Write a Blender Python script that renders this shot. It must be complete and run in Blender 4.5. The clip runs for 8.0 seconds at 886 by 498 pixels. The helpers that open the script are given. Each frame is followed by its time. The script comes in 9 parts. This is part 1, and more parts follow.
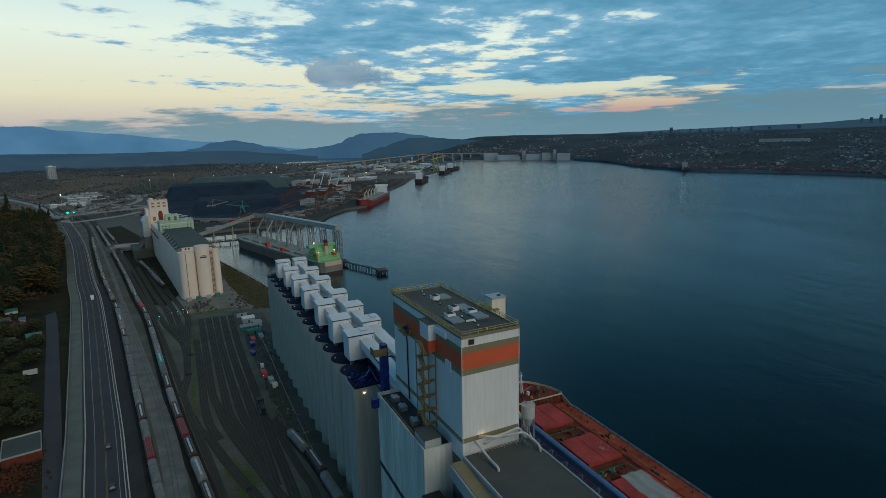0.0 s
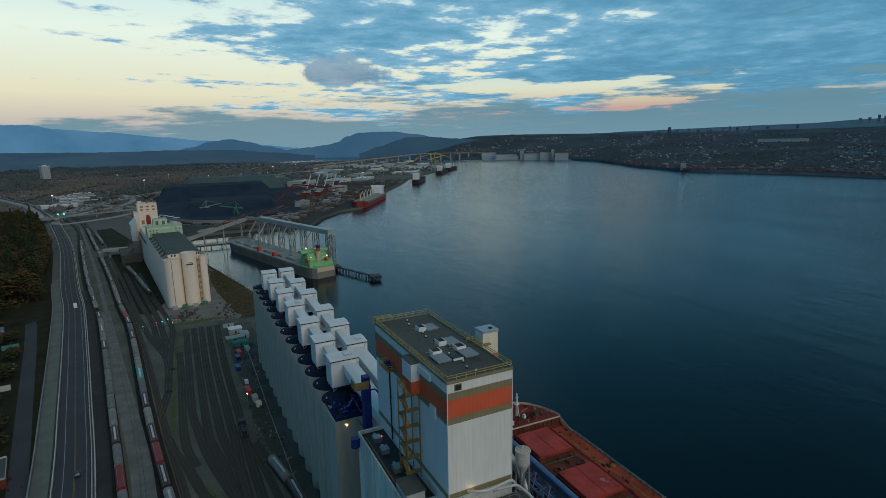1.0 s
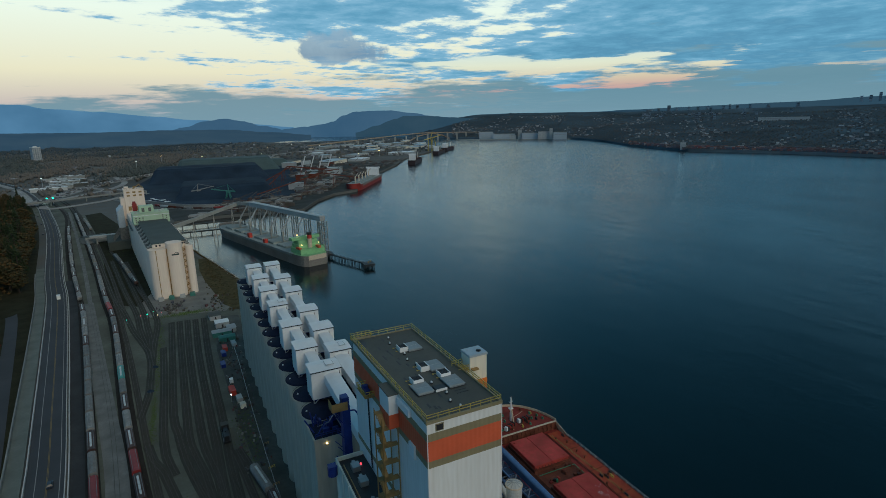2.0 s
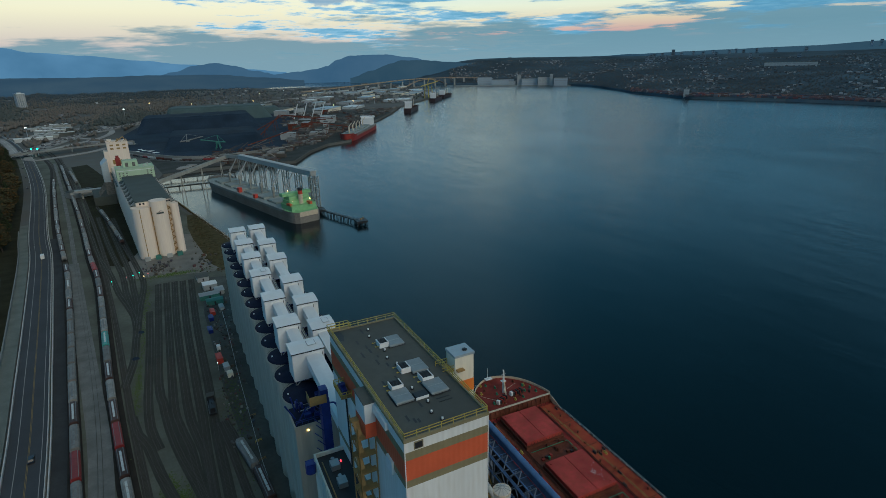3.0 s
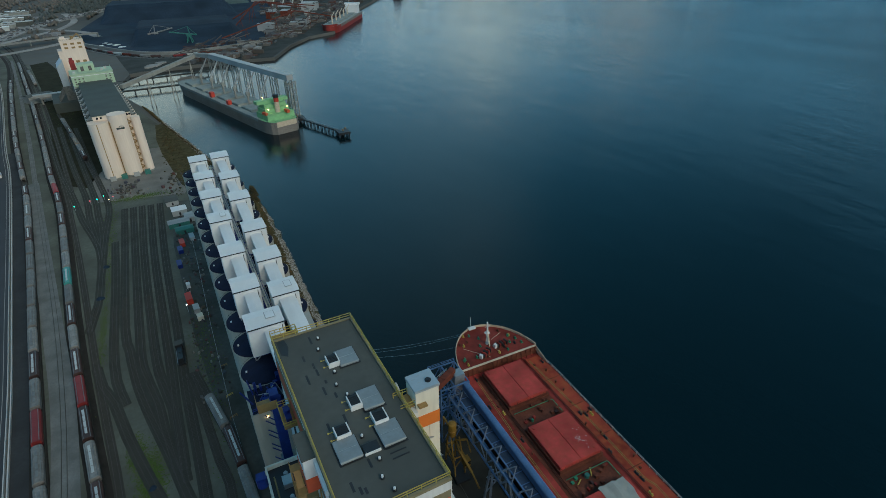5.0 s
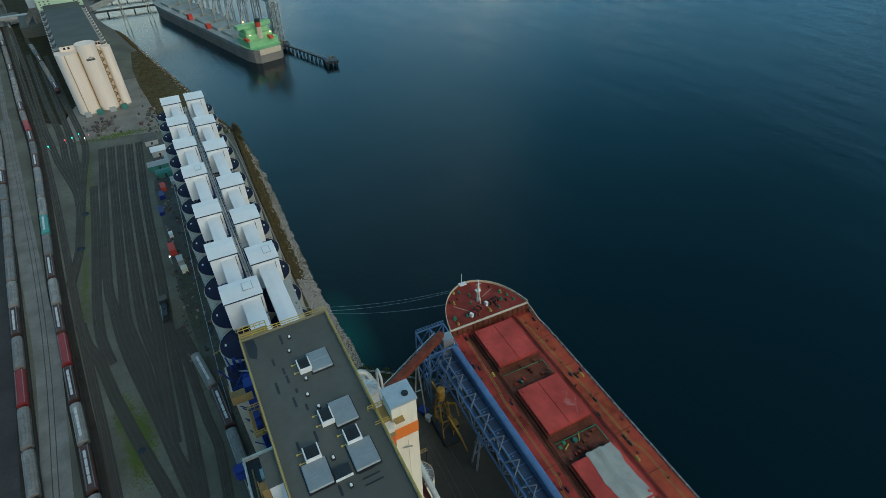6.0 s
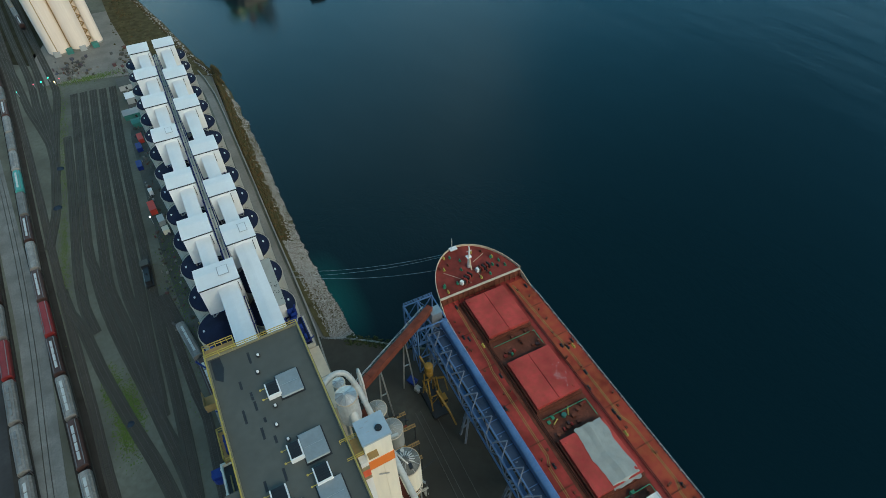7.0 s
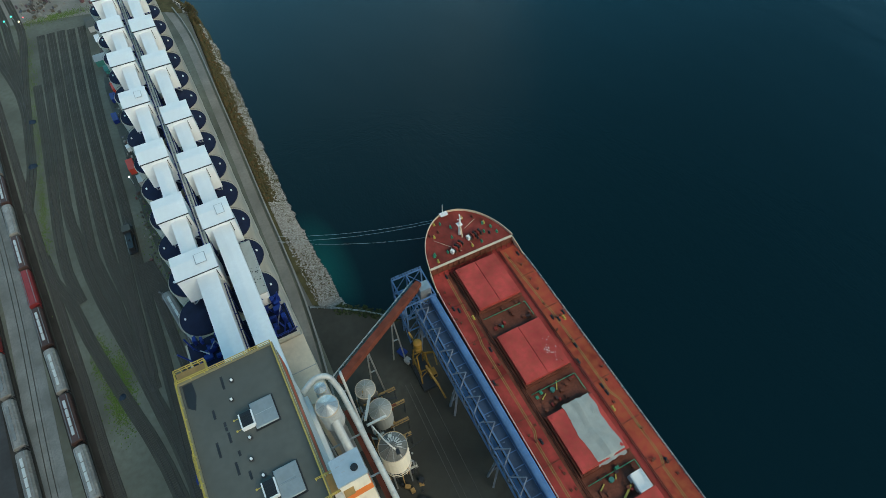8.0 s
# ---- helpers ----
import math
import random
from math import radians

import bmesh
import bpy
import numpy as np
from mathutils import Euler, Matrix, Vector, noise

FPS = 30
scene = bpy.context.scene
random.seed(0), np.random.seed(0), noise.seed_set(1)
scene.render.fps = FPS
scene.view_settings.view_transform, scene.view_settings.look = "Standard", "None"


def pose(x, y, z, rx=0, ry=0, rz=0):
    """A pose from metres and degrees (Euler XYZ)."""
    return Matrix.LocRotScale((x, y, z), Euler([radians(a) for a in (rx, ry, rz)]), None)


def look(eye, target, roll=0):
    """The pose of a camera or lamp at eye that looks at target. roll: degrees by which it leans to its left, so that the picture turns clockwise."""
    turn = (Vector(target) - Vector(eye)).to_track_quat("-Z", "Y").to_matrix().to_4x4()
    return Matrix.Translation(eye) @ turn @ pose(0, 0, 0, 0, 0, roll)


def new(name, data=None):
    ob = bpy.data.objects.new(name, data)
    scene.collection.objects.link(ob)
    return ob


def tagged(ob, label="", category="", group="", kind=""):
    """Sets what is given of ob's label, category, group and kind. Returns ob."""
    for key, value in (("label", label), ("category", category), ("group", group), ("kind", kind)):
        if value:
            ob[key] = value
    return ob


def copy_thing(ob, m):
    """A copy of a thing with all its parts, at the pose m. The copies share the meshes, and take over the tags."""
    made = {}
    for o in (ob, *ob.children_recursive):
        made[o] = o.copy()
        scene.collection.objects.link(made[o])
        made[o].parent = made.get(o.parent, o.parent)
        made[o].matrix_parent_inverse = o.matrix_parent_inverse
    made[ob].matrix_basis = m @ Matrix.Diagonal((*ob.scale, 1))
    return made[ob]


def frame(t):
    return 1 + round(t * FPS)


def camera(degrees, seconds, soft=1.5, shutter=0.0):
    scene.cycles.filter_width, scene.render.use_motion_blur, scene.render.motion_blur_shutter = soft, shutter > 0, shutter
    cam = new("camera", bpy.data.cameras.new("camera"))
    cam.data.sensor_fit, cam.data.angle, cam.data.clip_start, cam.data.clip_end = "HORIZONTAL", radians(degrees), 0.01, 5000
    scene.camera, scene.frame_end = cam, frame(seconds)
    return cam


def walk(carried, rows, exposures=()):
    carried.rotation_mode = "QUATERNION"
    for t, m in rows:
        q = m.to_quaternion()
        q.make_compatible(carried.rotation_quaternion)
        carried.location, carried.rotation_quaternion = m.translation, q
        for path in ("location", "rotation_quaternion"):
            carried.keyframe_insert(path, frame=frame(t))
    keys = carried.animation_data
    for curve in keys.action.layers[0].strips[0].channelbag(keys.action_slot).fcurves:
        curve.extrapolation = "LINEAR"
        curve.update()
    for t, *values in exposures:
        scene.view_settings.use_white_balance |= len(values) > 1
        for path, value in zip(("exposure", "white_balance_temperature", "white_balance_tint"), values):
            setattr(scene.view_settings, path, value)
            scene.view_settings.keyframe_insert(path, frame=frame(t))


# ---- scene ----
cam = camera(78.4, 8.0, 0.8)
METRES, EYE, TILT, LEAN, TURN = 120.0, 120.0, -11.0, 1.2, -24.7
ROWS = [
    (0.0, 0.00737, 0.00345, 0.00527, 0.118, -0.278, -0.077),
    (0.5, 0.01876, 0.05972, 0.02874, 0.035, -0.178, -0.216),
    (1.0, 0.02987, 0.11288, 0.05773, -0.079, -0.394, -0.139),
    (2.5, 0.06800, 0.27129, 0.14196, -0.402, -4.888, 0.069),
    (3.0, 0.07897, 0.32031, 0.17039, -0.540, -8.006, 0.019),
    (3.5, 0.09157, 0.36979, 0.19957, -0.638, -11.004, 0.011),
    (4.0, 0.10249, 0.41877, 0.22816, -0.783, -13.702, -0.050),
    (5.5, 0.13924, 0.57387, 0.31356, -1.236, -22.790, 0.002),
    (6.0, 0.15164, 0.62470, 0.34502, -1.364, -27.252, -0.049),
    (6.5, 0.16492, 0.67971, 0.37502, -1.513, -31.287, -0.001),
    (7.0, 0.17981, 0.73328, 0.40675, -1.656, -34.886, 0.103),
    (7.5, 0.19265, 0.78696, 0.43834, -1.782, -38.805, 0.124),
    (8.0, 0.20631, 0.83994, 0.47114, -1.927, -42.734, 0.164),
]
walk(cam, [(t, pose(0, 0, EYE, TILT, LEAN, TURN) @ pose(METRES * x, METRES * y, METRES * z, 90 + pitch, roll, yaw)) for t, x, y, z, yaw, pitch, roll in ROWS],
     [(0.0, 0.03, 5800, 4), (2.5, 0.2, 5750, 3), (4.0, 0.46, 5700, 2), (5.5, 0.82, 5700, 1), (7.0, 1.25, 5850, 1), (8.0, 1.48, 5950, 1)])

# ---- world and light ----
world = bpy.data.worlds.new("dusk_sky")
scene.world = world
world.use_nodes = True
wn, wl = world.node_tree.nodes, world.node_tree.links
wn.clear()


def wnode(kind, **inputs):
    n = wn.new(kind)
    for k, v in inputs.items():
        n.inputs[int(k[1:])].default_value = v
    return n


def wmath(op, a, b=None, clamp=False):
    n = wn.new("ShaderNodeMath")
    n.operation, n.use_clamp = op, clamp
    for i, v in enumerate((a, b)):
        if v is None:
            continue
        if isinstance(v, (int, float)):
            n.inputs[i].default_value = v
        else:
            wl.new(v, n.inputs[i])
    return n.outputs[0]


def wramp(fac, stops, smooth=False):
    n = wn.new("ShaderNodeValToRGB")
    if smooth:
        n.color_ramp.interpolation = "EASE"
    el = n.color_ramp.elements
    while len(el) < len(stops):
        el.new(0.5)
    for e, (p, c) in zip(el, stops):
        e.position, e.color = p, (*c, 1)
    wl.new(fac, n.inputs[0])
    return n.outputs[0]


def wmix(fac, a, b):
    n = wn.new("ShaderNodeMix")
    n.data_type = "RGBA"
    for i, v in ((0, fac), (6, a), (7, b)):
        if isinstance(v, (int, float)):
            n.inputs[i].default_value = v
        elif isinstance(v, tuple):
            n.inputs[i].default_value = (*v, 1)
        else:
            wl.new(v, n.inputs[i])
    return n.outputs[2]


coords = wn.new("ShaderNodeTexCoord").outputs["Generated"]
sep = wn.new("ShaderNodeSeparateXYZ")
wl.new(coords, sep.inputs[0])
dx, dy, dz = sep.outputs
azim = wmath("ARCTAN2", dx, dy)                      # 0 along +y, + towards the water
up = wmath("MAXIMUM", dz, 0.0)
# clear sky: warm band low down, pale above, blue overhead
clear = wramp(up, [(0.0, (0.36, 0.39, 0.44)), (0.035, (0.62, 0.50, 0.42)), (0.08, (0.86, 0.75, 0.50)), (0.17, (0.90, 0.92, 0.74)), (0.30, (0.52, 0.74, 0.80)), (0.55, (0.16, 0.33, 0.42)), (0.85, (0.06, 0.17, 0.235))])
sky = wn.new("ShaderNodeTexSky")
sky.sky_type, sky.sun_disc = "NISHITA", False
sky.sun_elevation, sky.sun_rotation = radians(37), radians(160)
scaled = wn.new("ShaderNodeVectorMath")
scaled.operation = "SCALE"
wl.new(sky.outputs[0], scaled.inputs[0])
scaled.inputs[3].default_value = 0.03
clear = wmix(wmath("MULTIPLY", up, 0.12), clear, scaled.outputs[0])
# towards the land side the evening sky is already blue
leftward = wmath("MULTIPLY", wmath("SUBTRACT", wmath("MULTIPLY", dx, -1.0), 0.26), 3.0, True)
clear = wmix(leftward, clear, wramp(up, [(0.0, (0.11, 0.29, 0.50)), (0.3, (0.11, 0.33, 0.56)), (0.85, (0.05, 0.17, 0.26))]))
# cloud sheet seen in perspective
den = wmath("ADD", up, 0.055)
flat = wn.new("ShaderNodeCombineXYZ")
wl.new(wmath("DIVIDE", dx, den), flat.inputs[0])
wl.new(wmath("DIVIDE", dy, den), flat.inputs[1])
flat.inputs[2].default_value = 3.7
big = wnode("ShaderNodeTexNoise", _2=0.50, _3=8.0, _4=0.60)
wl.new(flat.outputs[0], big.inputs[0])
small = wnode("ShaderNodeTexNoise", _2=3.0, _3=7.0, _4=0.62)
wl.new(flat.outputs[0], small.inputs[0])
cover = wmath("ADD", wmath("MULTIPLY", big.outputs[0], 0.56), wmath("MULTIPLY", small.outputs[0], 0.44))
# the sheet thins out away from the water side and low over the land
lift = wmath("ADD", wmath("MULTIPLY", dx, 0.36), wmath("MULTIPLY", up, 0.45))
gap = wmath("MULTIPLY", wmath("SUBTRACT", 1.0, wmath("MULTIPLY", wmath("ABSOLUTE", wmath("SUBTRACT", azim, 0.52)), 4.0), True), 0.055)
cover = wmath("SUBTRACT", cover, gap)
cover = wmath("ADD", cover, wmath("MULTIPLY", wmath("MULTIPLY", wmath("SUBTRACT", azim, 0.52), 2.6, True), 0.105))
cover = wmath("ADD", cover, wmath("MINIMUM", wmath("SUBTRACT", lift, 0.128), 0.092))
mask = wramp(cover, [(0.46, (0, 0, 0)), (0.535, (1, 1, 1))], True)
thick = wramp(cover, [(0.47, (0.70, 0.74, 0.68)), (0.53, (0.25, 0.44, 0.56)), (0.61, (0.15, 0.34, 0.465)), (0.69, (0.115, 0.275, 0.395)), (0.80, (0.18, 0.36, 0.465))])
body = wmix(mask, clear, thick)
# long low bank near the horizon
stretch = wn.new("ShaderNodeCombineXYZ")
wl.new(wmath("MULTIPLY", azim, 2.2), stretch.inputs[0])
wl.new(wmath("MULTIPLY", dz, 17.0), stretch.inputs[1])
bank = wnode("ShaderNodeTexNoise", _2=1.9, _3=7.0, _4=0.6)
wl.new(stretch.outputs[0], bank.inputs[0])
low = wmath("SUBTRACT", 1.0, wmath("MULTIPLY", up, 9.0), True)
level = wmath("ADD", wmath("ADD", bank.outputs[0], wmath("MULTIPLY", low, 0.46)), wmath("MULTIPLY", azim, 0.10))
bmask = wramp(level, [(0.72, (0, 0, 0)), (0.84, (0.93, 0.93, 0.93))], True)
bcol = wramp(up, [(0.0, (0.19, 0.29, 0.33)), (0.05, (0.155, 0.26, 0.30)), (0.12, (0.20, 0.30, 0.33))])
body = wmix(bmask, body, bcol)
# ragged cream gap between sheet and bank over the water, rosy below
streaks = wn.new("ShaderNodeCombineXYZ")
wl.new(wmath("MULTIPLY", azim, 4.6), streaks.inputs[0])
wl.new(wmath("MULTIPLY", dz, 40.0), streaks.inputs[1])
streaks.inputs[2].default_value = 8.3
stn = wnode("ShaderNodeTexNoise", _2=1.25, _3=7.0, _4=0.58)
wl.new(streaks.outputs[0], stn.inputs[0])
zone = wramp(up, [(0.030, (0, 0, 0)), (0.060, (0.7, 0.7, 0.7)), (0.078, (1, 1, 1)), (0.092, (1, 1, 1)), (0.112, (0, 0, 0))], True)
side_in = wmath("MULTIPLY", wmath("SUBTRACT", azim, 0.28), 7.0, True)
side_out = wmath("SUBTRACT", 1.0, wmath("MULTIPLY", wmath("SUBTRACT", azim, 0.72), 2.1), True)
open_sky = wmath("MULTIPLY", wmath("MULTIPLY", zone, side_in), side_out)
smask = wramp(wmath("ADD", stn.outputs[0], wmath("MULTIPLY", open_sky, 0.20)), [(0.60, (0, 0, 0)), (0.68, (0.92, 0.92, 0.92))], True)
smask = wmath("MULTIPLY", smask, wmath("MULTIPLY", open_sky, 3.0, True))
body = wmix(smask, body, wramp(up, [(0.045, (0.62, 0.36, 0.30)), (0.062, (0.74, 0.56, 0.36)), (0.085, (0.84, 0.78, 0.54)), (0.11, (0.72, 0.78, 0.68))]))
# one grey heap of cloud over the narrows
ex = wmath("DIVIDE", wmath("SUBTRACT", azim, 0.255), 0.088)
ey = wmath("DIVIDE", wmath("SUBTRACT", dz, 0.108), 0.040)
puff = wnode("ShaderNodeTexNoise", _2=16.0, _3=6.0, _4=0.6)
wl.new(coords, puff.inputs[0])
ey = wmath("MAXIMUM", ey, wmath("MULTIPLY", ey, -2.2))
ed_ = wmath("SUBTRACT", wmath("ADD", wmath("SUBTRACT", 1.0, wmath("SQRT", wmath("ADD", wmath("MULTIPLY", ex, ex), wmath("MULTIPLY", ey, ey)))), wmath("MULTIPLY", puff.outputs[0], 2.4)), 1.20)
body = wmix(wramp(ed_, [(0.12, (0, 0, 0)), (0.42, (0.9, 0.9, 0.9))], True), body, wramp(wmath("ADD", wmath("MULTIPLY", ey, 0.5), puff.outputs[0]), [(0.3, (0.13, 0.22, 0.32)), (1.2, (0.30, 0.40, 0.47))]))
# the sky deepens overhead
mid = wramp(up, [(0.22, (0, 0, 0)), (0.31, (1, 1, 1))], True)
lane = wmath("SUBTRACT", 1.0, wmath("MAXIMUM", wmath("MULTIPLY", wmath("SUBTRACT", azim, 0.50), 5.0), wmath("MULTIPLY", wmath("SUBTRACT", 0.50, azim), 1.0)), True)
mid = wmath("MULTIPLY", mid, wmath("SUBTRACT", 1.0, wmath("MULTIPLY", lane, 0.95)))
body = wmix(wmath("MULTIPLY", mid, 0.9), body, wramp(dy, [(0.45, (0.024, 0.100, 0.165)), (0.72, (0.050, 0.195, 0.31)), (0.95, (0.10, 0.36, 0.54))]))
high = wmath("MULTIPLY", wmath("SUBTRACT", up, 0.36), 2.6, True)
body = wmix(wmath("MULTIPLY", high, 0.82), body, wramp(dy, [(0.25, (0.022, 0.076, 0.125)), (0.80, (0.048, 0.138, 0.205))]))
back = wn.new("ShaderNodeBackground")
wl.new(body, back.inputs[0])
back.inputs[1].default_value = 0.95
wout = wn.new("ShaderNodeOutputWorld")
wl.new(back.outputs[0], wout.inputs[0])

sun_data = bpy.data.lights.new("evening_sun", "SUN")
sun_data.energy, sun_data.angle, sun_data.color = 1.1, radians(45), (1.0, 0.80, 0.58)
sun = new("evening_sun", sun_data)
sun.matrix_world = look((40, -115, 92), (0, 0, 0))

# ---- materials ----


def material(name, base, rough=0.7, metal=0.0, spread=0.25, scale=0.6, fine=6.0, bump=0.0, tint=None, per_piece=0.0, spec=0.5, streak=False, ribs=0.0):
    """Procedural surface: two noises move the base colour, wear shows in a second tint, a fine bump gives grain."""
    m = bpy.data.materials.new(name)
    m.use_nodes = True
    nt = m.node_tree
    b = nt.nodes["Principled BSDF"]
    b.inputs["Roughness"].default_value, b.inputs["Metallic"].default_value = rough, metal
    b.inputs["Specular IOR Level"].default_value = spec
    tc = nt.nodes.new("ShaderNodeTexCoord")
    vec = tc.outputs["Object"]
    if streak:
        mp = nt.nodes.new("ShaderNodeMapping")
        mp.inputs["Scale"].default_value = (1, 1, 0.12)
        nt.links.new(vec, mp.inputs[0])
        vec = mp.outputs[0]

    def noise_node(s, d):
        n = nt.nodes.new("ShaderNodeTexNoise")
        n.inputs["Scale"].default_value, n.inputs["Detail"].default_value = s, d
        nt.links.new(vec, n.inputs[0])
        return n.outputs[0]

    def mixed(fac, a, c):
        n = nt.nodes.new("ShaderNodeMix")
        n.data_type = "RGBA"
        for i, v in ((0, fac), (6, a), (7, c)):
            if isinstance(v, tuple):
                n.inputs[i].default_value = (*v, 1)
            elif isinstance(v, float):
                n.inputs[i].default_value = v
            else:
                nt.links.new(v, n.inputs[i])
        return n.outputs[2]

    def ramped(fac, lo, hi):
        n = nt.nodes.new("ShaderNodeMapRange")
        n.inputs[1].default_value, n.inputs[2].default_value = lo, hi
        nt.links.new(fac, n.inputs[0])
        return n.outputs[0]

    dark = tuple(max(0.0, c * (1 - spread)) for c in base)
    light = tuple(min(1.0, c * (1 + spread)) for c in base)
    coarse, grain = noise_node(scale, 4.0), noise_node(fine, 5.0)
    col = mixed(ramped(coarse, 0.3, 0.7), dark, light)
    col = mixed(ramped(grain, 0.35, 0.75), col, mixed(0.55, col, tint if tint else dark))
    if per_piece:
        info = nt.nodes.new("ShaderNodeObjectInfo")
        hsv = nt.nodes.new("ShaderNodeHueSaturation")
        mr = nt.nodes.new("ShaderNodeMapRange")
        mr.inputs[3].default_value, mr.inputs[4].default_value = 1 - per_piece, 1 + per_piece
        nt.links.new(info.outputs["Random"], mr.inputs[0])
        nt.links.new(mr.outputs[0], hsv.inputs["Value"])
        nt.links.new(col, hsv.inputs["Color"])
        col = hsv.outputs[0]
    nt.links.new(col, b.inputs["Base Color"])
    height = grain
    if ribs:
        geo = nt.nodes.new("ShaderNodeTexCoord")
        w = nt.nodes.new("ShaderNodeVectorMath")
        w.operation = "DOT_PRODUCT"
        w.inputs[1].default_value = (1, 1, 0)
        nt.links.new(geo.outputs["Object"], w.inputs[0])
        s = nt.nodes.new("ShaderNodeMath")
        s.operation = "MULTIPLY"
        s.inputs[1].default_value = 2 * math.pi / ribs
        nt.links.new(w.outputs["Value"], s.inputs[0])
        si = nt.nodes.new("ShaderNodeMath")
        si.operation = "SINE"
        nt.links.new(s.outputs[0], si.inputs[0])
        height = si.outputs[0]
    if bump or ribs:
        bp = nt.nodes.new("ShaderNodeBump")
        bp.inputs["Strength"].default_value, bp.inputs["Distance"].default_value = (0.22, 0.05) if ribs else (0.6, bump)
        nt.links.new(height, bp.inputs["Height"])
        nt.links.new(bp.outputs[0], b.inputs["Normal"])
    return m


def glow(name, colour, strength):
    m = bpy.data.materials.new(name)
    m.use_nodes = True
    b = m.node_tree.nodes["Principled BSDF"]
    b.inputs["Base Color"].default_value = (*colour, 1)
    b.inputs["Emission Color"].default_value, b.inputs["Emission Strength"].default_value = (*colour, 1), strength
    return m


def island(name, colours, rough=0.8, bump=0.0):
    """A surface whose loose pieces differ, each taking a colour of the list."""
    m = bpy.data.materials.new(name)
    m.use_nodes = True
    nt = m.node_tree
    b = nt.nodes["Principled BSDF"]
    b.inputs["Roughness"].default_value = rough
    b.inputs["Specular IOR Level"].default_value = 0.25
    geo = nt.nodes.new("ShaderNodeNewGeometry")
    r = nt.nodes.new("ShaderNodeValToRGB")
    r.color_ramp.interpolation = "LINEAR"
    el = r.color_ramp.elements
    while len(el) < len(colours):
        el.new(0.5)
    for i, (e, c) in enumerate(zip(el, colours)):
        e.position, e.color = i / (len(colours) - 1), (*c, 1)
    nt.links.new(geo.outputs["Random Per Island"], r.inputs[0])
    nt.links.new(r.outputs[0], b.inputs["Base Color"])
    return m


WHITE = material("white_siding", (0.74, 0.75, 0.74), 0.55, 0.0, 0.06, 0.15, 1.5, ribs=0.9, tint=(0.60, 0.59, 0.54), streak=True)
PANEL = material("white_sheet_metal", (0.74, 0.77, 0.78), 0.42, 0.0, 0.05, 0.2, 1.2, 0.004, tint=(0.68, 0.70, 0.71))
CREAM = material("cream_siding", (0.78, 0.72, 0.58), 0.6, 0.0, 0.06, 0.2, 1.5, 0.004, tint=(0.62, 0.58, 0.48), streak=True)
OLIVE = material("olive_band_paint", (0.235, 0.205, 0.115), 0.6, 0.0, 0.1, 0.3, 2, ribs=0.9)
ORANGE = material("orange_band_paint", (0.62, 0.115, 0.045), 0.55, 0.0, 0.1, 0.2, 2, ribs=0.9)
BRIGHT_ORANGE = material("bright_orange_band_paint", (0.72, 0.20, 0.03), 0.55, 0.0, 0.06, 0.2, 2)
ROOFING = material("grey_roof_membrane", (0.082, 0.090, 0.082), 0.85, 0.0, 0.16, 0.12, 0.9, 0.003)
SKYLIGHT = material("pale_roof_hatch", (0.40, 0.47, 0.52), 0.45, 0.3, 0.08, 0.6, 4)
ROOF_LID = material("dull_grey_roof_lid", (0.26, 0.30, 0.32), 0.5, 0.2, 0.1, 0.6, 3, tint=(0.22, 0.25, 0.26))
BEIGE = material("beige_block_concrete", (0.56, 0.49, 0.37), 0.85, 0.0, 0.12, 0.2, 1.2, 0.006, tint=(0.44, 0.39, 0.31))
DARK = material("black_fitting", (0.018, 0.02, 0.024), 0.5, 0.0, 0.2, 1, 6)
YELLOW = material("yellow_rail_paint", (0.46, 0.36, 0.07), 0.5, 0.0, 0.15, 0.5, 3)
OCHRE = material("ochre_stair_steel", (0.34, 0.22, 0.08), 0.6, 0.2, 0.2, 0.5, 3)
CONCRETE = material("weathered_concrete", (0.31, 0.32, 0.30), 0.85, 0.0, 0.18, 0.16, 1.1, 0.01, tint=(0.20, 0.21, 0.195), streak=True)
SILO_WALL = material("pale_silo_concrete", (0.47, 0.45, 0.375), 0.85, 0.0, 0.22, 0.16, 1.1, 0.01, tint=(0.27, 0.275, 0.25), streak=True)
ANNEX_WALL = material("stained_pale_annex_concrete", (0.62, 0.65, 0.60), 0.8, 0.0, 0.2, 0.22, 1.0, 0.008, tint=(0.33, 0.37, 0.30), streak=True)
SILO_ROOF = material("dark_blue_silo_roof", (0.010, 0.015, 0.040), 0.8, 0.0, 0.25, 0.4, 3, spec=0.2)
BLUE = material("royal_blue_steel", (0.012, 0.030, 0.20), 0.45, 0.2, 0.25, 0.6, 3)
BLUE_GALLERY = material("weathered_blue_gallery_steel", (0.085, 0.17, 0.36), 0.5, 0.25, 0.25, 0.3, 2, tint=(0.17, 0.25, 0.38))
BLUE_DEEP = material("deep_blue_deck_steel", (0.035, 0.062, 0.125), 0.6, 0.2, 0.3, 0.3, 2, tint=(0.07, 0.09, 0.12))
BLUE_TRUSS = material("pale_blue_grey_truss_steel", (0.17, 0.215, 0.30), 0.55, 0.2, 0.3, 0.4, 2, tint=(0.24, 0.27, 0.31))
STEEL = material("galvanised_steel", (0.42, 0.44, 0.45), 0.4, 0.7, 0.15, 0.5, 3)
DUCT = material("grey_white_duct", (0.55, 0.56, 0.54), 0.5, 0.1, 0.12, 0.4, 2, tint=(0.40, 0.39, 0.36))
CONE = material("dull_aluminium_cone", (0.50, 0.53, 0.54), 0.38, 0.6, 0.2, 1.2, 4)
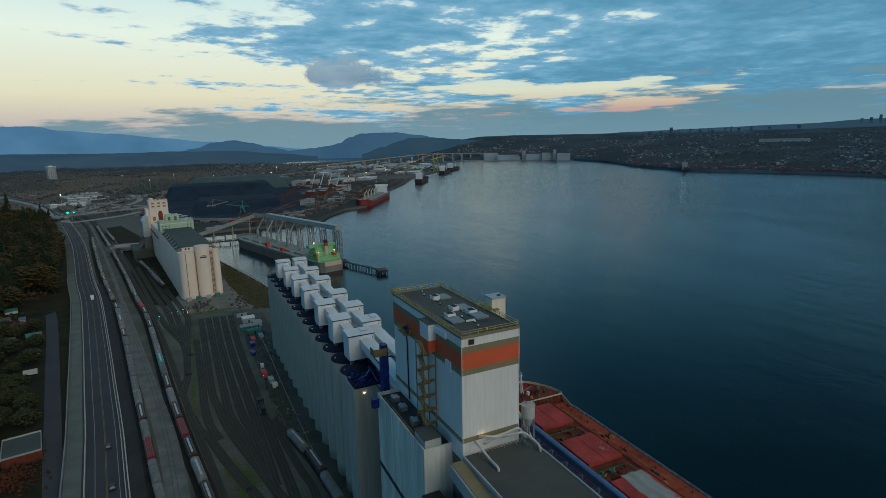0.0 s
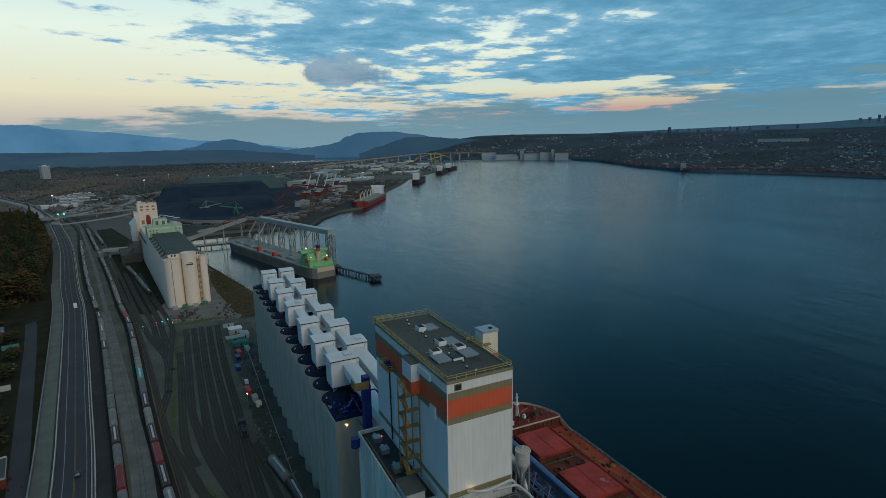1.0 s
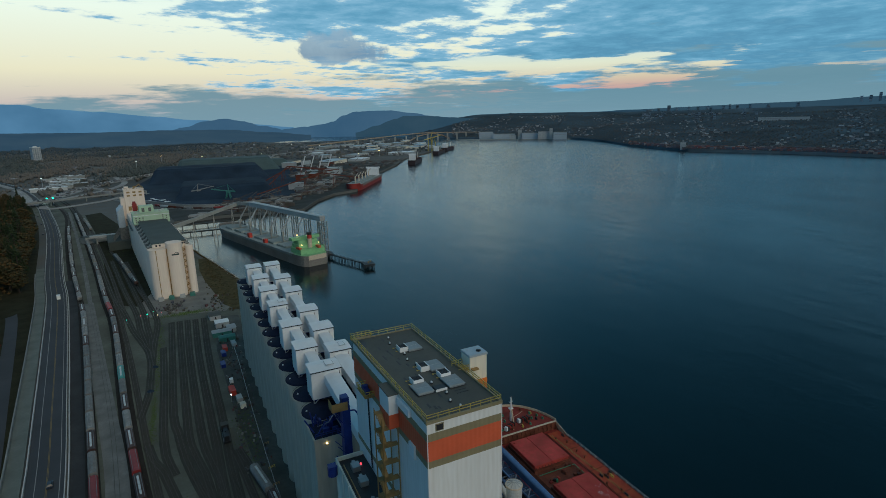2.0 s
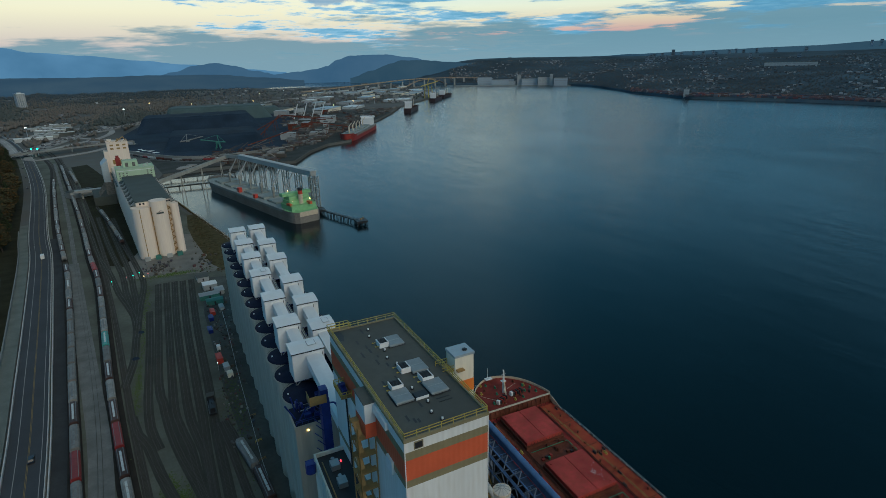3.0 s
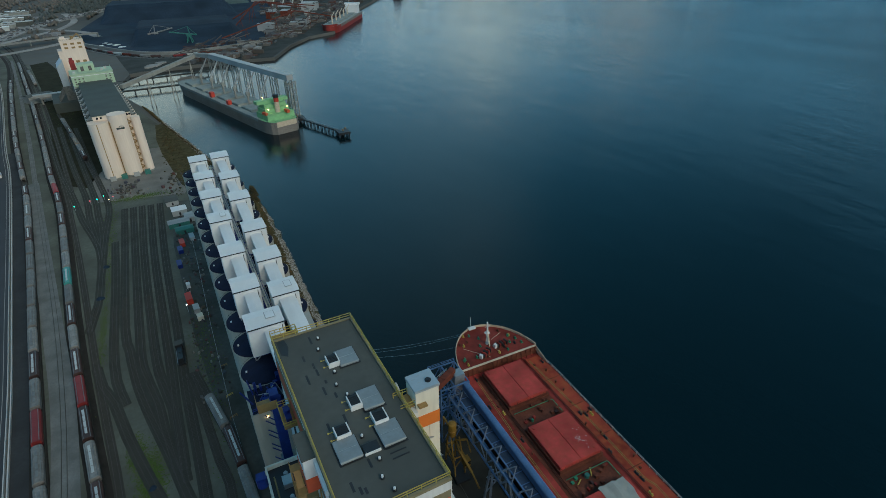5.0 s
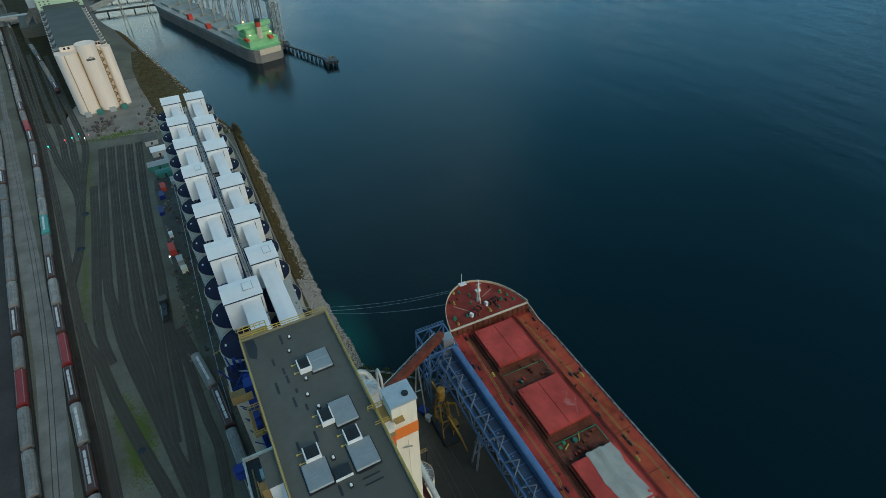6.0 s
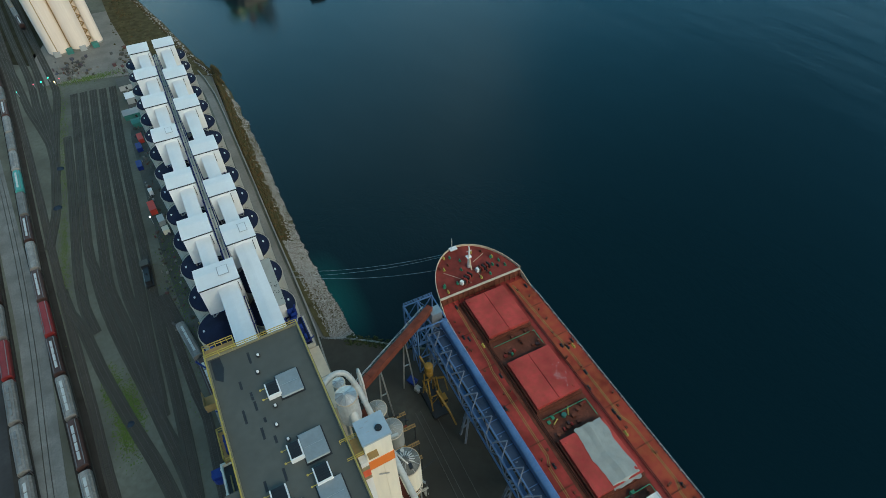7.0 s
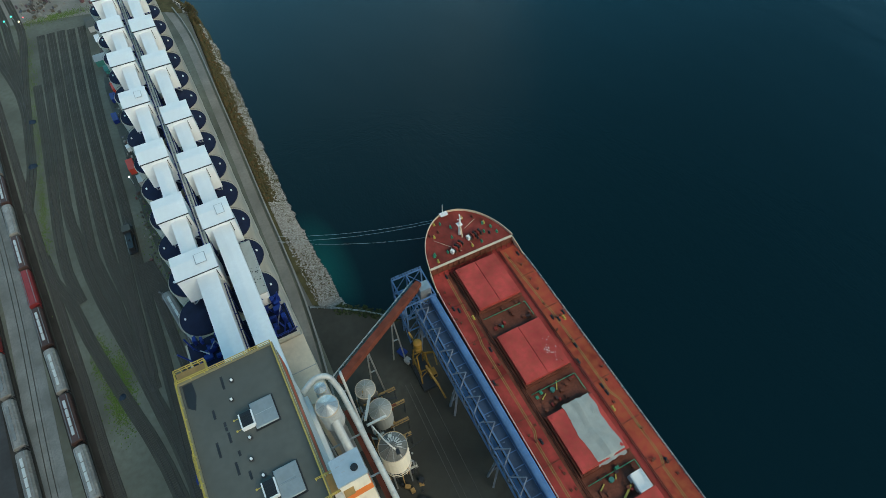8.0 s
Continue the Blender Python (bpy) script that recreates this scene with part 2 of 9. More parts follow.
GRIMY = material("grimy_grey_steel", (0.16, 0.165, 0.155), 0.8, 0.1, 0.35, 0.5, 2.5, 0.004, tint=(0.07, 0.062, 0.05))
RUST_RED = material("dull_red_machine_paint", (0.26, 0.03, 0.026), 0.7, 0.0, 0.2, 0.4, 2)
RUST = material("rusty_red_gallery", (0.15, 0.044, 0.028), 0.85, 0.0, 0.3, 0.5, 2, tint=(0.09, 0.035, 0.024), spec=0.15)
# yellow lowered for dirt and for the shade behind the gallery trusses
MACHINE = material("machine_yellow", (0.22, 0.13, 0.016), 0.6, 0.1, 0.3, 0.6, 3)
DECK = material("red_oxide_deck", (0.29, 0.044, 0.040), 0.8, 0.0, 0.5, 0.12, 0.7, 0.004, tint=(0.15, 0.045, 0.030), spec=0.12)
DECK_FORE = material("grimy_forecastle_deck", (0.205, 0.038, 0.032), 0.8, 0.0, 0.4, 0.22, 1.4, 0.004, tint=(0.12, 0.042, 0.028), spec=0.12)
DECK_ORANGE = material("sunburnt_orange_deck", (0.30, 0.050, 0.034), 0.8, 0.0, 0.45, 0.07, 0.5, 0.004, tint=(0.40, 0.125, 0.045), spec=0.12)
HATCH = material("red_hatch_cover_paint", (0.42, 0.058, 0.052), 0.7, 0.0, 0.32, 0.16, 0.7, 0.003, tint=(0.27, 0.070, 0.042), spec=0.2)
DECK_DARK = material("worn_brown_deck", (0.150, 0.052, 0.034), 0.8, 0.0, 0.3, 0.25, 1.6, 0.004, tint=(0.08, 0.035, 0.022), spec=0.15)
HULL = material("dark_hull_paint", (0.030, 0.020, 0.020), 0.5, 0.0, 0.2, 0.1, 1, tint=(0.10, 0.03, 0.02))
BULWARK = material("cream_bulwark_paint", (0.62, 0.56, 0.44), 0.6, 0.0, 0.1, 0.5, 3, tint=(0.40, 0.25, 0.15))
DECK_GREEN = material("green_pipe_paint", (0.05, 0.23, 0.13), 0.5, 0.0, 0.2, 0.8, 4)
DECK_LINE = material("olive_walkway_line", (0.24, 0.22, 0.06), 0.7, 0.0, 0.15, 0.5, 3)
TARP = material("grey_tarpaulin", (0.31, 0.33, 0.31), 0.75, 0.0, 0.12, 0.35, 2.5, 0.02, tint=(0.33, 0.35, 0.33))
EARTH = material("yard_ground", (0.124, 0.136, 0.117), 0.95, 0.0, 0.36, 0.045, 0.6, 0.02, tint=(0.092, 0.094, 0.070), spec=0.15)
BALLAST = material("dark_track_ballast", (0.070, 0.070, 0.063), 0.95, 0.0, 0.22, 0.2, 2.2, 0.02, spec=0.15)
SIDING = material("soft_dark_siding_ballast", (0.060, 0.064, 0.056), 0.95, 0.0, 0.2, 0.12, 1.6, 0.02, spec=0.15)
GRAVEL = material("pale_gravel_track", (0.188, 0.204, 0.203), 0.95, 0.0, 0.25, 0.15, 2.0, 0.02, tint=(0.125, 0.133, 0.130), spec=0.2)
# stained paving; its base colour is also lowered for shade on the apron
PAVING = material("worn_terminal_paving", (0.047, 0.050, 0.045), 0.9, 0.0, 0.4, 0.05, 0.5, 0.01, tint=(0.030, 0.031, 0.028), spec=0.25)
PAVING_PALE = material("pale_concrete_road", (0.20, 0.20, 0.185), 0.9, 0.0, 0.2, 0.1, 1.0, 0.006, tint=(0.145, 0.146, 0.132), spec=0.2)
ASPHALT = material("asphalt", (0.058, 0.064, 0.073), 0.85, 0.0, 0.16, 0.05, 1.2, 0.004, spec=0.3)
ROAD_PALE = material("pale_worn_road", (0.33, 0.325, 0.31), 0.9, 0.0, 0.2, 0.03, 0.5, 0.004, spec=0.2)
PATH = material("dull_path_concrete", (0.150, 0.172, 0.158), 0.9, 0.0, 0.2, 0.1, 1.0, 0.006, spec=0.2)
SERVICE = material("dark_service_asphalt", (0.050, 0.054, 0.058), 0.9, 0.0, 0.25, 0.08, 0.9, 0.004, spec=0.2)
STRIP = material("oil_stained_strip_paving", (0.088, 0.098, 0.090), 0.9, 0.0, 0.4, 0.06, 0.7, 0.006, tint=(0.055, 0.060, 0.056), spec=0.2)
LINE_WHITE = material("white_road_line", (0.30, 0.30, 0.29), 0.7, 0.0, 0.15, 0.5, 3)
LINE_YELLOW = material("yellow_road_line", (0.22, 0.15, 0.04), 0.7, 0.0, 0.15, 0.5, 3)
KERB = material("pale_barrier_concrete", (0.24, 0.25, 0.24), 0.85, 0.0, 0.15, 0.2, 1.4, 0.008)
OILY = material("oily_brown_ballast", (0.036, 0.034, 0.031), 0.95, 0.0, 0.3, 0.15, 2.0, 0.02, tint=(0.048, 0.045, 0.040), spec=0.15)
RAIL = material("worn_rail_steel", (0.075, 0.073, 0.068), 0.6, 0.3, 0.2, 1, 5)
TIE = material("grey_wood_sleeper", (0.062, 0.062, 0.055), 0.9, 0.0, 0.25, 2, 8)
DARK_GRASS = material("dark_rough_grass", (0.024, 0.028, 0.015), 0.95, 0.0, 0.4, 0.1, 1.2, 0.03, tint=(0.052, 0.038, 0.023), spec=0.1)
SCRUB = material("dry_brown_scrub", (0.078, 0.066, 0.034), 0.95, 0.0, 0.4, 0.25, 2.0, 0.05, tint=(0.045, 0.055, 0.02), spec=0.1)
ROCKS = island("shore_boulders", [(0.14, 0.14, 0.13), (0.25, 0.26, 0.25), (0.44, 0.45, 0.45), (0.17, 0.16, 0.14), (0.32, 0.33, 0.33)], 0.9)
LEAF_GREEN = island("evergreen_leaf", [(0.016, 0.030, 0.013), (0.028, 0.046, 0.018), (0.044, 0.058, 0.023)], 0.9)
LEAF_BROWN = island("autumn_leaf", [(0.042, 0.042, 0.022), (0.072, 0.058, 0.026), (0.036, 0.046, 0.022), (0.115, 0.066, 0.022), (0.044, 0.052, 0.026)], 0.9)
TUFT = island("yard_grass_blade", [(0.050, 0.090, 0.016), (0.075, 0.13, 0.022), (0.10, 0.14, 0.035), (0.06, 0.08, 0.025)], 0.95)
LEAF_BANK = island("bank_scrub_leaf", [(0.050, 0.046, 0.022), (0.072, 0.056, 0.025), (0.044, 0.052, 0.022), (0.100, 0.060, 0.024)], 0.9)
LEAF_GARDEN = island("garden_leaf", [(0.022, 0.032, 0.014), (0.036, 0.046, 0.020), (0.052, 0.054, 0.024), (0.030, 0.040, 0.016)], 0.9)
LEAF_RED = island("dark_red_leaf", [(0.12, 0.018, 0.016), (0.17, 0.026, 0.02), (0.08, 0.016, 0.014)], 0.9)
LEAF_GOLD = island("golden_leaf", [(0.30, 0.17, 0.02), (0.42, 0.25, 0.03), (0.20, 0.11, 0.02)], 0.9)
BARK = material("bark", (0.06, 0.045, 0.035), 0.95, 0.0, 0.3, 1, 6)
CARGILL = material("warm_white_elevator_concrete", (0.84, 0.73, 0.62), 0.8, 0.0, 0.07, 0.1, 1.0, 0.006, tint=(0.72, 0.60, 0.50), streak=True)
CARGILL_ROOF = material("dark_green_grey_roof", (0.068, 0.082, 0.075), 0.85, 0.0, 0.15, 0.1, 1.0)
MINT = material("pale_green_house_paint", (0.42, 0.56, 0.40), 0.7, 0.0, 0.08, 0.3, 2)
CAR_GREY = material("grey_hopper_paint", (0.25, 0.25, 0.24), 0.65, 0.05, 0.3, 0.25, 1.5, ribs=1.1, per_piece=0.4, tint=(0.12, 0.10, 0.085))
CAR_BROWN = material("brown_hopper_paint", (0.085, 0.048, 0.042), 0.6, 0.1, 0.2, 0.25, 1.5, ribs=1.1, per_piece=0.3)
CAR_RED = material("red_hopper_paint", (0.30, 0.035, 0.035), 0.55, 0.1, 0.18, 0.25, 1.5, ribs=1.1, per_piece=0.25)
CAR_TEAL = material("teal_hopper_paint", (0.09, 0.36, 0.33), 0.55, 0.1, 0.15, 0.25, 1.5, ribs=1.1)
CAR_TAN = material("tan_hopper_paint", (0.30, 0.24, 0.17), 0.6, 0.1, 0.2, 0.25, 1.5, ribs=1.1, per_piece=0.25)
WHITE_LINE = material("white_barrier_concrete", (0.50, 0.51, 0.50), 0.8, 0.0, 0.12, 0.3, 2, 0.006)
HATCH_STRIP = material("pale_car_hatch_strip", (0.60, 0.62, 0.61), 0.5, 0.2, 0.15, 0.5, 3)
COAL = material("coal_heap", (0.026, 0.043, 0.068), 0.9, 0.0, 0.3, 0.02, 0.4, 0.2, spec=0.1)
COAL_TARP = material("teal_grey_heap_cover", (0.062, 0.098, 0.100), 0.8, 0.0, 0.2, 0.02, 0.4)
GLASS_DARK = material("dark_window_glass", (0.02, 0.025, 0.03), 0.12, 0.0, 0.1, 1, 4)
SHIP_GREEN = material("mint_ship_house_paint", (0.26, 0.52, 0.26), 0.55, 0.0, 0.12, 0.4, 3)
SHIP_GREY = material("grey_green_ship_deck", (0.27, 0.31, 0.30), 0.7, 0.0, 0.2, 0.1, 1)
SHIP_HULL = material("grey_ship_hull", (0.24, 0.235, 0.215), 0.55, 0.0, 0.2, 0.08, 1, tint=(0.14, 0.09, 0.075))
SHIP_RED = material("red_ship_hull", (0.27, 0.034, 0.026), 0.6, 0.0, 0.2, 0.05, 0.8)
SHED = material("weathered_shed_metal", (0.42, 0.44, 0.44), 0.6, 0.2, 0.15, 0.1, 1, per_piece=0.2)
TEAL = material("teal_shed_paint", (0.05, 0.19, 0.16), 0.6, 0.0, 0.2, 0.3, 2)
RED_BOX = material("red_container_paint", (0.50, 0.05, 0.03), 0.55, 0.0, 0.15, 0.4, 2)
VAN = material("white_vehicle_paint", (0.75, 0.76, 0.76), 0.3, 0.0, 0.03, 0.5, 2)
TYRE = material("tyre_rubber", (0.015, 0.015, 0.015), 0.9)
CONTAINER = island("mixed_containers", [(0.26, 0.07, 0.06), (0.10, 0.12, 0.16), (0.28, 0.12, 0.09), (0.30, 0.31, 0.30), (0.08, 0.11, 0.16), (0.14, 0.08, 0.07), (0.09, 0.10, 0.11)])
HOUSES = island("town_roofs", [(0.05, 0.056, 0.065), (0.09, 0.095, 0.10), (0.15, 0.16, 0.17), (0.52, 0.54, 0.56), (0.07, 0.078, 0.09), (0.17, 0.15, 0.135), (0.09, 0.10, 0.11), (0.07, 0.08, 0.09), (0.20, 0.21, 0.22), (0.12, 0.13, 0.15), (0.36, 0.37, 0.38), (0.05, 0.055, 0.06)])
# haze blue is mixed into the base colours of the opposite woods
WOODS = island("haze_tinted_woods", [(0.058, 0.100, 0.128), (0.074, 0.108, 0.130), (0.100, 0.098, 0.092), (0.060, 0.090, 0.112), (0.112, 0.108, 0.100), (0.062, 0.084, 0.088)], 0.95)
# woods of the plain: paler, then bluer far off, haze set in the colour
PLAIN_WOODS = island("hazed_bare_woods", [(0.142, 0.138, 0.128), (0.160, 0.150, 0.136), (0.176, 0.148, 0.126), (0.120, 0.128, 0.124), (0.188, 0.162, 0.138)], 0.95)
PLAIN_EVERGREEN = island("hazed_plain_evergreens", [(0.074, 0.094, 0.090), (0.090, 0.108, 0.102), (0.104, 0.112, 0.102), (0.080, 0.102, 0.106)], 0.95)
DISTANT_WOODS = island("hazed_distant_woods", [(0.060, 0.094, 0.116), (0.070, 0.100, 0.120), (0.088, 0.100, 0.108), (0.062, 0.098, 0.124)], 0.95)
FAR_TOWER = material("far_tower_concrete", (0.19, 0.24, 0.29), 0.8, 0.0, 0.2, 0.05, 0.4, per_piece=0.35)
# base colours of far slope and lowland are lightened to stand for haze
HILL = material("haze_tinted_hill", (0.060, 0.096, 0.126), 0.95, 0.0, 0.5, 0.004, 0.03, 0.5, tint=(0.080, 0.092, 0.096), spec=0.05)
LOWLAND = material("haze_tinted_lowland", (0.128, 0.136, 0.134), 0.95, 0.0, 0.35, 0.004, 0.05, 0.1, tint=(0.135, 0.118, 0.098), spec=0.05)
BRIDGE = material("tan_bridge_steel", (0.36, 0.27, 0.18), 0.7, 0.0, 0.15, 0.05, 0.5)
LAMP_GREEN = glow("green_signal", (0.05, 1.0, 0.55), 4.0)
LAMP_WARM = glow("warm_lamp", (1.0, 0.62, 0.20), 7.0)
LAMP_WHITE = glow("cool_lamp", (0.95, 1.0, 0.95), 6.0)
LAMP_RED = glow("red_signal", (1.0, 0.06, 0.08), 2.0)


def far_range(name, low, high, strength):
    """Distant mountains, a plain backdrop far behind everything; haze is painted as its glow."""
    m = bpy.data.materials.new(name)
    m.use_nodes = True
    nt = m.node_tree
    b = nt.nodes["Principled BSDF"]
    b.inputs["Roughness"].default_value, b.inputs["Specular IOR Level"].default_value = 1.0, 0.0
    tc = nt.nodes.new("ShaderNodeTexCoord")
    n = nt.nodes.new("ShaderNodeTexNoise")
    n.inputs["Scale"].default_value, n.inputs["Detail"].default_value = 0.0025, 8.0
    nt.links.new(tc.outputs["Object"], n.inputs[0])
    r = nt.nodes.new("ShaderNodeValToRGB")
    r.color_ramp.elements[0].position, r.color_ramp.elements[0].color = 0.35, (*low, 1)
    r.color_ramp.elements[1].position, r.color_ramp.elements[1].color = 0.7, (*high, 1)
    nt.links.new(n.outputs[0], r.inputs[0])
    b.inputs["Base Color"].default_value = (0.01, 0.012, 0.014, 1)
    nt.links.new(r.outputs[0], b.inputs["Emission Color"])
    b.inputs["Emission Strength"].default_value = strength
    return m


FAR_A = far_range("hazy_glow_mountains", (0.062, 0.145, 0.235), (0.095, 0.20, 0.31), 1.0)
FAR_B = far_range("hazy_glow_hills", (0.034, 0.080, 0.135), (0.050, 0.100, 0.155), 1.0)
FAR_D = far_range("hazy_glow_crest", (0.020, 0.048, 0.074), (0.032, 0.062, 0.086), 1.0)
FAR_C = far_range("hazy_glow_ridge", (0.024, 0.050, 0.078), (0.038, 0.066, 0.090), 1.0)

WATER = bpy.data.materials.new("harbour_water")
WATER.use_nodes = True
nt = WATER.node_tree
wb = nt.nodes["Principled BSDF"]
wb.inputs["Specular IOR Level"].default_value = 0.40
wb.inputs["Roughness"].default_value, wb.inputs["IOR"].default_value = 0.13, 1.33
wtc = nt.nodes.new("ShaderNodeTexCoord")
heights = []
# green shallows over the rock foot of the quay
wsub = nt.nodes.new("ShaderNodeMapping")
wsub.vector_type = "TEXTURE"
wsub.inputs["Location"].default_value, wsub.inputs["Scale"].default_value = (78, 207, -4), (11, 30, 30)
nt.links.new(wtc.outputs["Object"], wsub.inputs[0])
wgr = nt.nodes.new("ShaderNodeTexGradient")
wgr.gradient_type = "SPHERICAL"
nt.links.new(wsub.outputs[0], wgr.inputs[0])
wmx = nt.nodes.new("ShaderNodeMix")
wmx.data_type = "RGBA"
wmx.inputs[6].default_value, wmx.inputs[7].default_value = (0.0023, 0.0107, 0.0148, 1), (0.008, 0.062, 0.060, 1)
nt.links.new(wgr.outputs["Fac"], wmx.inputs[0])
nt.links.new(wmx.outputs[2], wb.inputs["Base Color"])
for sc, amp, stretch_y in ((0.055, 2.1, 0.34), (0.40, 0.55, 0.5), (0.008, 1.8, 1.0), (1.3, 0.5, 0.7)):
    mp = nt.nodes.new("ShaderNodeMapping")
    mp.inputs["Scale"].default_value, mp.inputs["Rotation"].default_value = (1, stretch_y, 1), (0, 0, radians(62))
    nt.links.new(wtc.outputs["Object"], mp.inputs[0])
    nn = nt.nodes.new("ShaderNodeTexNoise")
    nn.inputs["Scale"].default_value, nn.inputs["Detail"].default_value = sc, 4.0
    nt.links.new(mp.outputs[0], nn.inputs[0])
    mu = nt.nodes.new("ShaderNodeMath")
    mu.operation = "MULTIPLY"
    mu.inputs[1].default_value = amp
    nt.links.new(nn.outputs[0], mu.inputs[0])
    heights.append(mu.outputs[0])
ad = nt.nodes.new("ShaderNodeMath")
nt.links.new(heights[0], ad.inputs[0])
nt.links.new(heights[1], ad.inputs[1])
ad3 = nt.nodes.new("ShaderNodeMath")
nt.links.new(ad.outputs[0], ad3.inputs[0])
nt.links.new(heights[2], ad3.inputs[1])
ad2 = nt.nodes.new("ShaderNodeMath")
nt.links.new(ad3.outputs[0], ad2.inputs[0])
nt.links.new(heights[3], ad2.inputs[1])
wbp = nt.nodes.new("ShaderNodeBump")
wbp.inputs["Distance"].default_value = 0.45
nt.links.new(ad2.outputs[0], wbp.inputs["Height"])
# wind patches: the open harbour is rougher than the lee of the piers
wpm = nt.nodes.new("ShaderNodeMapping")
wpm.inputs["Scale"].default_value, wpm.inputs["Rotation"].default_value = (1.0, 0.45, 1.0), (0, 0, radians(62))
nt.links.new(wtc.outputs["Object"], wpm.inputs[0])
wpn = nt.nodes.new("ShaderNodeTexNoise")
wpn.inputs["Scale"].default_value, wpn.inputs["Detail"].default_value = 0.011, 6.0
nt.links.new(wpm.outputs[0], wpn.inputs[0])
wsx = nt.nodes.new("ShaderNodeSeparateXYZ")
nt.links.new(wtc.outputs["Object"], wsx.inputs[0])
wfar = nt.nodes.new("ShaderNodeMapRange")
wfar.inputs[1].default_value, wfar.inputs[2].default_value, wfar.inputs[3].default_value, wfar.inputs[4].default_value = 150.0, 900.0, 0.35, 1.0
nt.links.new(wsx.outputs[0], wfar.inputs[0])
wst = nt.nodes.new("ShaderNodeMapRange")
wst.inputs[1].default_value, wst.inputs[2].default_value, wst.inputs[3].default_value, wst.inputs[4].default_value = 0.36, 0.64, 0.7, 1.05
nt.links.new(wpn.outputs[0], wst.inputs[0])
wmu = nt.nodes.new("ShaderNodeMath")
wmu.operation = "MULTIPLY"
nt.links.new(wfar.outputs[0], wmu.inputs[0])
nt.links.new(wst.outputs[0], wmu.inputs[1])
nt.links.new(wmu.outputs[0], wbp.inputs["Strength"])
nt.links.new(wbp.outputs[0], wb.inputs["Normal"])

# ---- building tools ----


class Shape:
    """Collects faces; part() links them as one mesh."""

    def __init__(self):
        self.v, self.f, self.smooth = [], [], False

    def box(self, x0, x1, y0, y1, z0, z1, m=None):
        c = [(x0, y0, z0), (x1, y0, z0), (x1, y1, z0), (x0, y1, z0), (x0, y0, z1), (x1, y0, z1), (x1, y1, z1), (x0, y1, z1)]
        return self.hull8(c, m)

    def hull8(self, c, m=None):
        n = len(self.v)
        self.v += [tuple(m @ Vector(p)) if m else p for p in c]
        self.f += [tuple(n + i for i in q) for q in ((3, 2, 1, 0), (4, 5, 6, 7), (0, 1, 5, 4), (1, 2, 6, 5), (2, 3, 7, 6), (3, 0, 4, 7))]
        return self

    def beam(self, p, q, w, h=None):
        """A bar from p to q, w wide and h high."""
        p, q = Vector(p), Vector(q)
        d = (q - p)
        if d.length < 1e-6:
            return self
        d.normalize()
        side = d.cross(Vector((0, 0, 1)))
        if side.length < 1e-3:
            side = Vector((1, 0, 0))
        side.normalize()
        top = side.cross(d)
        a, b = side * w / 2, top * (h or w) / 2
        return self.hull8([tuple(x) for x in (p - a - b, p + a - b, q + a - b, q - a - b, p - a + b, p + a + b, q + a + b, q - a + b)])

    def tube(self, rings, seg=16, cap=True):
        """Rings of (centre, radius) with upright axis, or of (centre, radius, axis)."""
        n0 = len(self.v)
        for r in rings:
            c, rad = Vector(r[0]), r[1]
            ax = Vector(r[2]).normalized() if len(r) > 2 else Vector((0, 0, 1))
            u = ax.cross(Vector((0, 1, 0)) if abs(ax.y) < 0.9 else Vector((1, 0, 0))).normalized()
            w = ax.cross(u)
            for i in range(seg):
                a = 2 * math.pi * i / seg
                self.v.append(tuple(c + u * (rad * math.cos(a)) + w * (rad * math.sin(a))))
        for k in range(len(rings) - 1):
            for i in range(seg):
                j = (i + 1) % seg
                a, b = n0 + k * seg, n0 + (k + 1) * seg
                self.f.append((a + i, a + j, b + j, b + i))
        if cap:
            self.f.append(tuple(n0 + i for i in reversed(range(seg))))
            self.f.append(tuple(n0 + (len(rings) - 1) * seg + i for i in range(seg)))
        return self

    def cyl(self, x, y, z0, z1, r, seg=20, r2=None):
        return self.tube([((x, y, z0), r), ((x, y, z1), r if r2 is None else r2)], seg)

    def pipe(self, pts, r, seg=10):
        """A round pipe along points, bends rounded."""
        pts = [Vector(p) for p in pts]
        path = [pts[0]]
        for a, b, c in zip(pts, pts[1:], pts[2:]):
            for t in (0.0, 0.25, 0.5, 0.75, 1.0):
                k = min(r * 3, (b - a).length * 0.45, (c - b).length * 0.45)
                p, q = b + (a - b).normalized() * k, b + (c - b).normalized() * k
                path.append((1 - t) ** 2 * p + 2 * t * (1 - t) * b + t * t * q)
        path.append(pts[-1])
        rings = []
        for i, p in enumerate(path):
            d = path[min(i + 1, len(path) - 1)] - path[max(i - 1, 0)]
            rings.append((p, r, d))
        self.smooth = True
        return self.tube_frames(rings, seg)

    def tube_frames(self, rings, seg):
        n0 = len(self.v)
        u = None
        for c, rad, ax in rings:
            ax = Vector(ax).normalized()
            if u is None:
                u = ax.cross(Vector((0, 0, 1)) if abs(ax.z) < 0.9 else Vector((1, 0, 0)))
            u = (u - ax * u.dot(ax)).normalized()
            w = ax.cross(u)
            for i in range(seg):
                a = 2 * math.pi * i / seg
                self.v.append(tuple(Vector(c) + u * (rad * math.cos(a)) + w * (rad * math.sin(a))))
        for k in range(len(rings) - 1):
            for i in range(seg):
                j = (i + 1) % seg
                a, b = n0 + k * seg, n0 + (k + 1) * seg
                self.f.append((a + i, a + j, b + j, b + i))
        self.f.append(tuple(n0 + i for i in reversed(range(seg))))
        self.f.append(tuple(n0 + (len(rings) - 1) * seg + i for i in range(seg)))
        return self

    def prism(self, outline, z0, z1):
        """An upright prism over an outline given anticlockwise."""
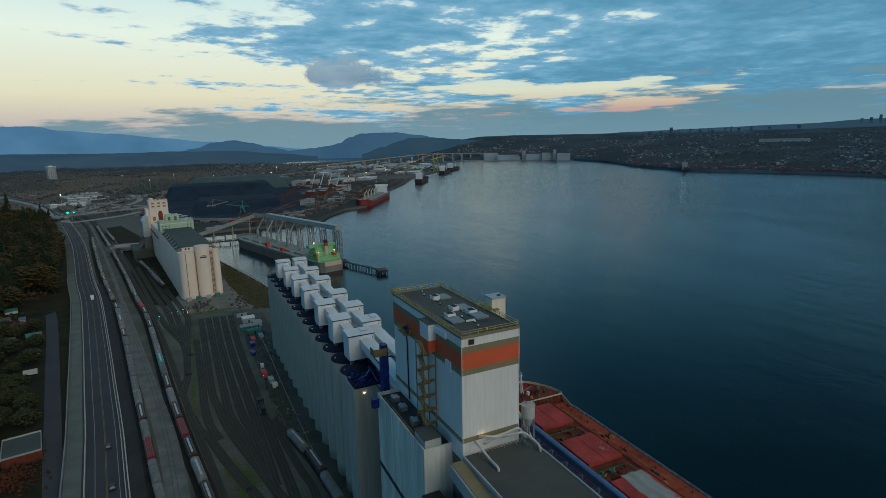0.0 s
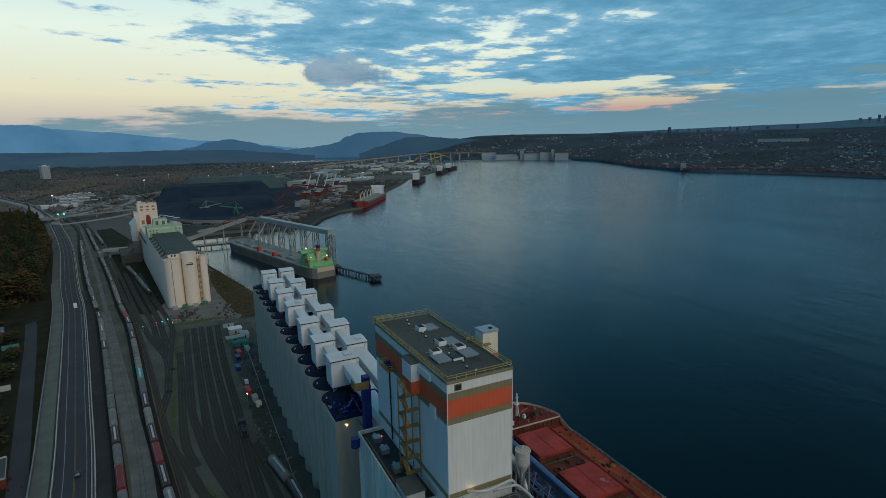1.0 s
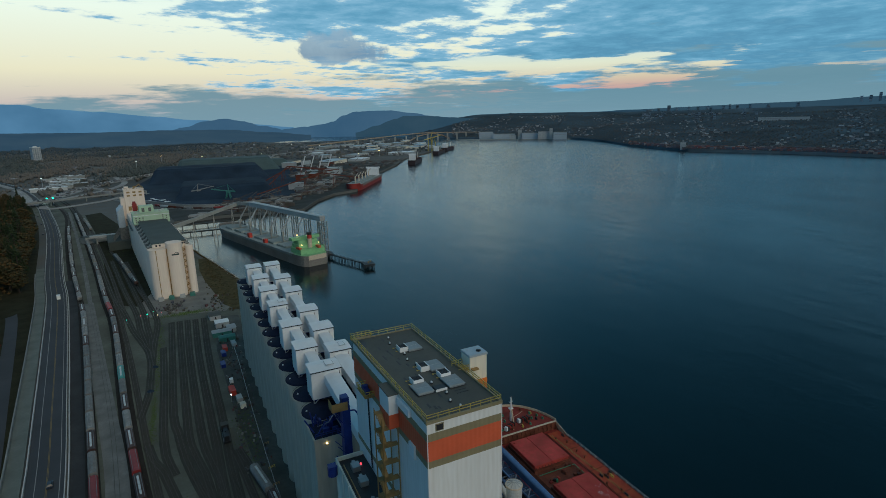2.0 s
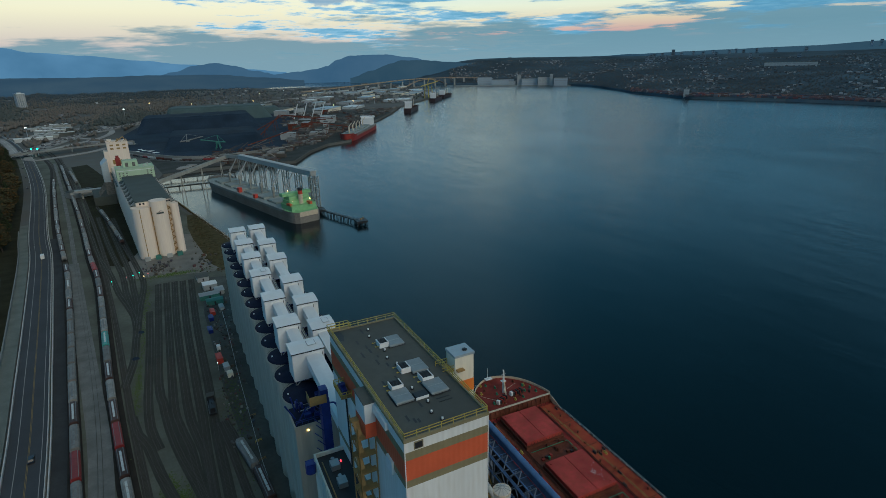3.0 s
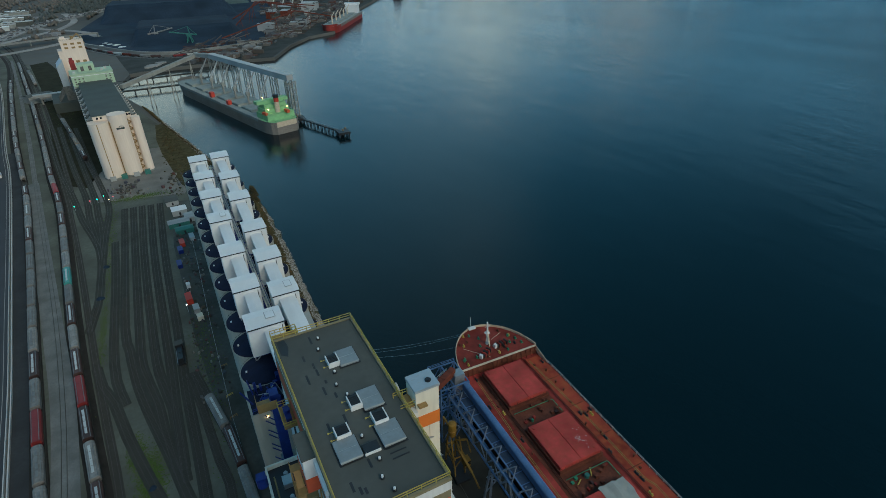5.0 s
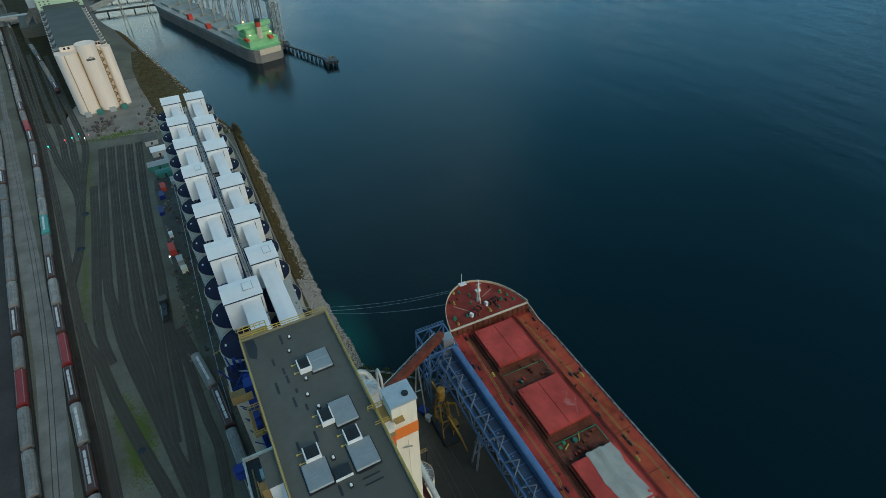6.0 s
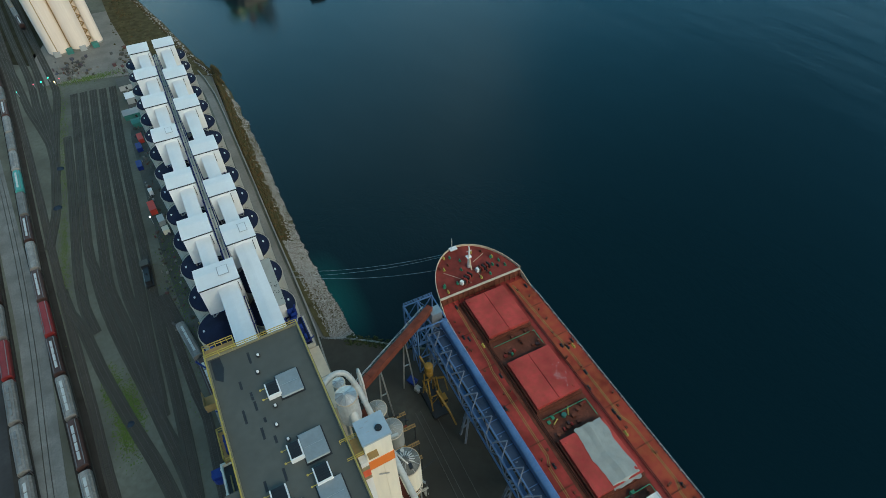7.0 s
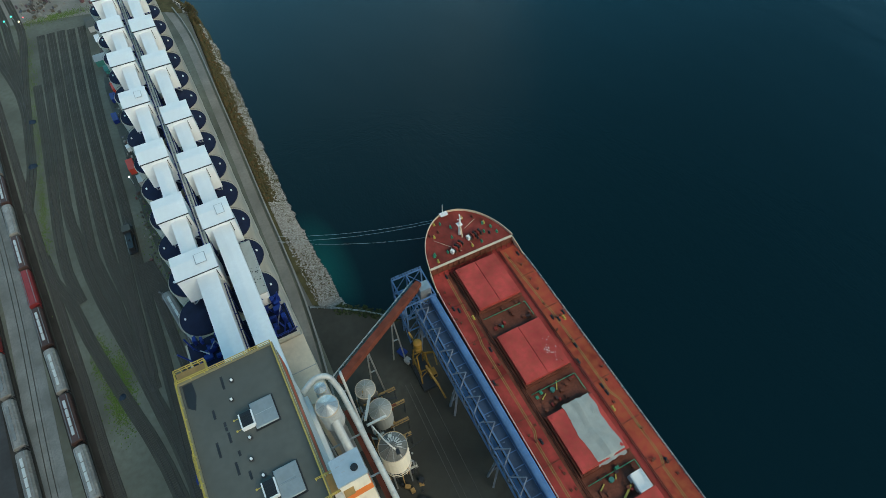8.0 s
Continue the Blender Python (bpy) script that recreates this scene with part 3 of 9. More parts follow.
        n, k = len(self.v), len(outline)
        self.v += [(x, y, z0) for x, y in outline] + [(x, y, z1) for x, y in outline]
        self.f += [tuple(n + i for i in reversed(range(k))), tuple(n + k + i for i in range(k))]
        self.f += [(n + i, n + (i + 1) % k, n + k + (i + 1) % k, n + k + i) for i in range(k)]
        return self

    def strip(self, left, right, z=0.0, drop=0.0):
        """A ribbon between two lines of points, with its edges turned down by drop."""
        n, k = len(self.v), len(left)
        put = lambda p, dzz: (p[0], p[1], (p[2] if len(p) > 2 else z) + dzz)
        self.v += [put(p, 0) for p in left] + [put(p, 0) for p in right]
        self.f += [(n + i, n + k + i, n + k + i + 1, n + i + 1) for i in range(k - 1)]
        if drop:
            m = len(self.v)
            self.v += [put(p, -drop) for p in left] + [put(p, -drop) for p in right]
            self.f += [(m + i, n + i, n + i + 1, m + i + 1) for i in range(k - 1)]
            self.f += [(n + k + i, m + k + i, m + k + i + 1, n + k + i + 1) for i in range(k - 1)]
        return self

    def clump(self, x, y, z, r, rng, squash=1.0):
        """A small rough lump of leaves or stone: an uneven octahedron."""
        n = len(self.v)
        for dx_, dy_, dz_ in ((1, 0, 0), (0, 1, 0), (-1, 0, 0), (0, -1, 0), (0, 0, 1), (0, 0, -1)):
            k = r * rng.uniform(0.65, 1.3)
            self.v.append((x + dx_ * k + rng.uniform(-.2, .2) * r, y + dy_ * k + rng.uniform(-.2, .2) * r, z + dz_ * k * squash))
        self.f += [(n + a, n + b, n + c) for a, b, c in ((0, 1, 4), (1, 2, 4), (2, 3, 4), (3, 0, 4), (1, 0, 5), (2, 1, 5), (3, 2, 5), (0, 3, 5))]
        return self

    def mesh(self, name):
        me = bpy.data.meshes.new(name)
        me.from_pydata(self.v, [], self.f)
        me.update()
        if self.smooth:
            me.polygons.foreach_set("use_smooth", [True] * len(me.polygons))
        return me


def part(name, shape, mat, parent=None, label=""):
    me = shape.mesh(name) if isinstance(shape, Shape) else shape
    if not me.materials:
        me.materials.append(mat)
    ob = new(name, me)
    if parent is not None:
        ob.parent = parent
    if label:
        ob["label"] = label
    return ob


def parts_of(name, shape, mat, parent, label=""):
    """Links every loose piece of a shape as a part of its own."""
    root = list(range(len(shape.v)))

    def find(i):
        while root[i] != i:
            root[i] = root[root[i]]
            i = root[i]
        return i

    for f in shape.f:
        for i in f[1:]:
            root[find(i)] = find(f[0])
    groups = {}
    for f in shape.f:
        groups.setdefault(find(f[0]), []).append(f)
    for faces in groups.values():
        used = sorted({i for f in faces for i in f})
        at = {old: k for k, old in enumerate(used)}
        s = Shape()
        s.v, s.f = [shape.v[i] for i in used], [tuple(at[i] for i in f) for f in faces]
        part(name, s, mat, parent, label)


def thing(name, label, category, x=0.0, y=0.0, z=0.0, rz=0.0, group="", kind=""):
    ob = new(name)
    ob.empty_display_size = 0.5
    ob.matrix_basis = pose(x, y, z, 0, 0, rz)
    return tagged(ob, label, category, group, kind)


def solo(name, shape, mat, label, category="", kind="", group=""):
    return tagged(part(name, shape, mat), label, category, group, kind)


def smooth_line(points, step=12.0):
    """A soft line through the points (Catmull-Rom), as 2D points."""
    p = [Vector(q) for q in points]
    p = [p[0] * 2 - p[1]] + p + [p[-1] * 2 - p[-2]]
    out = []
    for a, b, c, d in zip(p, p[1:], p[2:], p[3:]):
        k = max(2, int((c - b).length / step))
        for i in range(k):
            t = i / k
            out.append(0.5 * ((2 * b) + (c - a) * t + (2 * a - 5 * b + 4 * c - d) * t * t + (3 * b - a - 3 * c + d) * t ** 3))
    out.append(p[-2])
    return out


def offset(line, d):
    """The line moved d metres to its right."""
    out = []
    for i, q in enumerate(line):
        t = (line[min(i + 1, len(line) - 1)] - line[max(i - 1, 0)]).normalized()
        out.append((q.x + t.y * d, q.y - t.x * d))
    return out


def ribbon(line, a, b, z, drop=0.0, shape=None):
    return (shape or Shape()).strip(offset(line, a), offset(line, b), z, drop)


def railing(shape, pts, height=1.1, gap=2.0, w=0.09):
    """Posts with a top and a middle rail along points."""
    for p, q in zip(pts, pts[1:]):
        p, q = Vector(p), Vector(q)
        n = max(1, round((q - p).length / gap))
        for i in range(n + 1):
            a = p.lerp(q, i / n)
            shape.beam(a, a + Vector((0, 0, height)), w)
        for hgt in (height, height * 0.55):
            shape.beam(p + Vector((0, 0, hgt)), q + Vector((0, 0, hgt)), w)
    return shape

# ---- land and water ----
solo("water", Shape().box(-4800, 4800, -1500, 4850, -40, -4), WATER, "dark blue harbour water with fine ripples", kind="structure")

SHORE = [(104, -900), (104, 168), (92, 175), (83, 183), (76, 187), (69.5, 191), (68, 215), (67.3, 243), (66.8, 277), (66.8, 325), (66.8, 392), (56, 432), (44, 492),
         (30, 552), (18, 602), (6, 657), (-8, 700), (-18, 760), (-8, 830), (40, 846), (110, 850), (168, 845), (208, 930), (252, 993), (300, 1020), (352, 1125), (425, 1290),
         (568, 1528), (672, 1733), (851, 1969), (968, 2111), (1080, 2330), (1150, 2600), (1230, 2900), (1330, 3120), (1250, 4700)]
land = [(x, y) for x, y in SHORE] + [(-4700, 4700), (-4700, -900)]
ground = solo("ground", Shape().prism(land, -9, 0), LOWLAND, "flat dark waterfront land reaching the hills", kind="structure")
solo("far_inlet_water", Shape().prism([(520, 3500), (1180, 3500), (1230, 4640), (600, 4640)], 0.2, 0.6), WATER, "pale strip of distant inlet water", kind="structure")

# opposite shore: a slope that climbs away from the water
AZ = [(21.5, 3720, 6), (24.5, 3640, 66), (26.5, 3560, 100), (28.5, 3490, 118), (33.2, 3360, 126), (37.7, 3260, 128), (39.7, 3069, 128), (43.7, 2446, 124), (48.4, 2123, 122), (57.0, 2046, 128), (63.7, 1950, 140), (80.0, 1780, 145), (110.0, 1700, 145)]


def between(a, k):
    for p, q in zip(AZ, AZ[1:]):
        if a <= q[0]:
            return p[k] + (q[k] - p[k]) * (a - p[0]) / (q[0] - p[0])
    return AZ[-1][k]


def south_height(a, r):
    r0, top = between(a, 1), between(a, 2)
    s = max(0.0, (r - r0) / (4450 - r0))
    bumps = noise.noise(Vector((r * 0.0022, a * 0.09, 2.0))) * 30 * min(1, s * 3)
    return -1.5 + (top + 4) * (s ** 0.9) + bumps * 0.5 + (2.5 if s > 0.002 else 0)


shape = Shape()
cols, rws = 120, 40
for i in range(cols + 1):
    a = 21.5 + (110 - 21.5) * i / cols
    r0 = between(a, 1) + noise.noise(Vector((a * 0.7, 0, 5))) * 25
    for j in range(rws + 1):
        r = r0 + (4700 - r0) * (j / rws) ** 1.3
        z = south_height(a, r) if j else -9.0
        shape.v.append((r * math.sin(radians(a)), r * math.cos(radians(a)), z))
for i in range(cols):
    for j in range(rws):
        n = i * (rws + 1) + j
        shape.f.append((n, n + rws + 1, n + rws + 2, n + 1))
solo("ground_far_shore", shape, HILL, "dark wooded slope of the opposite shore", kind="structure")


def ridge(name, profile, r, mat, label, depth=260, foot=-6):
    """A distant ridge: azimuth and height pairs joined to a foot in front and a back slope."""
    s = Shape()
    pts = []
    for (a, hgt), (b, hgt2) in zip(profile, profile[1:]):
        for i in range(8):
            t = i / 8
            aa = a + (b - a) * t
            pts.append((aa, hgt + (hgt2 - hgt) * (3 * t * t - 2 * t ** 3) + noise.noise(Vector((aa * 2.3, r * 0.01, 1))) * 5))
    pts.append(profile[-1])
    for a, hgt in pts:
        c, d = math.sin(radians(a)), math.cos(radians(a))
        reach = r - depth * (1 + 0.6 * noise.noise(Vector((a * 0.45, r * 0.01, 7))) + 0.2 * noise.noise(Vector((a * 2.1, r * 0.01, 3))))
        s.v += [(reach * c, reach * d, foot), ((r - depth * 0.4) * c, (r - depth * 0.4) * d, max(foot, hgt * 0.72)), (r * c, r * d, hgt)]
    for i in range(len(pts) - 1):
        n = i * 3
        s.f += [(n, n + 3, n + 4, n + 1), (n + 1, n + 4, n + 5, n + 2)]
    s.smooth = True
    return solo(name, s, mat, label, kind="structure")


def sky_profile(pairs, r):
    """Azimuth and height of a skyline from its bearing across the view and its rise over the level line, both in thousandths."""
    out = []
    for bx, rise in pairs:
        d = math.atan(bx / 1000)
        out.append((24.7 + math.degrees(d), 120 + (rise - 4.5) / 1000 * r * math.cos(d)))
    return out


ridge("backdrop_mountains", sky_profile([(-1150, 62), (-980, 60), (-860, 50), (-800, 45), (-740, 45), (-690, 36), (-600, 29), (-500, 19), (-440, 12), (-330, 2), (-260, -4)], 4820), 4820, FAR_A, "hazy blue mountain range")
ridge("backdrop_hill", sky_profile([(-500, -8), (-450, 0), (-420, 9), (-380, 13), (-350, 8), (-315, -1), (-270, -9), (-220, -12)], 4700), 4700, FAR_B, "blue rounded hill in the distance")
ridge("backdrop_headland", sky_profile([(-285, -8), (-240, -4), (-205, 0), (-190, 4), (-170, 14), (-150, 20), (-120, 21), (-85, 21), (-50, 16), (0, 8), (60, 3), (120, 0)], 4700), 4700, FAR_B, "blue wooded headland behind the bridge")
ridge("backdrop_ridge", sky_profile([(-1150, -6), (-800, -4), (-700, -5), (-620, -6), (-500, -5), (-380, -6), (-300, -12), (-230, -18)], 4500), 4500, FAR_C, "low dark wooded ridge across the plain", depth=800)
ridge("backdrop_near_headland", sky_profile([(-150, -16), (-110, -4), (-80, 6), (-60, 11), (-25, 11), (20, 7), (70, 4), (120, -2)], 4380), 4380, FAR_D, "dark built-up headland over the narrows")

CREST = [(24.5, 60), (28.5, 126), (33.2, 140), (37.7, 146), (43.7, 158), (48.4, 170), (57.0, 186), (63.7, 208), (80.0, 215), (110.0, 215)]


def crest(a):
    for (a0, h0), (a1, h1) in zip(CREST, CREST[1:]):
        if a <= a1:
            return h0 + (h1 - h0) * max(0.0, (a - a0) / (a1 - a0))
    return 215


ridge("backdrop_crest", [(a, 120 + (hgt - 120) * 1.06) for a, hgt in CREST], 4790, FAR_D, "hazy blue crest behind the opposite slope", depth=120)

# ---- yards, roads and tracks on the ground ----
YARD = [(104, -300), (104, 168), (92, 175), (83, 183), (76, 186.5), (67, 192), (66, 300), (66, 390), (55, 430), (43, 490), (28, 552), (12, 610), (-2, 660), (-30, 720), (-110, 900), (-190, 1130), (-230, 1130), (-140, 800), (-98, 583), (-72, 440), (-47, 298), (-30, 213), (-18, 140), (0, 40), (30, -300)]
solo("yard_ground", Shape().prism(YARD, -0.5, 0.05), EARTH, "dark gravelly rail yard ground", kind="structure")
solo("pavement_quay", Shape().prism([(103.5, -300), (103.5, 167), (92, 174.3), (83, 182), (76, 187), (67, 192), (67, 140), (37, 140), (37, -300)], -0.4, 0.12), PAVING, "stained concrete quay apron", kind="structure")
solo("pavement_silo_strip", Shape().prism([(38, 150), (40, 168), (44, 168), (39.5, 345), (37, 402), (22, 405), (20.5, 345), (24.5, 260), (29.5, 205), (34, 160)], -0.4, 0.10), STRIP, "dark oil-stained paving along the silos", kind="structure")
solo("pavement_landing", Shape().prism([(-26, 470), (-18, 425), (30, 415), (40, 440), (36, 480), (20, 520), (-5, 520)], -0.4, 0.12), PAVING_PALE, "worn paved landing beside the grain elevator", kind="structure")
wharf = smooth_line([(57, 150), (60.5, 194), (60, 250), (59.5, 300), (58, 370), (54, 400)])
solo("road_wharf", ribbon(wharf, 2.0, 5.6, 0.18, 0.3), PAVING_PALE, "pale concrete service road along the silos", kind="structure")
s = Shape()
for p, q in zip(offset(wharf, 6.8)[:-1], offset(wharf, 6.8)[1:]):
    s.beam((*p, 0.55), (*q, 0.55), 0.5, 0.9)
solo("wharf_wall", s, KERB, "low concrete wall along the shore road", kind="structure")

HIGHWAY = smooth_line([(-7, 20), (-20.5, 120), (-32.6, 208.6), (-39.2, 257), (-47.0, 307), (-58.2, 379.5), (-78.0, 501.8), (-94.0, 583), (-132.5, 798.0), (-172.4, 979.5), (-217.7, 1155.9), (-330, 1500), (-520, 1900)], 15)
solo("road_highway", ribbon(HIGHWAY, -12.2, 0, 0.22, 0.4), ASPHALT, "grey asphalt highway with worn lane lines", kind="structure")
for d, w, m, lab in ((-9.2, 0.22, LINE_WHITE, "white edge line"), (-5.75, 0.16, LINE_YELLOW, "yellow centre line"), (-5.4, 0.16, LINE_YELLOW, "yellow centre line"), (-1.6, 0.22, LINE_WHITE, "white edge line")):
    solo("road_line", ribbon(HIGHWAY, d - w / 2, d + w / 2, 0.235), m, lab + " on the highway", kind="structure")


def barrier(name, d, w, hgt, mat, label, line=HIGHWAY, n=None):
    s = Shape()
    pts = offset(line, d)[:n]
    for p, q in zip(pts, pts[1:]):
        s.beam((*p, hgt / 2), (*q, hgt / 2), w, hgt)
    return solo(name, s, mat, label, kind="structure")


barrier("road_barrier", 0.15, 0.3, 1.1, WHITE_LINE, "pale concrete barrier beside the highway")
barrier("road_barrier", 1.2, 0.4, 1.1, WHITE_LINE, "pale concrete barrier beside the highway")
barrier("road_barrier", -12.5, 0.4, 1.1, WHITE_LINE, "pale concrete barrier beside the highway")
solo("road_service", ribbon(HIGHWAY[:34], 1.5, 6.4, 0.14, 0.1), SERVICE, "dark worn service lane beside the highway", kind="structure")
solo("pavement_path", ribbon(HIGHWAY[:38], -19.0, -13.4, 0.9, 1.2), PATH, "grey concrete path above the highway wall", kind="structure")
barrier("retaining_wall", -19.3, 0.5, 2.6, KERB, "pale concrete retaining wall", n=36)
side = smooth_line([(-33, 110), (-55, 212.4), (-73.5, 309), (-104, 466), (-120, 515)])
solo("road_side", ribbon(side, -3.2, 3.4, 0.2, 0.3), ASPHALT, "narrow grey side road below the woods", kind="structure")
# the land climbs away from the highway, wooded beyond the houses
def slope_rise(y, d):
    """Height of the roadside slope at a distance landward of the highway."""
    near = min(1.0, max(0.0, (y - 470) / 110))
    return 0.12 + near * 17.0 * min(1.0, max(0.0, (d - 24) / 90)) ** 1.2


s = Shape()
marks = (-19.6, -32, -50, -70, -95, -125, -170, -240)
edge = HIGHWAY[:70]
rows_ = [offset(edge, d) for d in marks]
for i in range(len(edge)):
    for d, row in zip(marks, rows_):
        s.v.append((row[i][0], row[i][1], slope_rise(edge[i].y, -d)))
for i in range(len(edge) - 1):
    for j in range(len(marks) - 1):
        n = i * len(marks) + j
        s.f.append((n + 1, n + len(marks) + 1, n + len(marks), n))
solo("ground_verge", s, DARK_GRASS, "dark brushy slope beside the road", kind="structure")

GRAVEL_LINE = smooth_line([(-3, 100), (-12.5, 165), (-20, 234), (-31, 300), (-50, 410), (-62, 480)])
solo("road_gravel", ribbon(GRAVEL_LINE, -3.4, 4.4, 0.16, 0.2), GRAVEL, "pale gravel service track between the trains", kind="structure")

TRACKS = [
    [(-6, 100), (-15.5, 165), (-22.4, 206), (-28.3, 245), (-36.2, 297), (-43.2, 345), (-52.3, 404), (-61.4, 459), (-87.7, 594.7), (-119.3, 778), (-154.7, 986), (-215, 1200)],
    [(9, 100), (-1.7, 164), (-6.5, 194.3), (-11.8, 226.4), (-20.2, 283), (-37.9, 416.5), (-51, 487.4), (-73, 613), (-112, 819), (-161.5, 1062), (-215, 1240)],
    [(-1, 100), (-12, 165), (-19.6, 234), (-29, 300), (-46, 400), (-58, 470), (-80, 600), (-116, 800), (-156, 1010)],
    [(14, 100), (6, 145), (1.1, 174.5), (-2, 197.4), (-6.1, 224.3), (-10.6, 254.3), (-15.6, 291.2), (-24.1, 353.4), (-31.7, 404), (-39.6, 453.5), (-68.5, 613), (-107, 819), (-156, 1062)],
    [(-34, 440), (-42, 487), (-64, 613), (-103, 819), (-150, 1030)],
    [(25, 105), (19, 148), (14.4, 168), (11.6, 177), (7.1, 191), (0.8, 212.4), (-3.7, 231), (-7.7, 241), (-10.4, 254)],
    [(-14.8, 280), (-12.7, 300), (-12.5, 316), (-14.1, 352), (-20.4, 380), (-26, 401), (-34.3, 442), (-48, 500), (-70, 620)],
    [(-13.5, 345), (-15.2, 358.5), (-18, 376.6), (-22.3, 401.7), (-27, 438), (-40, 505), (-60, 620)],
    [(-13, 350), (-15.6, 384), (-18.2, 404.5), (-21.9, 435.5), (-34, 505), (-54, 620)],
    [(-12.6, 330), (-13, 371.8), (-12.5, 406.5), (-15.5, 432), (-28, 500), (-47, 610)],
    [(0.1, 227.6), (-3.4, 243), (-4.9, 262), (-5.3, 278), (-6.2, 319), (-7.8, 363)],
    [(29, 100), (24, 142), (20.4, 165), (18.4, 173.7), (13.5, 196), (8.1, 217), (3.6, 238), (0.7, 260), (-1.2, 276), (-2.8, 346), (-4.3, 407)],
    [(40.2, 115.0), (33.8, 175.0), (32.1, 190.9), (28.2, 210.2), (23.1, 235.2)],
    [(-17, 440), (-26, 485), (-46, 580), (-66, 670)],
    [(19.1, 173.4), (15.8, 185.5), (11.9, 209), (10.1, 224), (5.6, 246), (4.2, 273), (2.1, 344), (0.5, 407)],
    [(17.2, 184.8), (16.5, 194), (14.9, 219), (11.1, 240), (9.0, 271), (6.3, 341), (5.3, 407)],
    [(17.0, 190), (15.8, 218), (15.2, 241), (13.8, 270), (11, 339), (10.1, 406)],
    [(26, 100), (23, 130), (22.4, 164), (22, 179.5), (21, 201), (19.7, 224), (19.1, 247), (18.5, 270), (17.8, 285), (16, 336), (15.2, 406)],
    [(31, 110), (29.4, 140), (29, 160), (28.8, 179), (27, 189), (24, 215), (21, 235)],
]
lines = [smooth_line(t, 9) for t in TRACKS]
solo("ground_oily_strip", ribbon(lines[1], -3.2, 3.4, 0.13, 0.1), OILY, "dark oily strip under the standing train", kind="structure")
solo("ground_oily_strip", ribbon(lines[0], -4.6, 1.9, 0.125, 0.1), OILY, "dark oily strip under the standing train", kind="structure")
SIDINGS = (5, 6, 7, 8, 9, 10, 11, 14, 15, 16, 17)
for n, line in enumerate(lines):
    bed = tagged(part("track_bed", ribbon(line, *((-1.85, 1.85) if n in SIDINGS else (-1.45, 1.45)), 0.20 + 0.004 * n, 0.15), GRAVEL if n == 2 else SIDING if n in SIDINGS else BALLAST), "pale gravel bed of a railway track" if n == 2 else "dark oily ballast bed of a railway track", kind="structure")
    for d in (-0.75, 0.75):
        pts = offset(line, d)
        s = Shape()
        for p, q in zip(pts, pts[1:]):
            s.beam((*p, 0.34 + 0.004 * n), (*q, 0.34 + 0.004 * n), 0.13, 0.16)
        part("rail", s, RAIL, bed)
    s = Shape()
    run = 0.0
    for p, q in zip(line, line[1:]):
        length = (q - p).length
        mid = (p + q) / 2
        if mid.y > 300:
            continue
        t = (q - p).normalized()
        u = Vector((t.y, -t.x))
        while run < length:
            c = p + t * run
            a, b = c - u * 1.3, c + u * 1.3
            s.beam((a.x, a.y, 0.245 + 0.004 * n), (b.x, b.y, 0.245 + 0.004 * n), 0.25, 0.08)
            run += 0.7
        run -= length
    if s.f and n != 2:
        tagged(part("sleepers", s, TIE, bed), kind="stuff")

# shore: sloping rock bank with boulders and scrub
inner = smooth_line([(73, 188.5), (69.5, 191.5), (68.2, 215), (67.5, 243), (67, 277), (67, 325), (67, 392), (56, 432), (44, 492), (30, 552), (18, 602), (6, 657)], 8)
OUTER_ROWS = ((180, 80), (191, 79.5), (198, 79.2), (215, 77.6), (243, 75.9), (266, 75.6), (325, 76.0), (366, 74.2), (392, 71.5), (432, 62), (492, 50), (552, 36), (602, 24), (657, 12))


def water_x(y):
    for (ya, xa), (yb, xb) in zip(OUTER_ROWS, OUTER_ROWS[1:]):
        if y <= yb:
            return xa + (xb - xa) * max(0.0, (y - ya) / (yb - ya)) + 1.3 * noise.noise(Vector((y * 0.11, 3.0, 0.0))) + 0.7 * noise.noise(Vector((y * 0.4, 7.0, 0.0)))
    return 12


s = Shape()
s.strip([(p.x - 0.6, p.y, 0.35) for p in inner], [(water_x(p.y) + 2.2, p.y + 0.5, -5.6) for p in inner])
solo("ground_bank", s, SCRUB, "steep brown earth bank at the water", kind="structure")
rng = random.Random(4)
s, bush = Shape(), Shape()
for k in range(len(inner) - 1):
    p, q = inner[k], inner[k + 1]
    if p.y < 236:
        rocks, lo, leaves = 1500, 0.10, 0
    elif p.y < 300:
        rocks, lo, leaves = 560, 0.34, 110
    else:
        rocks, lo, leaves = (330, 0.34, 120) if p.y < 400 else (60, 0.6, 40)
    for _ in range(rocks):
        t, f = rng.random(), rng.uniform(lo, 0.98)
        if p.y < 216 and f < 0.28 and rng.random() < 0.7:
            continue
        x, y = p.x + (q.x - p.x) * t, p.y + (q.y - p.y) * t
        s.clump(x + (water_x(y) - x) * f, y, 0.35 - 4.9 * f + 0.1, rng.uniform(0.10, 0.34), rng, 0.8)
    for _ in range(leaves):
        t, f = rng.random(), 0.03 + 0.5 * rng.random() ** 1.6
        x, y = p.x + (q.x - p.x) * t, p.y + (q.y - p.y) * t
        bush.clump(x + (water_x(y) - x) * f, y, 0.35 - 4.9 * f + rng.uniform(0.1, 0.8), rng.uniform(0.3, 0.85), rng)
big_bush = Shape()
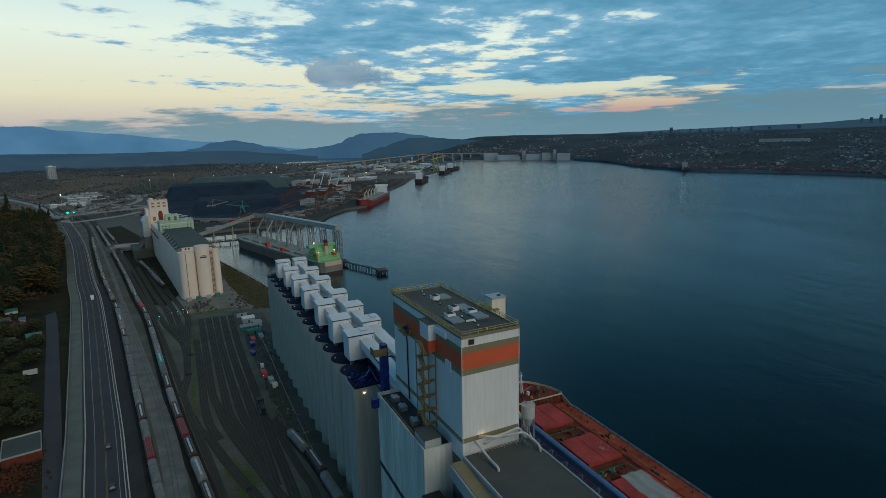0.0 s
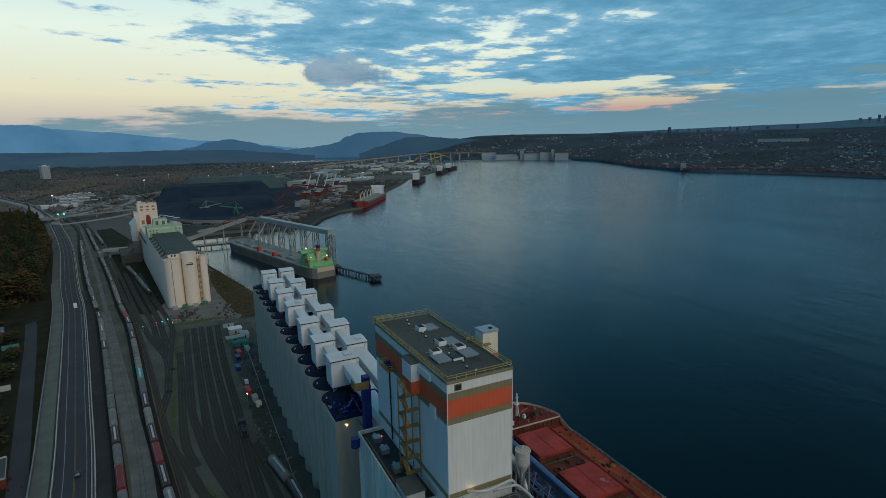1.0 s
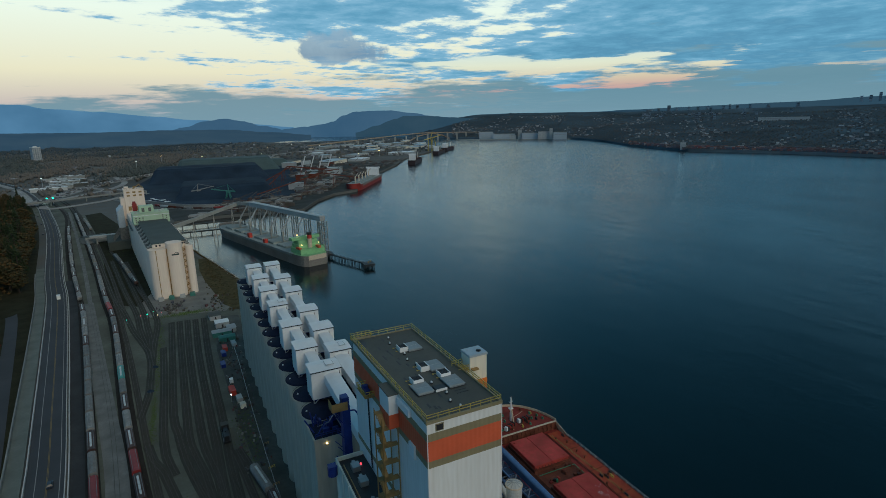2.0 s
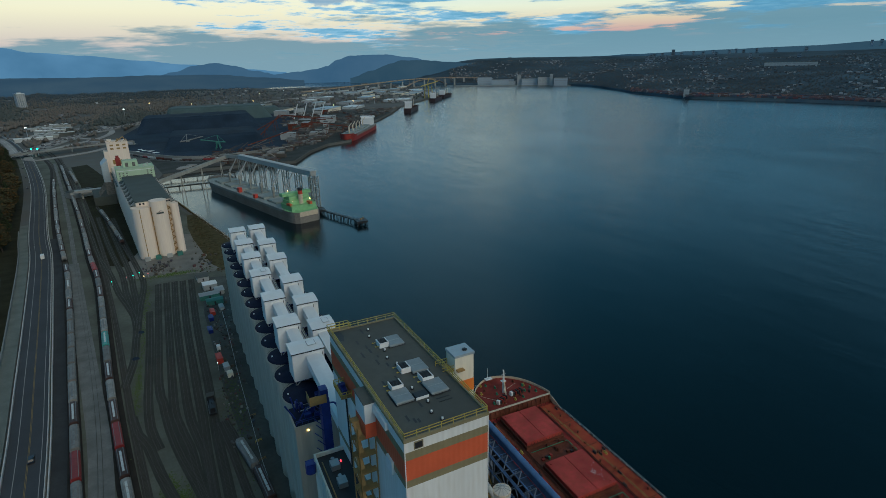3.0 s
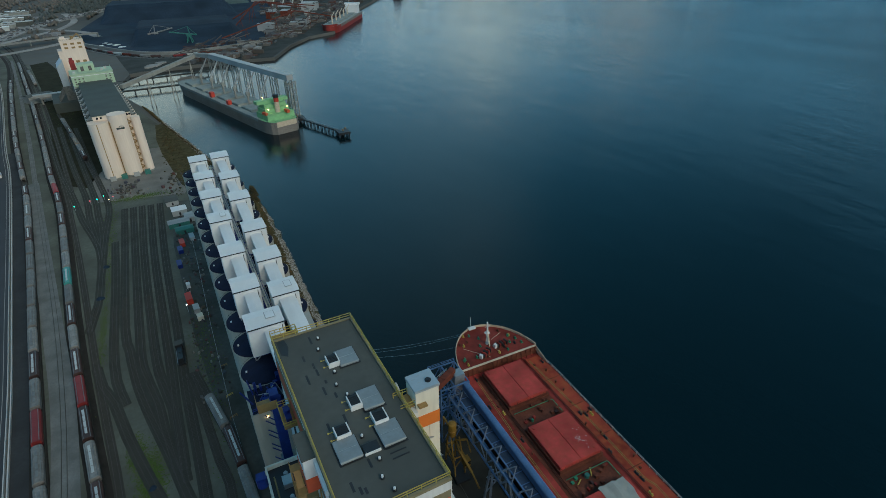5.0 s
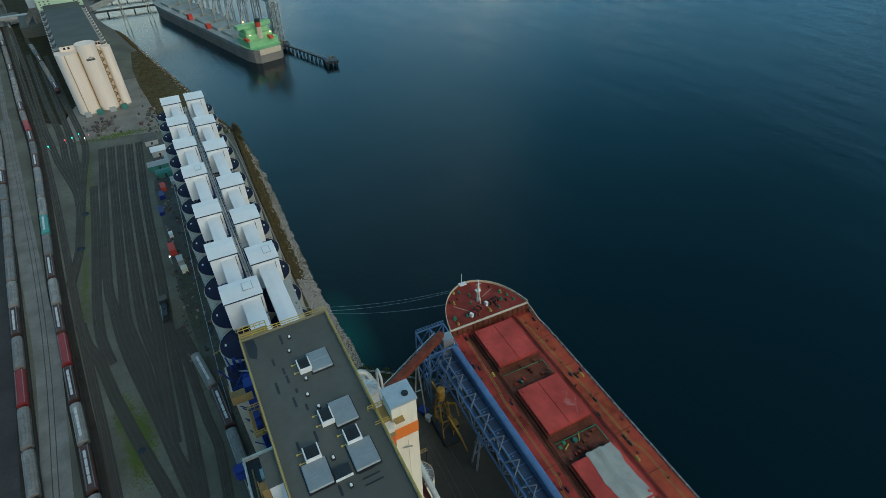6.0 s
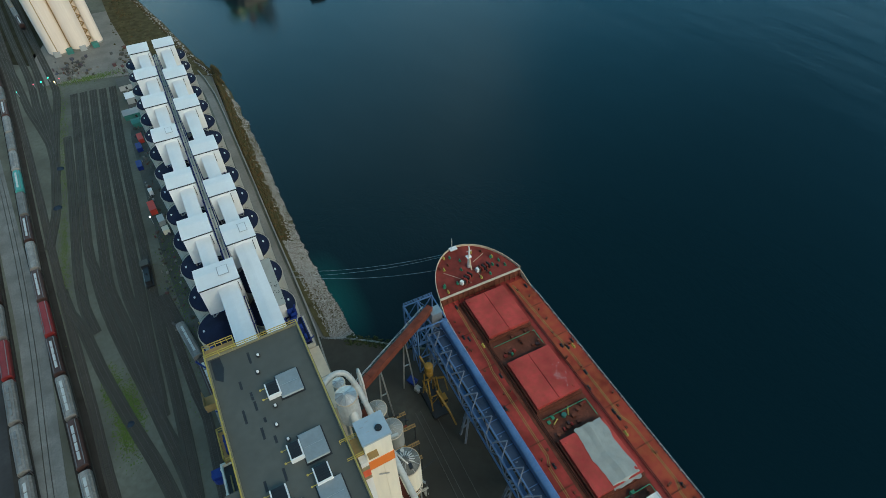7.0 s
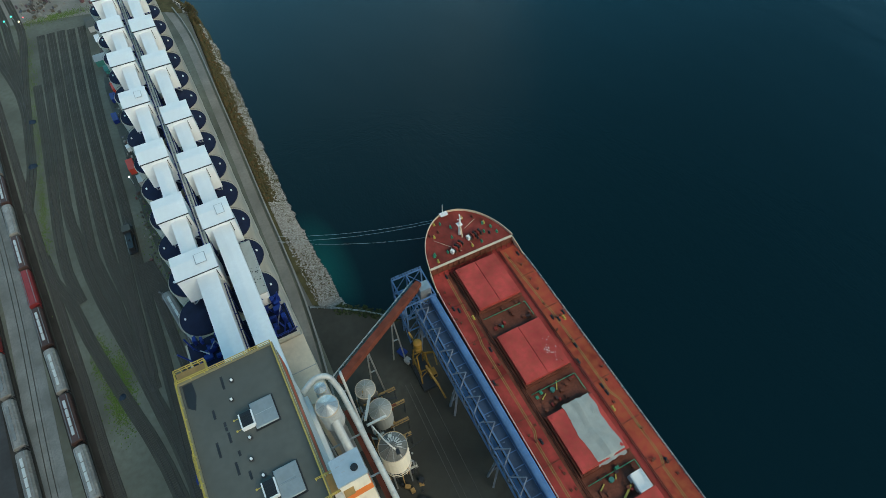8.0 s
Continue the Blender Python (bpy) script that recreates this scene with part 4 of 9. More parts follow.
for _ in range(900):
    cx, cy, rr, hh = rng.choice(((68.6, 384, 2.0, 4.0), (69.4, 388.5, 2.6, 7.0), (68.4, 393.5, 2.2, 5.5), (70.4, 391, 1.6, 4.0), (70.2, 381, 1.2, 2.4)))
    v = rng.random() ** 1.3
    a, r = rng.uniform(0, 6.28), rr * (1.0 - 0.8 * v) * rng.uniform(0.3, 1.15)
    big_bush.clump(cx + r * math.cos(a), cy + 1.3 * r * math.sin(a), 0.2 + hh * v, rng.uniform(0.16, 0.5), rng)
solo("shore_bush", big_bush, LEAF_BANK, "large dry bush at the end of the shore road", "bush")
tagged(part("shore_rocks", s, ROCKS), "grey and pale boulders heaped along the shore", "rocks", kind="stuff")
tagged(part("shore_scrub", bush, LEAF_BANK), "brown autumn scrub on the shore bank", "bushes", kind="stuff")
s = Shape()
for _ in range(260):
    a = rng.uniform(0, 1)
    x, y = 76 + 17 * a + rng.uniform(-1.5, 1.5), 187 - 12 * a + rng.uniform(-2.5, 1.0)
    s.clump(x, y, rng.uniform(-0.3, 0.5), rng.uniform(0.3, 0.8), rng)
tagged(part("quay_grass", s, LEAF_GREEN), "dark weeds over the quay corner", "weeds", kind="stuff")
solo("ground_grass_bank", Shape().prism([(16, 585), (16, 540), (19, 504), (29, 432), (35, 418), (52, 402), (66, 393), (56, 432), (44, 492), (30, 552), (22, 586)], -0.3, 0.3), SCRUB, "dark grassy bank behind the shore", kind="structure")
solo("ground_far_yard", Shape().prism([(-46, 470), (-27, 455), (-19, 490), (-30, 560), (-44, 690), (-60, 790), (-110, 975), (-128, 960), (-96, 800), (-70, 640), (-55, 540)], -0.3, 0.12), DARK_GRASS, "dark weedy ground of the far yard", kind="structure")
solo("ground_terminal", Shape().prism([(-30, 990), (-8, 832), (42, 848), (110, 852), (166, 847), (206, 932), (250, 995), (298, 1022), (350, 1127), (423, 1292), (566, 1530), (520, 1640), (330, 1780), (225, 1050), (150, 1000)], -0.3, 0.25), PAVING, "dark grimy ground of the coal terminal", kind="structure")
# stone edge of the grassy bank
s = Shape()
edge_ = smooth_line([(68, 388), (57, 432), (45, 492), (31, 552), (22, 592)], 4)
for p, q in zip(edge_, edge_[1:]):
    for _ in range(9):
        t = rng.random()
        s.clump(p.x + (q.x - p.x) * t + rng.gauss(0.2, 0.9), p.y + (q.y - p.y) * t, rng.uniform(0.1, 0.5), rng.uniform(0.25, 0.75), rng, 0.7)
tagged(part("bank_stones", s, ROCKS), "pale stones along the edge of the grassy bank", "rocks", kind="stuff")
# low grass in the yard
s = Shape()
for cx, cy, sx, sy, n in ((7.5, 190, 1.9, 6.0, 1700), (3.5, 203, 1.2, 3.5, 700), (-9.5, 275, 1.0, 14, 500), (-9.5, 345, 1.3, 26, 700), (-12, 395, 1.6, 14, 350), (5, 423, 9, 2.0, 1500), (28, 240, 2.5, 22, 600), (-60, 700, 14, 60, 900)):
    for _ in range(n * 2):
        s.clump(cx + rng.gauss(0, sx), cy + rng.gauss(0, sy), 0.12, rng.uniform(0.08, 0.3), rng, 0.35)
tagged(part("yard_grass", s, TUFT), "low green and yellow grass between the tracks", "grass", kind="stuff")

# ---- grain terminal: tall elevator building ----
TOP = 80.3
LOW = 54.0


def banded(parent, face, x0, x1, y0, y1, bands, off=0.06):
    """Painted bands laid round a box, one thin shell a band."""
    for z0, z1, m, lab in bands:
        s = Shape()
        s.box(x0 - off, x1 + off, y0 - off, y0, z0, z1)
        s.box(x0 - off, x1 + off, y1, y1 + off, z0, z1)
        s.box(x0 - off, x0, y0, y1, z0, z1)
        s.box(x1, x1 + off, y0, y1, z0, z1)
        part("band", s, m, parent, lab)


def elevator_building():
    e = thing("elevator_building", "tall white ribbed elevator building with orange and olive bands", "building", 48.15, 96.0, 0, 1.95)
    W, L = 14.4, 38.7
    part("wall", Shape().box(0, W, 0, L, LOW - 2, TOP - 0.3), WHITE, e)
    banded(e, None, 0, W, 0, L, [(TOP - 3.55, TOP - 2.15, OLIVE, "olive band"), (TOP - 7.2, TOP - 3.57, ORANGE, "orange band"), (TOP - 8.5, TOP - 7.22, OLIVE, "olive band"), (LOW + 2.2, LOW + 3.3, OLIVE, "olive band")])
    # lower storeys in a darker grey than the wall above
    part("lower_wall", Shape().box(0.1, W - 0.1, 0.1, L - 0.1, 0, LOW - 2), GRIMY, e, "dark grey concrete lower storeys")
    part("roof", Shape().box(0.25, W - 0.25, 0.25, L - 0.25, TOP - 0.3, TOP), ROOFING, e, "flat dark grey roof membrane")
    s = Shape()
    for a in ((-0.1, W + 0.1, -0.1, 0.25), (-0.1, W + 0.1, L - 0.25, L + 0.1), (-0.1, 0.25, 0.25, L - 0.25), (W - 0.25, W + 0.1, 0.25, L - 0.25)):
        s.box(*a, TOP - 0.35, TOP + 0.22)
    part("parapet", s, OLIVE, e, "dark olive parapet edge")
    s = railing(Shape(), [(0.1, 0.1, TOP + 0.2), (W - 0.1, 0.1, TOP + 0.2), (W - 0.1, L - 0.1, TOP + 0.2), (0.1, L - 0.1, TOP + 0.2), (0.1, 0.1, TOP + 0.2)], 1.05, 1.9, 0.10)
    part("guard_rail", s, YELLOW, e, "yellow tubular guard rail")
    # square window and edge trim on the near gable
    part("vent_window", Shape().box(1.7, 2.9, -0.16, 0.02, TOP - 1.75, TOP - 0.75), DARK, e)
    part("window_frame", Shape().box(1.55, 3.05, -0.12, 0.01, TOP - 1.9, TOP - 0.6), OLIVE, e)
    for x in (-0.05, W - 0.1):
        part("corner_trim", Shape().box(x, x + 0.15, -0.1, 0.06, LOW - 1, TOP - 0.4), WHITE, e)
    # roof hatches with their dark hooded fans
    for x, y, w, l in ((10.1, 28.7, 3.0, 3.8), (10.2, 18.05, 2.95, 4.1), (10.3, 10.5, 3.1, 4.0), (4.05, 10.5, 3.0, 3.8)):
        x0, x1, y0, y1 = x - w / 2, x + w / 2, y - l / 2, y + l / 2
        h = part("roof_hatch", Shape().box(x0, x1, y0, y1, TOP, TOP + 0.36), ROOF_LID, e, "pale metal roof hatch")
        part("hatch_lid", Shape().hull8([(x0 - 0.12, y0 - 0.12, TOP + 0.36), (x1 + 0.12, y0 - 0.12, TOP + 0.36), (x1 + 0.12, y1 + 0.12, TOP + 0.36), (x0 - 0.12, y1 + 0.12, TOP + 0.36), (x0, y0, TOP + 0.46), (x1, y0, TOP + 0.46), (x1, y1, TOP + 0.46), (x0, y1, TOP + 0.46)]), ROOF_LID, h)
        part("lid_seam", Shape().box(x0 + 0.2, x1 - 0.2, y - 0.04, y + 0.04, TOP + 0.46, TOP + 0.48), STEEL, h)
        part("flashing", Shape().box(x0 - 0.3, x1 + 0.3, y0 - 0.3, y1 + 0.3, TOP + 0.004, TOP + 0.02), DARK, h)
    for x, y, w, l in ((7.7, 28.5, 1.9, 2.3), (7.75, 18.1, 1.8, 2.4), (9.95, 13.55, 2.1, 2.3), (4.3, 13.5, 2.1, 2.1)):
        x0, x1, y0, y1 = x - w / 2, x + w / 2, y - l / 2, y + l / 2
        fan = part("fan_housing", Shape().box(x0, x1, y0, y1, TOP, TOP + 0.8), VAN, e, "white fan housing")
        part("fan_curb", Shape().box(x0, x0 + 0.16, y0, y1, TOP + 0.8, TOP + 1.0).box(x1 - 0.16, x1, y0, y1, TOP + 0.8, TOP + 1.0).box(x0 + 0.16, x1 - 0.16, y0, y0 + 0.16, TOP + 0.8, TOP + 1.0), VAN, fan)
        part("fan_opening", Shape().box(x0 + 0.18, x1 - 0.18, y0 + 0.18, y1, TOP + 0.8, TOP + 0.9), DARK, fan, "black louvred fan top")
        for k in range(5):
            yy = y0 + 0.35 + k * (l - 0.5) / 5
            part("fan_slat", Shape().box(x0 + 0.2, x1 - 0.2, yy, yy + 0.1, TOP + 0.9, TOP + 0.96), DARK, fan)
        for k in (y0 + 0.3, y1 - 0.3):
            lamp = part("fan_lamp", Shape().cyl(x0 - 0.75, k, TOP + 0.35, TOP + 0.48, 0.15, 8), YELLOW, fan)
            part("lamp_arm", Shape().beam((x0 - 0.75, k, TOP + 0.4), (x0, k, TOP + 0.4), 0.07), YELLOW, fan)
    part("duct_cover", Shape().box(5.9, 8.1, 8.5, 10.1, TOP, TOP + 0.45), DARK, e, "low black duct cover")
    part("cover_lip", Shape().box(5.85, 8.15, 8.4, 8.5, TOP, TOP + 0.45), VAN, e)
    for x, y in ((7.3, 35.6), (6.5, 32.7), (7.25, 26.1), (6.6, 23.2), (7.4, 20.4), (6.6, 11.8), (7.35, 7.1), (6.6, 4.3), (7.3, 1.9)):
        v = part("roof_vent", Shape().cyl(x, y, TOP, TOP + 0.22, 0.34, 12), DARK, e)
        part("vent_cap", Shape().cyl(x, y, TOP + 0.22, TOP + 0.5, 0.18, 10), VAN, v)
    for x, y, l in ((5.8, 34.8, 2.2), (3.5, 31.0, 1.5), (4.5, 29.3, .7), (4.6, 26.7, 1.6), (4.5, 28.6, .6), (2.8, 25.4, 2.3), (4.4, 22.0, 1.9), (5.7, 20.7, 1.2), (5.2, 24.4, .8), (2.8, 15.0, 1.5), (5.4, 15.1, 1.9), (5.8, 6.4, 1.6), (2.5, 4.0, 1.6), (3.3, 3.2, 1.2), (3.9, 3.0, 1.0)):
        part("roof_patch", Shape().box(x, x + 0.36, y, y + l, TOP + 0.004, TOP + 0.02), DARK, e)
    for x0, x1, y in ((8.7, 10.8, 8.1), (8.95, 11.3, 7.15), (8.95, 11.4, 6.2)):
        part("roof_joint", Shape().box(x0, x1, y, y + 0.2, TOP + 0.004, TOP + 0.05), DARK, e)
    part("roof_stain", Shape().prism([(0.6, 34.5), (1.6, 33.6), (2.2, 36), (2.0, 38.2), (0.6, 38.2)], TOP + 0.003, TOP + 0.006), DARK, e)
    # hoist bay on the rail side with stair tower under it
    bay = part("hoist_bay", Shape().box(-1.9, -0.07, 12.2, 17.0, TOP - 5.8, TOP - 0.55), PANEL, e, "white projecting hoist bay")
    part("bay_roof", Shape().box(-2.05, -0.07, 12.0, 17.2, TOP - 0.55, TOP - 0.35), ROOFING, bay)
    part("bay_band", Shape().box(-1.96, -0.07, 12.14, 17.06, TOP - 7.2, TOP - 4.4), ORANGE, bay, "orange band")
    parts_of("side_box", Shape().box(-0.5, -0.07, 6.5, 12.2, TOP - 2.3, TOP - 0.9).box(-0.45, -0.07, 4.6, 7.0, TOP - 9.4, TOP - 7.0), PANEL, e)
    stair = part("stair_tower", Shape().box(-3.4, -3.25, 12.3, 12.45, LOW, TOP - 4.6), OCHRE, e, "ochre steel stair tower")
    s = Shape()
    for x in (-3.3, -0.25):
        for y in (12.4, 16.4):
            s.beam((x, y, LOW), (x, y, TOP - 5), 0.2)
    part("post", s, OCHRE, stair)
    for k in range(6):
        z = LOW + 1.2 + k * 3.55
        parts_of("landing", Shape().box(-3.4, -0.2, 12.3, 13.6, z, z + 0.14).box(-3.4, -0.2, 15.3, 16.6, z + 1.75, z + 1.9), OCHRE, stair)
        f = Shape()
        f.beam((-2.6, 13.6, z + 0.1), (-2.6, 15.3, z + 1.8), 1.0, 0.14)
        f.beam((-1.1, 15.3, z + 1.85), (-1.1, 13.6, z + 3.6), 1.0, 0.14)
        part("flight", f, OCHRE, stair)
        part("stair_rail", railing(Shape(), [(-3.35, 12.35, z + 0.1), (-3.35, 16.5, z + 1.8)], 1.0, 1.4, 0.07), OCHRE, stair)
    part("downpipe", Shape().pipe([(-0.25, 31.6, TOP - 9.5), (-0.25, 31.6, TOP - 9), (-0.25, 29.3, TOP - 9.2), (-0.25, 29.0, LOW)], 0.16), DARK, e)
    part("wall_line", Shape().box(-0.08, 0, 22.0, 22.15, LOW, TOP - 9), STEEL, e)
    # yellow landing at the far gable, where the galleries come in
    plat = part("gable_platform", Shape().box(0.1, 4.6, L + 0.1, L + 2.1, TOP - 0.6, TOP - 0.4), OCHRE, e, "yellow steel gable platform")
    parts_of("rail_bar", railing(Shape(), [(0.1, L + 0.1, TOP - 0.4), (0.1, L + 2.1, TOP - 0.4), (4.6, L + 2.1, TOP - 0.4), (4.6, L + 0.1, TOP - 0.4)], 1.2, 0.9, 0.1), YELLOW, plat)
    side_p = part("side_platform", Shape().box(-2.1, -0.08, 25.4, 30.6, TOP - 7.5, TOP - 7.3), OCHRE, e, "yellow maintenance platform")
    parts_of("rail_bar", railing(Shape(), [(-0.1, 25.4, TOP - 7.3), (-2.1, 25.4, TOP - 7.3), (-2.1, 30.6, TOP - 7.3), (-0.1, 30.6, TOP - 7.3)], 1.2, 1.1, 0.1), YELLOW, side_p)
    part("hoist", Shape().box(-1.5, -0.6, 26.4, 29.4, TOP - 7.3, TOP - 6.3).cyl(-1.0, 28, TOP - 6.3, TOP - 5.7, 0.5, 10), BLUE, side_p, "blue hoist motor")
    return e


elevator_building()


def lift_tower():
    t = thing("lift_tower", "cream lift tower with orange band and pale blue cap", "tower", 63.3, 109.85, 0, 1.95)
    part("wall", Shape().box(0.12, 3.95, 0.12, 3.5, 0, 82.7), CREAM, t)
    banded(t, None, 0.12, 3.95, 0.12, 3.5, [(75.2, 77.7, BRIGHT_ORANGE, "bright orange band")])
    cap = part("cap", Shape().box(0, 4.1, 0, 3.65, 82.7, 83.15), SKYLIGHT, t, "pale blue flat cap")
    part("roof_scuttle", Shape().cyl(2.8, 1.4, 83.15, 83.3, 0.5, 14).cyl(2.8, 1.4, 83.3, 83.42, 0.3, 14), DARK, t, "dark round scuttle")
    for x, y in ((0.6, 2.4), (1.1, 1.5), (1.5, 2.9)):
        part("cap_stain", Shape().box(x, x + 0.5, y, y + 0.1, 83.15, 83.17), STEEL, cap)
    part("canopy", Shape().box(0.3, 1.7, -0.75, 0.12, 80.2, 80.45), OCHRE, t, "brown door canopy")
    lou = part("louvre_panel", Shape().box(-0.9, 0.12, -0.6, 1.4, 66.0, 79.6), WHITE, t, "ribbed cream side panel")
    part("panel_band", Shape().box(-0.96, 0.12, -0.66, 1.44, 75.6, 77.6), ORANGE, lou, "orange band")
    part("panel_band", Shape().box(-0.96, 0.12, -0.66, 1.44, 77.62, 78.6), OLIVE, lou, "olive band")
    part("panel_band", Shape().box(-0.96, 0.12, -0.66, 1.44, 74.7, 75.58), OLIVE, lou, "olive band")
    part("walkway", Shape().box(-2.3, 0.12, 0.4, 3.1, TOP - 0.3, TOP - 0.15), OCHRE, t)
    parts_of("walkway_rail", railing(Shape(), [(-2.3, 3.1, TOP - 0.15), (0.0, 3.1, TOP - 0.15)], 1.15, 0.7).beam((-2.3, 0.3, TOP + 0.95), (0.0, 0.3, TOP + 0.95), 0.09).beam((-2.3, 0.3, TOP + 0.4), (0.0, 0.3, TOP + 0.4), 0.09), YELLOW, t)
    part("wall_light", Shape().box(3.95, 4.2, 1.2, 1.6, 79.5, 79.8).beam((1.2, 0.1, 72.6), (2.6, -0.5, 72.9), 0.16), STEEL, t)
    part("wall_rib", Shape().box(2.2, 2.3, 0.02, 0.12, 60, 75.1), CREAM, t)
    return t


lift_tower()


def annex():
    a = thing("annex_building", "weathered grey concrete annex below the elevator", "building", 41.0, 100.8, 0, 1.0)
    s = Shape()
    s.box(0, 6.95, 0, 31.5, 0, 52.8)
    part("wall", s, ANNEX_WALL, a)
    for k in range(7):
        part("pilaster", Shape().box(-0.14, 0, 1.0 + k * 4.9, 1.35 + k * 4.9, 0, 53.8), ANNEX_WALL, a)
    part("roof", Shape().box(0.35, 6.95, 0.35, 31.1, 52.8, 53.1), DARK, a, "black flat roof")
    part("parapet", Shape().box(0, 0.35, 0, 31.5, 52.8, 54).box(0.35, 6.95, 0, 0.35, 52.8, 54).box(0.35, 6.95, 31.15, 31.5, 52.8, 54), ANNEX_WALL, a)
    part("dark_band", Shape().box(-0.3, 0, 0, 31.5, 33.0, 33.9).box(-0.3, 7, -0.2, 0, 33.0, 33.9), DARK, a, "dark stained ledge")
    part("roof_pipe", Shape().pipe([(1.2, 4, 53.3), (1.2, 29, 53.3)], 0.14), OCHRE, a)
    box = part("penthouse", Shape().box(0.6, 4.6, 0.8, 6.5, 53.1, 55.6), SHED, a, "grey metal roof box")
    part("penthouse_roof", Shape().box(0.45, 4.75, 0.65, 6.65, 55.6, 55.8), ROOFING, box)
    for y in (12.0, 20.0, 25.5):
        part("roof_unit", Shape().box(2.4, 4.2, y, y + 2.2, 53.1, 54.3).cyl(3.3, y + 3.0, 53.1, 54.0, 0.4, 10), STEEL, a)
    part("roof_lamp", Shape().box(4.7, 4.95, 27.6, 27.85, 53.1, 53.5), LAMP_RED, a, "small red beacon")
    part("service_bin", Shape().cyl(-1.0, 30.6, 50.5, 52.6, 1.1, 12).box(-1.9, 0, 29.8, 31.6, 52.6, 52.9), BLUE, a, "blue service bin on the wall")
    return a


annex()
low = thing("low_warehouse", "wide lower building with dark flat roof", "building", 49.0, 20.0, 0, 1.0)
part("wall", Shape().box(0, 17, 0, 75.2, 0, LOW - 0.6), CONCRETE, low)
part("roof", Shape().box(0.3, 16.7, 0.3, 75.2, LOW - 0.6, LOW - 0.3), ROOFING, low, "dark grey roof membrane")
part("parapet", Shape().box(0, 0.3, 0, 75.2, LOW - 0.6, LOW).box(16.7, 17, 0, 75.2, LOW - 0.6, LOW), SHED, low)
part("roof_rail", railing(Shape(), [(3.5, 74.0, LOW - 0.3), (14.5, 74.0, LOW - 0.3), (14.5, 70.5, LOW - 0.3)], 1.1, 1.6, 0.08), STEEL, low)
for pts in ([(3.0, 75.0, LOW + 2.6), (3.0, 73.2, LOW + 2.6), (4.2, 71, LOW + 0.4), (4.2, 67.5, LOW + 0.4), (4.2, 67.2, LOW - 0.4)], [(9.5, 74.6, LOW + 2.2), (14.8, 74.2, LOW + 2.2), (16.0, 72, LOW + 1.2), (16.0, 69.6, LOW + 1.0), (16.0, 69.2, LOW - 0.3)], [(4.0, 75.0, LOW + 3.6), (8.0, 74.6, LOW + 2.6), (14, 74.8, LOW + 3.2), (16.8, 75.6, LOW - 1)]):
    part("duct", Shape().pipe(pts, 0.28), DUCT, low, "grey ventilation duct")
for pts in ([(5, 74.7, LOW + 1.6), (9, 74.5, LOW + 2.6), (13, 74.7, LOW + 2.2)],):
    part("duct", Shape().pipe(pts, 0.2), DUCT, low)
part("wall_lamp", Shape().box(5.1, 5.5, 75.2, 75.5, LOW + 2.9, LOW + 3.2), LAMP_WARM, low, "lit yellow wall lamp")
gal = thing("sloping_gallery", "olive-topped conveyor gallery beside the low roof", "conveyor", 45.2, 40.0, 0, 1.0)
part("casing", Shape().hull8([(0, 0, 46), (3.2, 0, 46), (3.2, 54.5, 50.2), (0, 54.5, 50.2), (0, 0, 49), (3.2, 0, 49), (3.2, 54.5, 53.2), (0, 54.5, 53.2)]), SHED, gal)
part("cover", Shape().hull8([(0.4, -0.1, 49.02), (3.4, -0.1, 49.02), (3.4, 54.5, 53.22), (0.4, 54.5, 53.22), (0.4, -0.1, 49.2), (3.4, -0.1, 49.2), (3.4, 54.5, 53.4), (0.4, 54.5, 53.4)]), OLIVE, gal)
part("support", Shape().box(0.2, 3.0, 2, 4, 0, 46), CONCRETE, gal)
part("support", Shape().box(0.2, 3.0, 30, 32, 0, 48.2), CONCRETE, gal)
low2 = thing("lower_annex", "low dark-roofed annex by the tracks", "building", 40.6, 55.0, 0, 1.0)
part("wall", Shape().box(0, 4.6, 0, 46, 0, 43), ANNEX_WALL, low2)
part("roof", Shape().box(0.2, 4.6, 0.2, 45.6, 43, 43.3), DARK, low2, "black flat roof")
part("wall_sheet", Shape().box(0.05, 4.5, -0.1, 0, 30, 43), PANEL, low2)

# ---- silos ----
ORIGIN = (51.5, 172.0)
PITCH = 11.8


def silo():
    s = thing("silo", "pale round concrete silo with a dark blue cone roof", "silo", 0, 0, 0, 0, "storage silos")
    part("shell", Shape().tube([((0, 0, 0), 5.88), ((0, 0, 43.6), 5.88), ((0, 0, 43.62), 6.0), ((0, 0, 44.2), 6.0)], 36), SILO_WALL, s)
    part("cone_roof", Shape().tube([((0, 0, 44.2), 5.8), ((0, 0, 44.55), 5.75), ((0, 0, 45.6), 0.6)], 36), SILO_ROOF, s, "dark blue steel cone roof")
    part("roof_vent", Shape().cyl(-4.3, 0.2, 44.6, 45.2, 0.24, 10), VAN, s, "small white roof vent")
    part("rim_rail", Shape().tube([((0, 0, 44.9), 5.95), ((0, 0, 44.98), 5.95)], 36, False), SILO_ROOF, s)
    return s


BASE = pose(ORIGIN[0], ORIGIN[1], 0, 0, 0, 1.95)
first = silo()
first.matrix_basis = BASE @ pose(-6, 0, 0)
for side_x in (-6, 6):
    for k in range(14):
        if side_x == -6 and k == 0:
            continue
        copy_thing(first, BASE @ pose(side_x, PITCH * k, 0, 0, 0, 0 if side_x < 0 else 180))


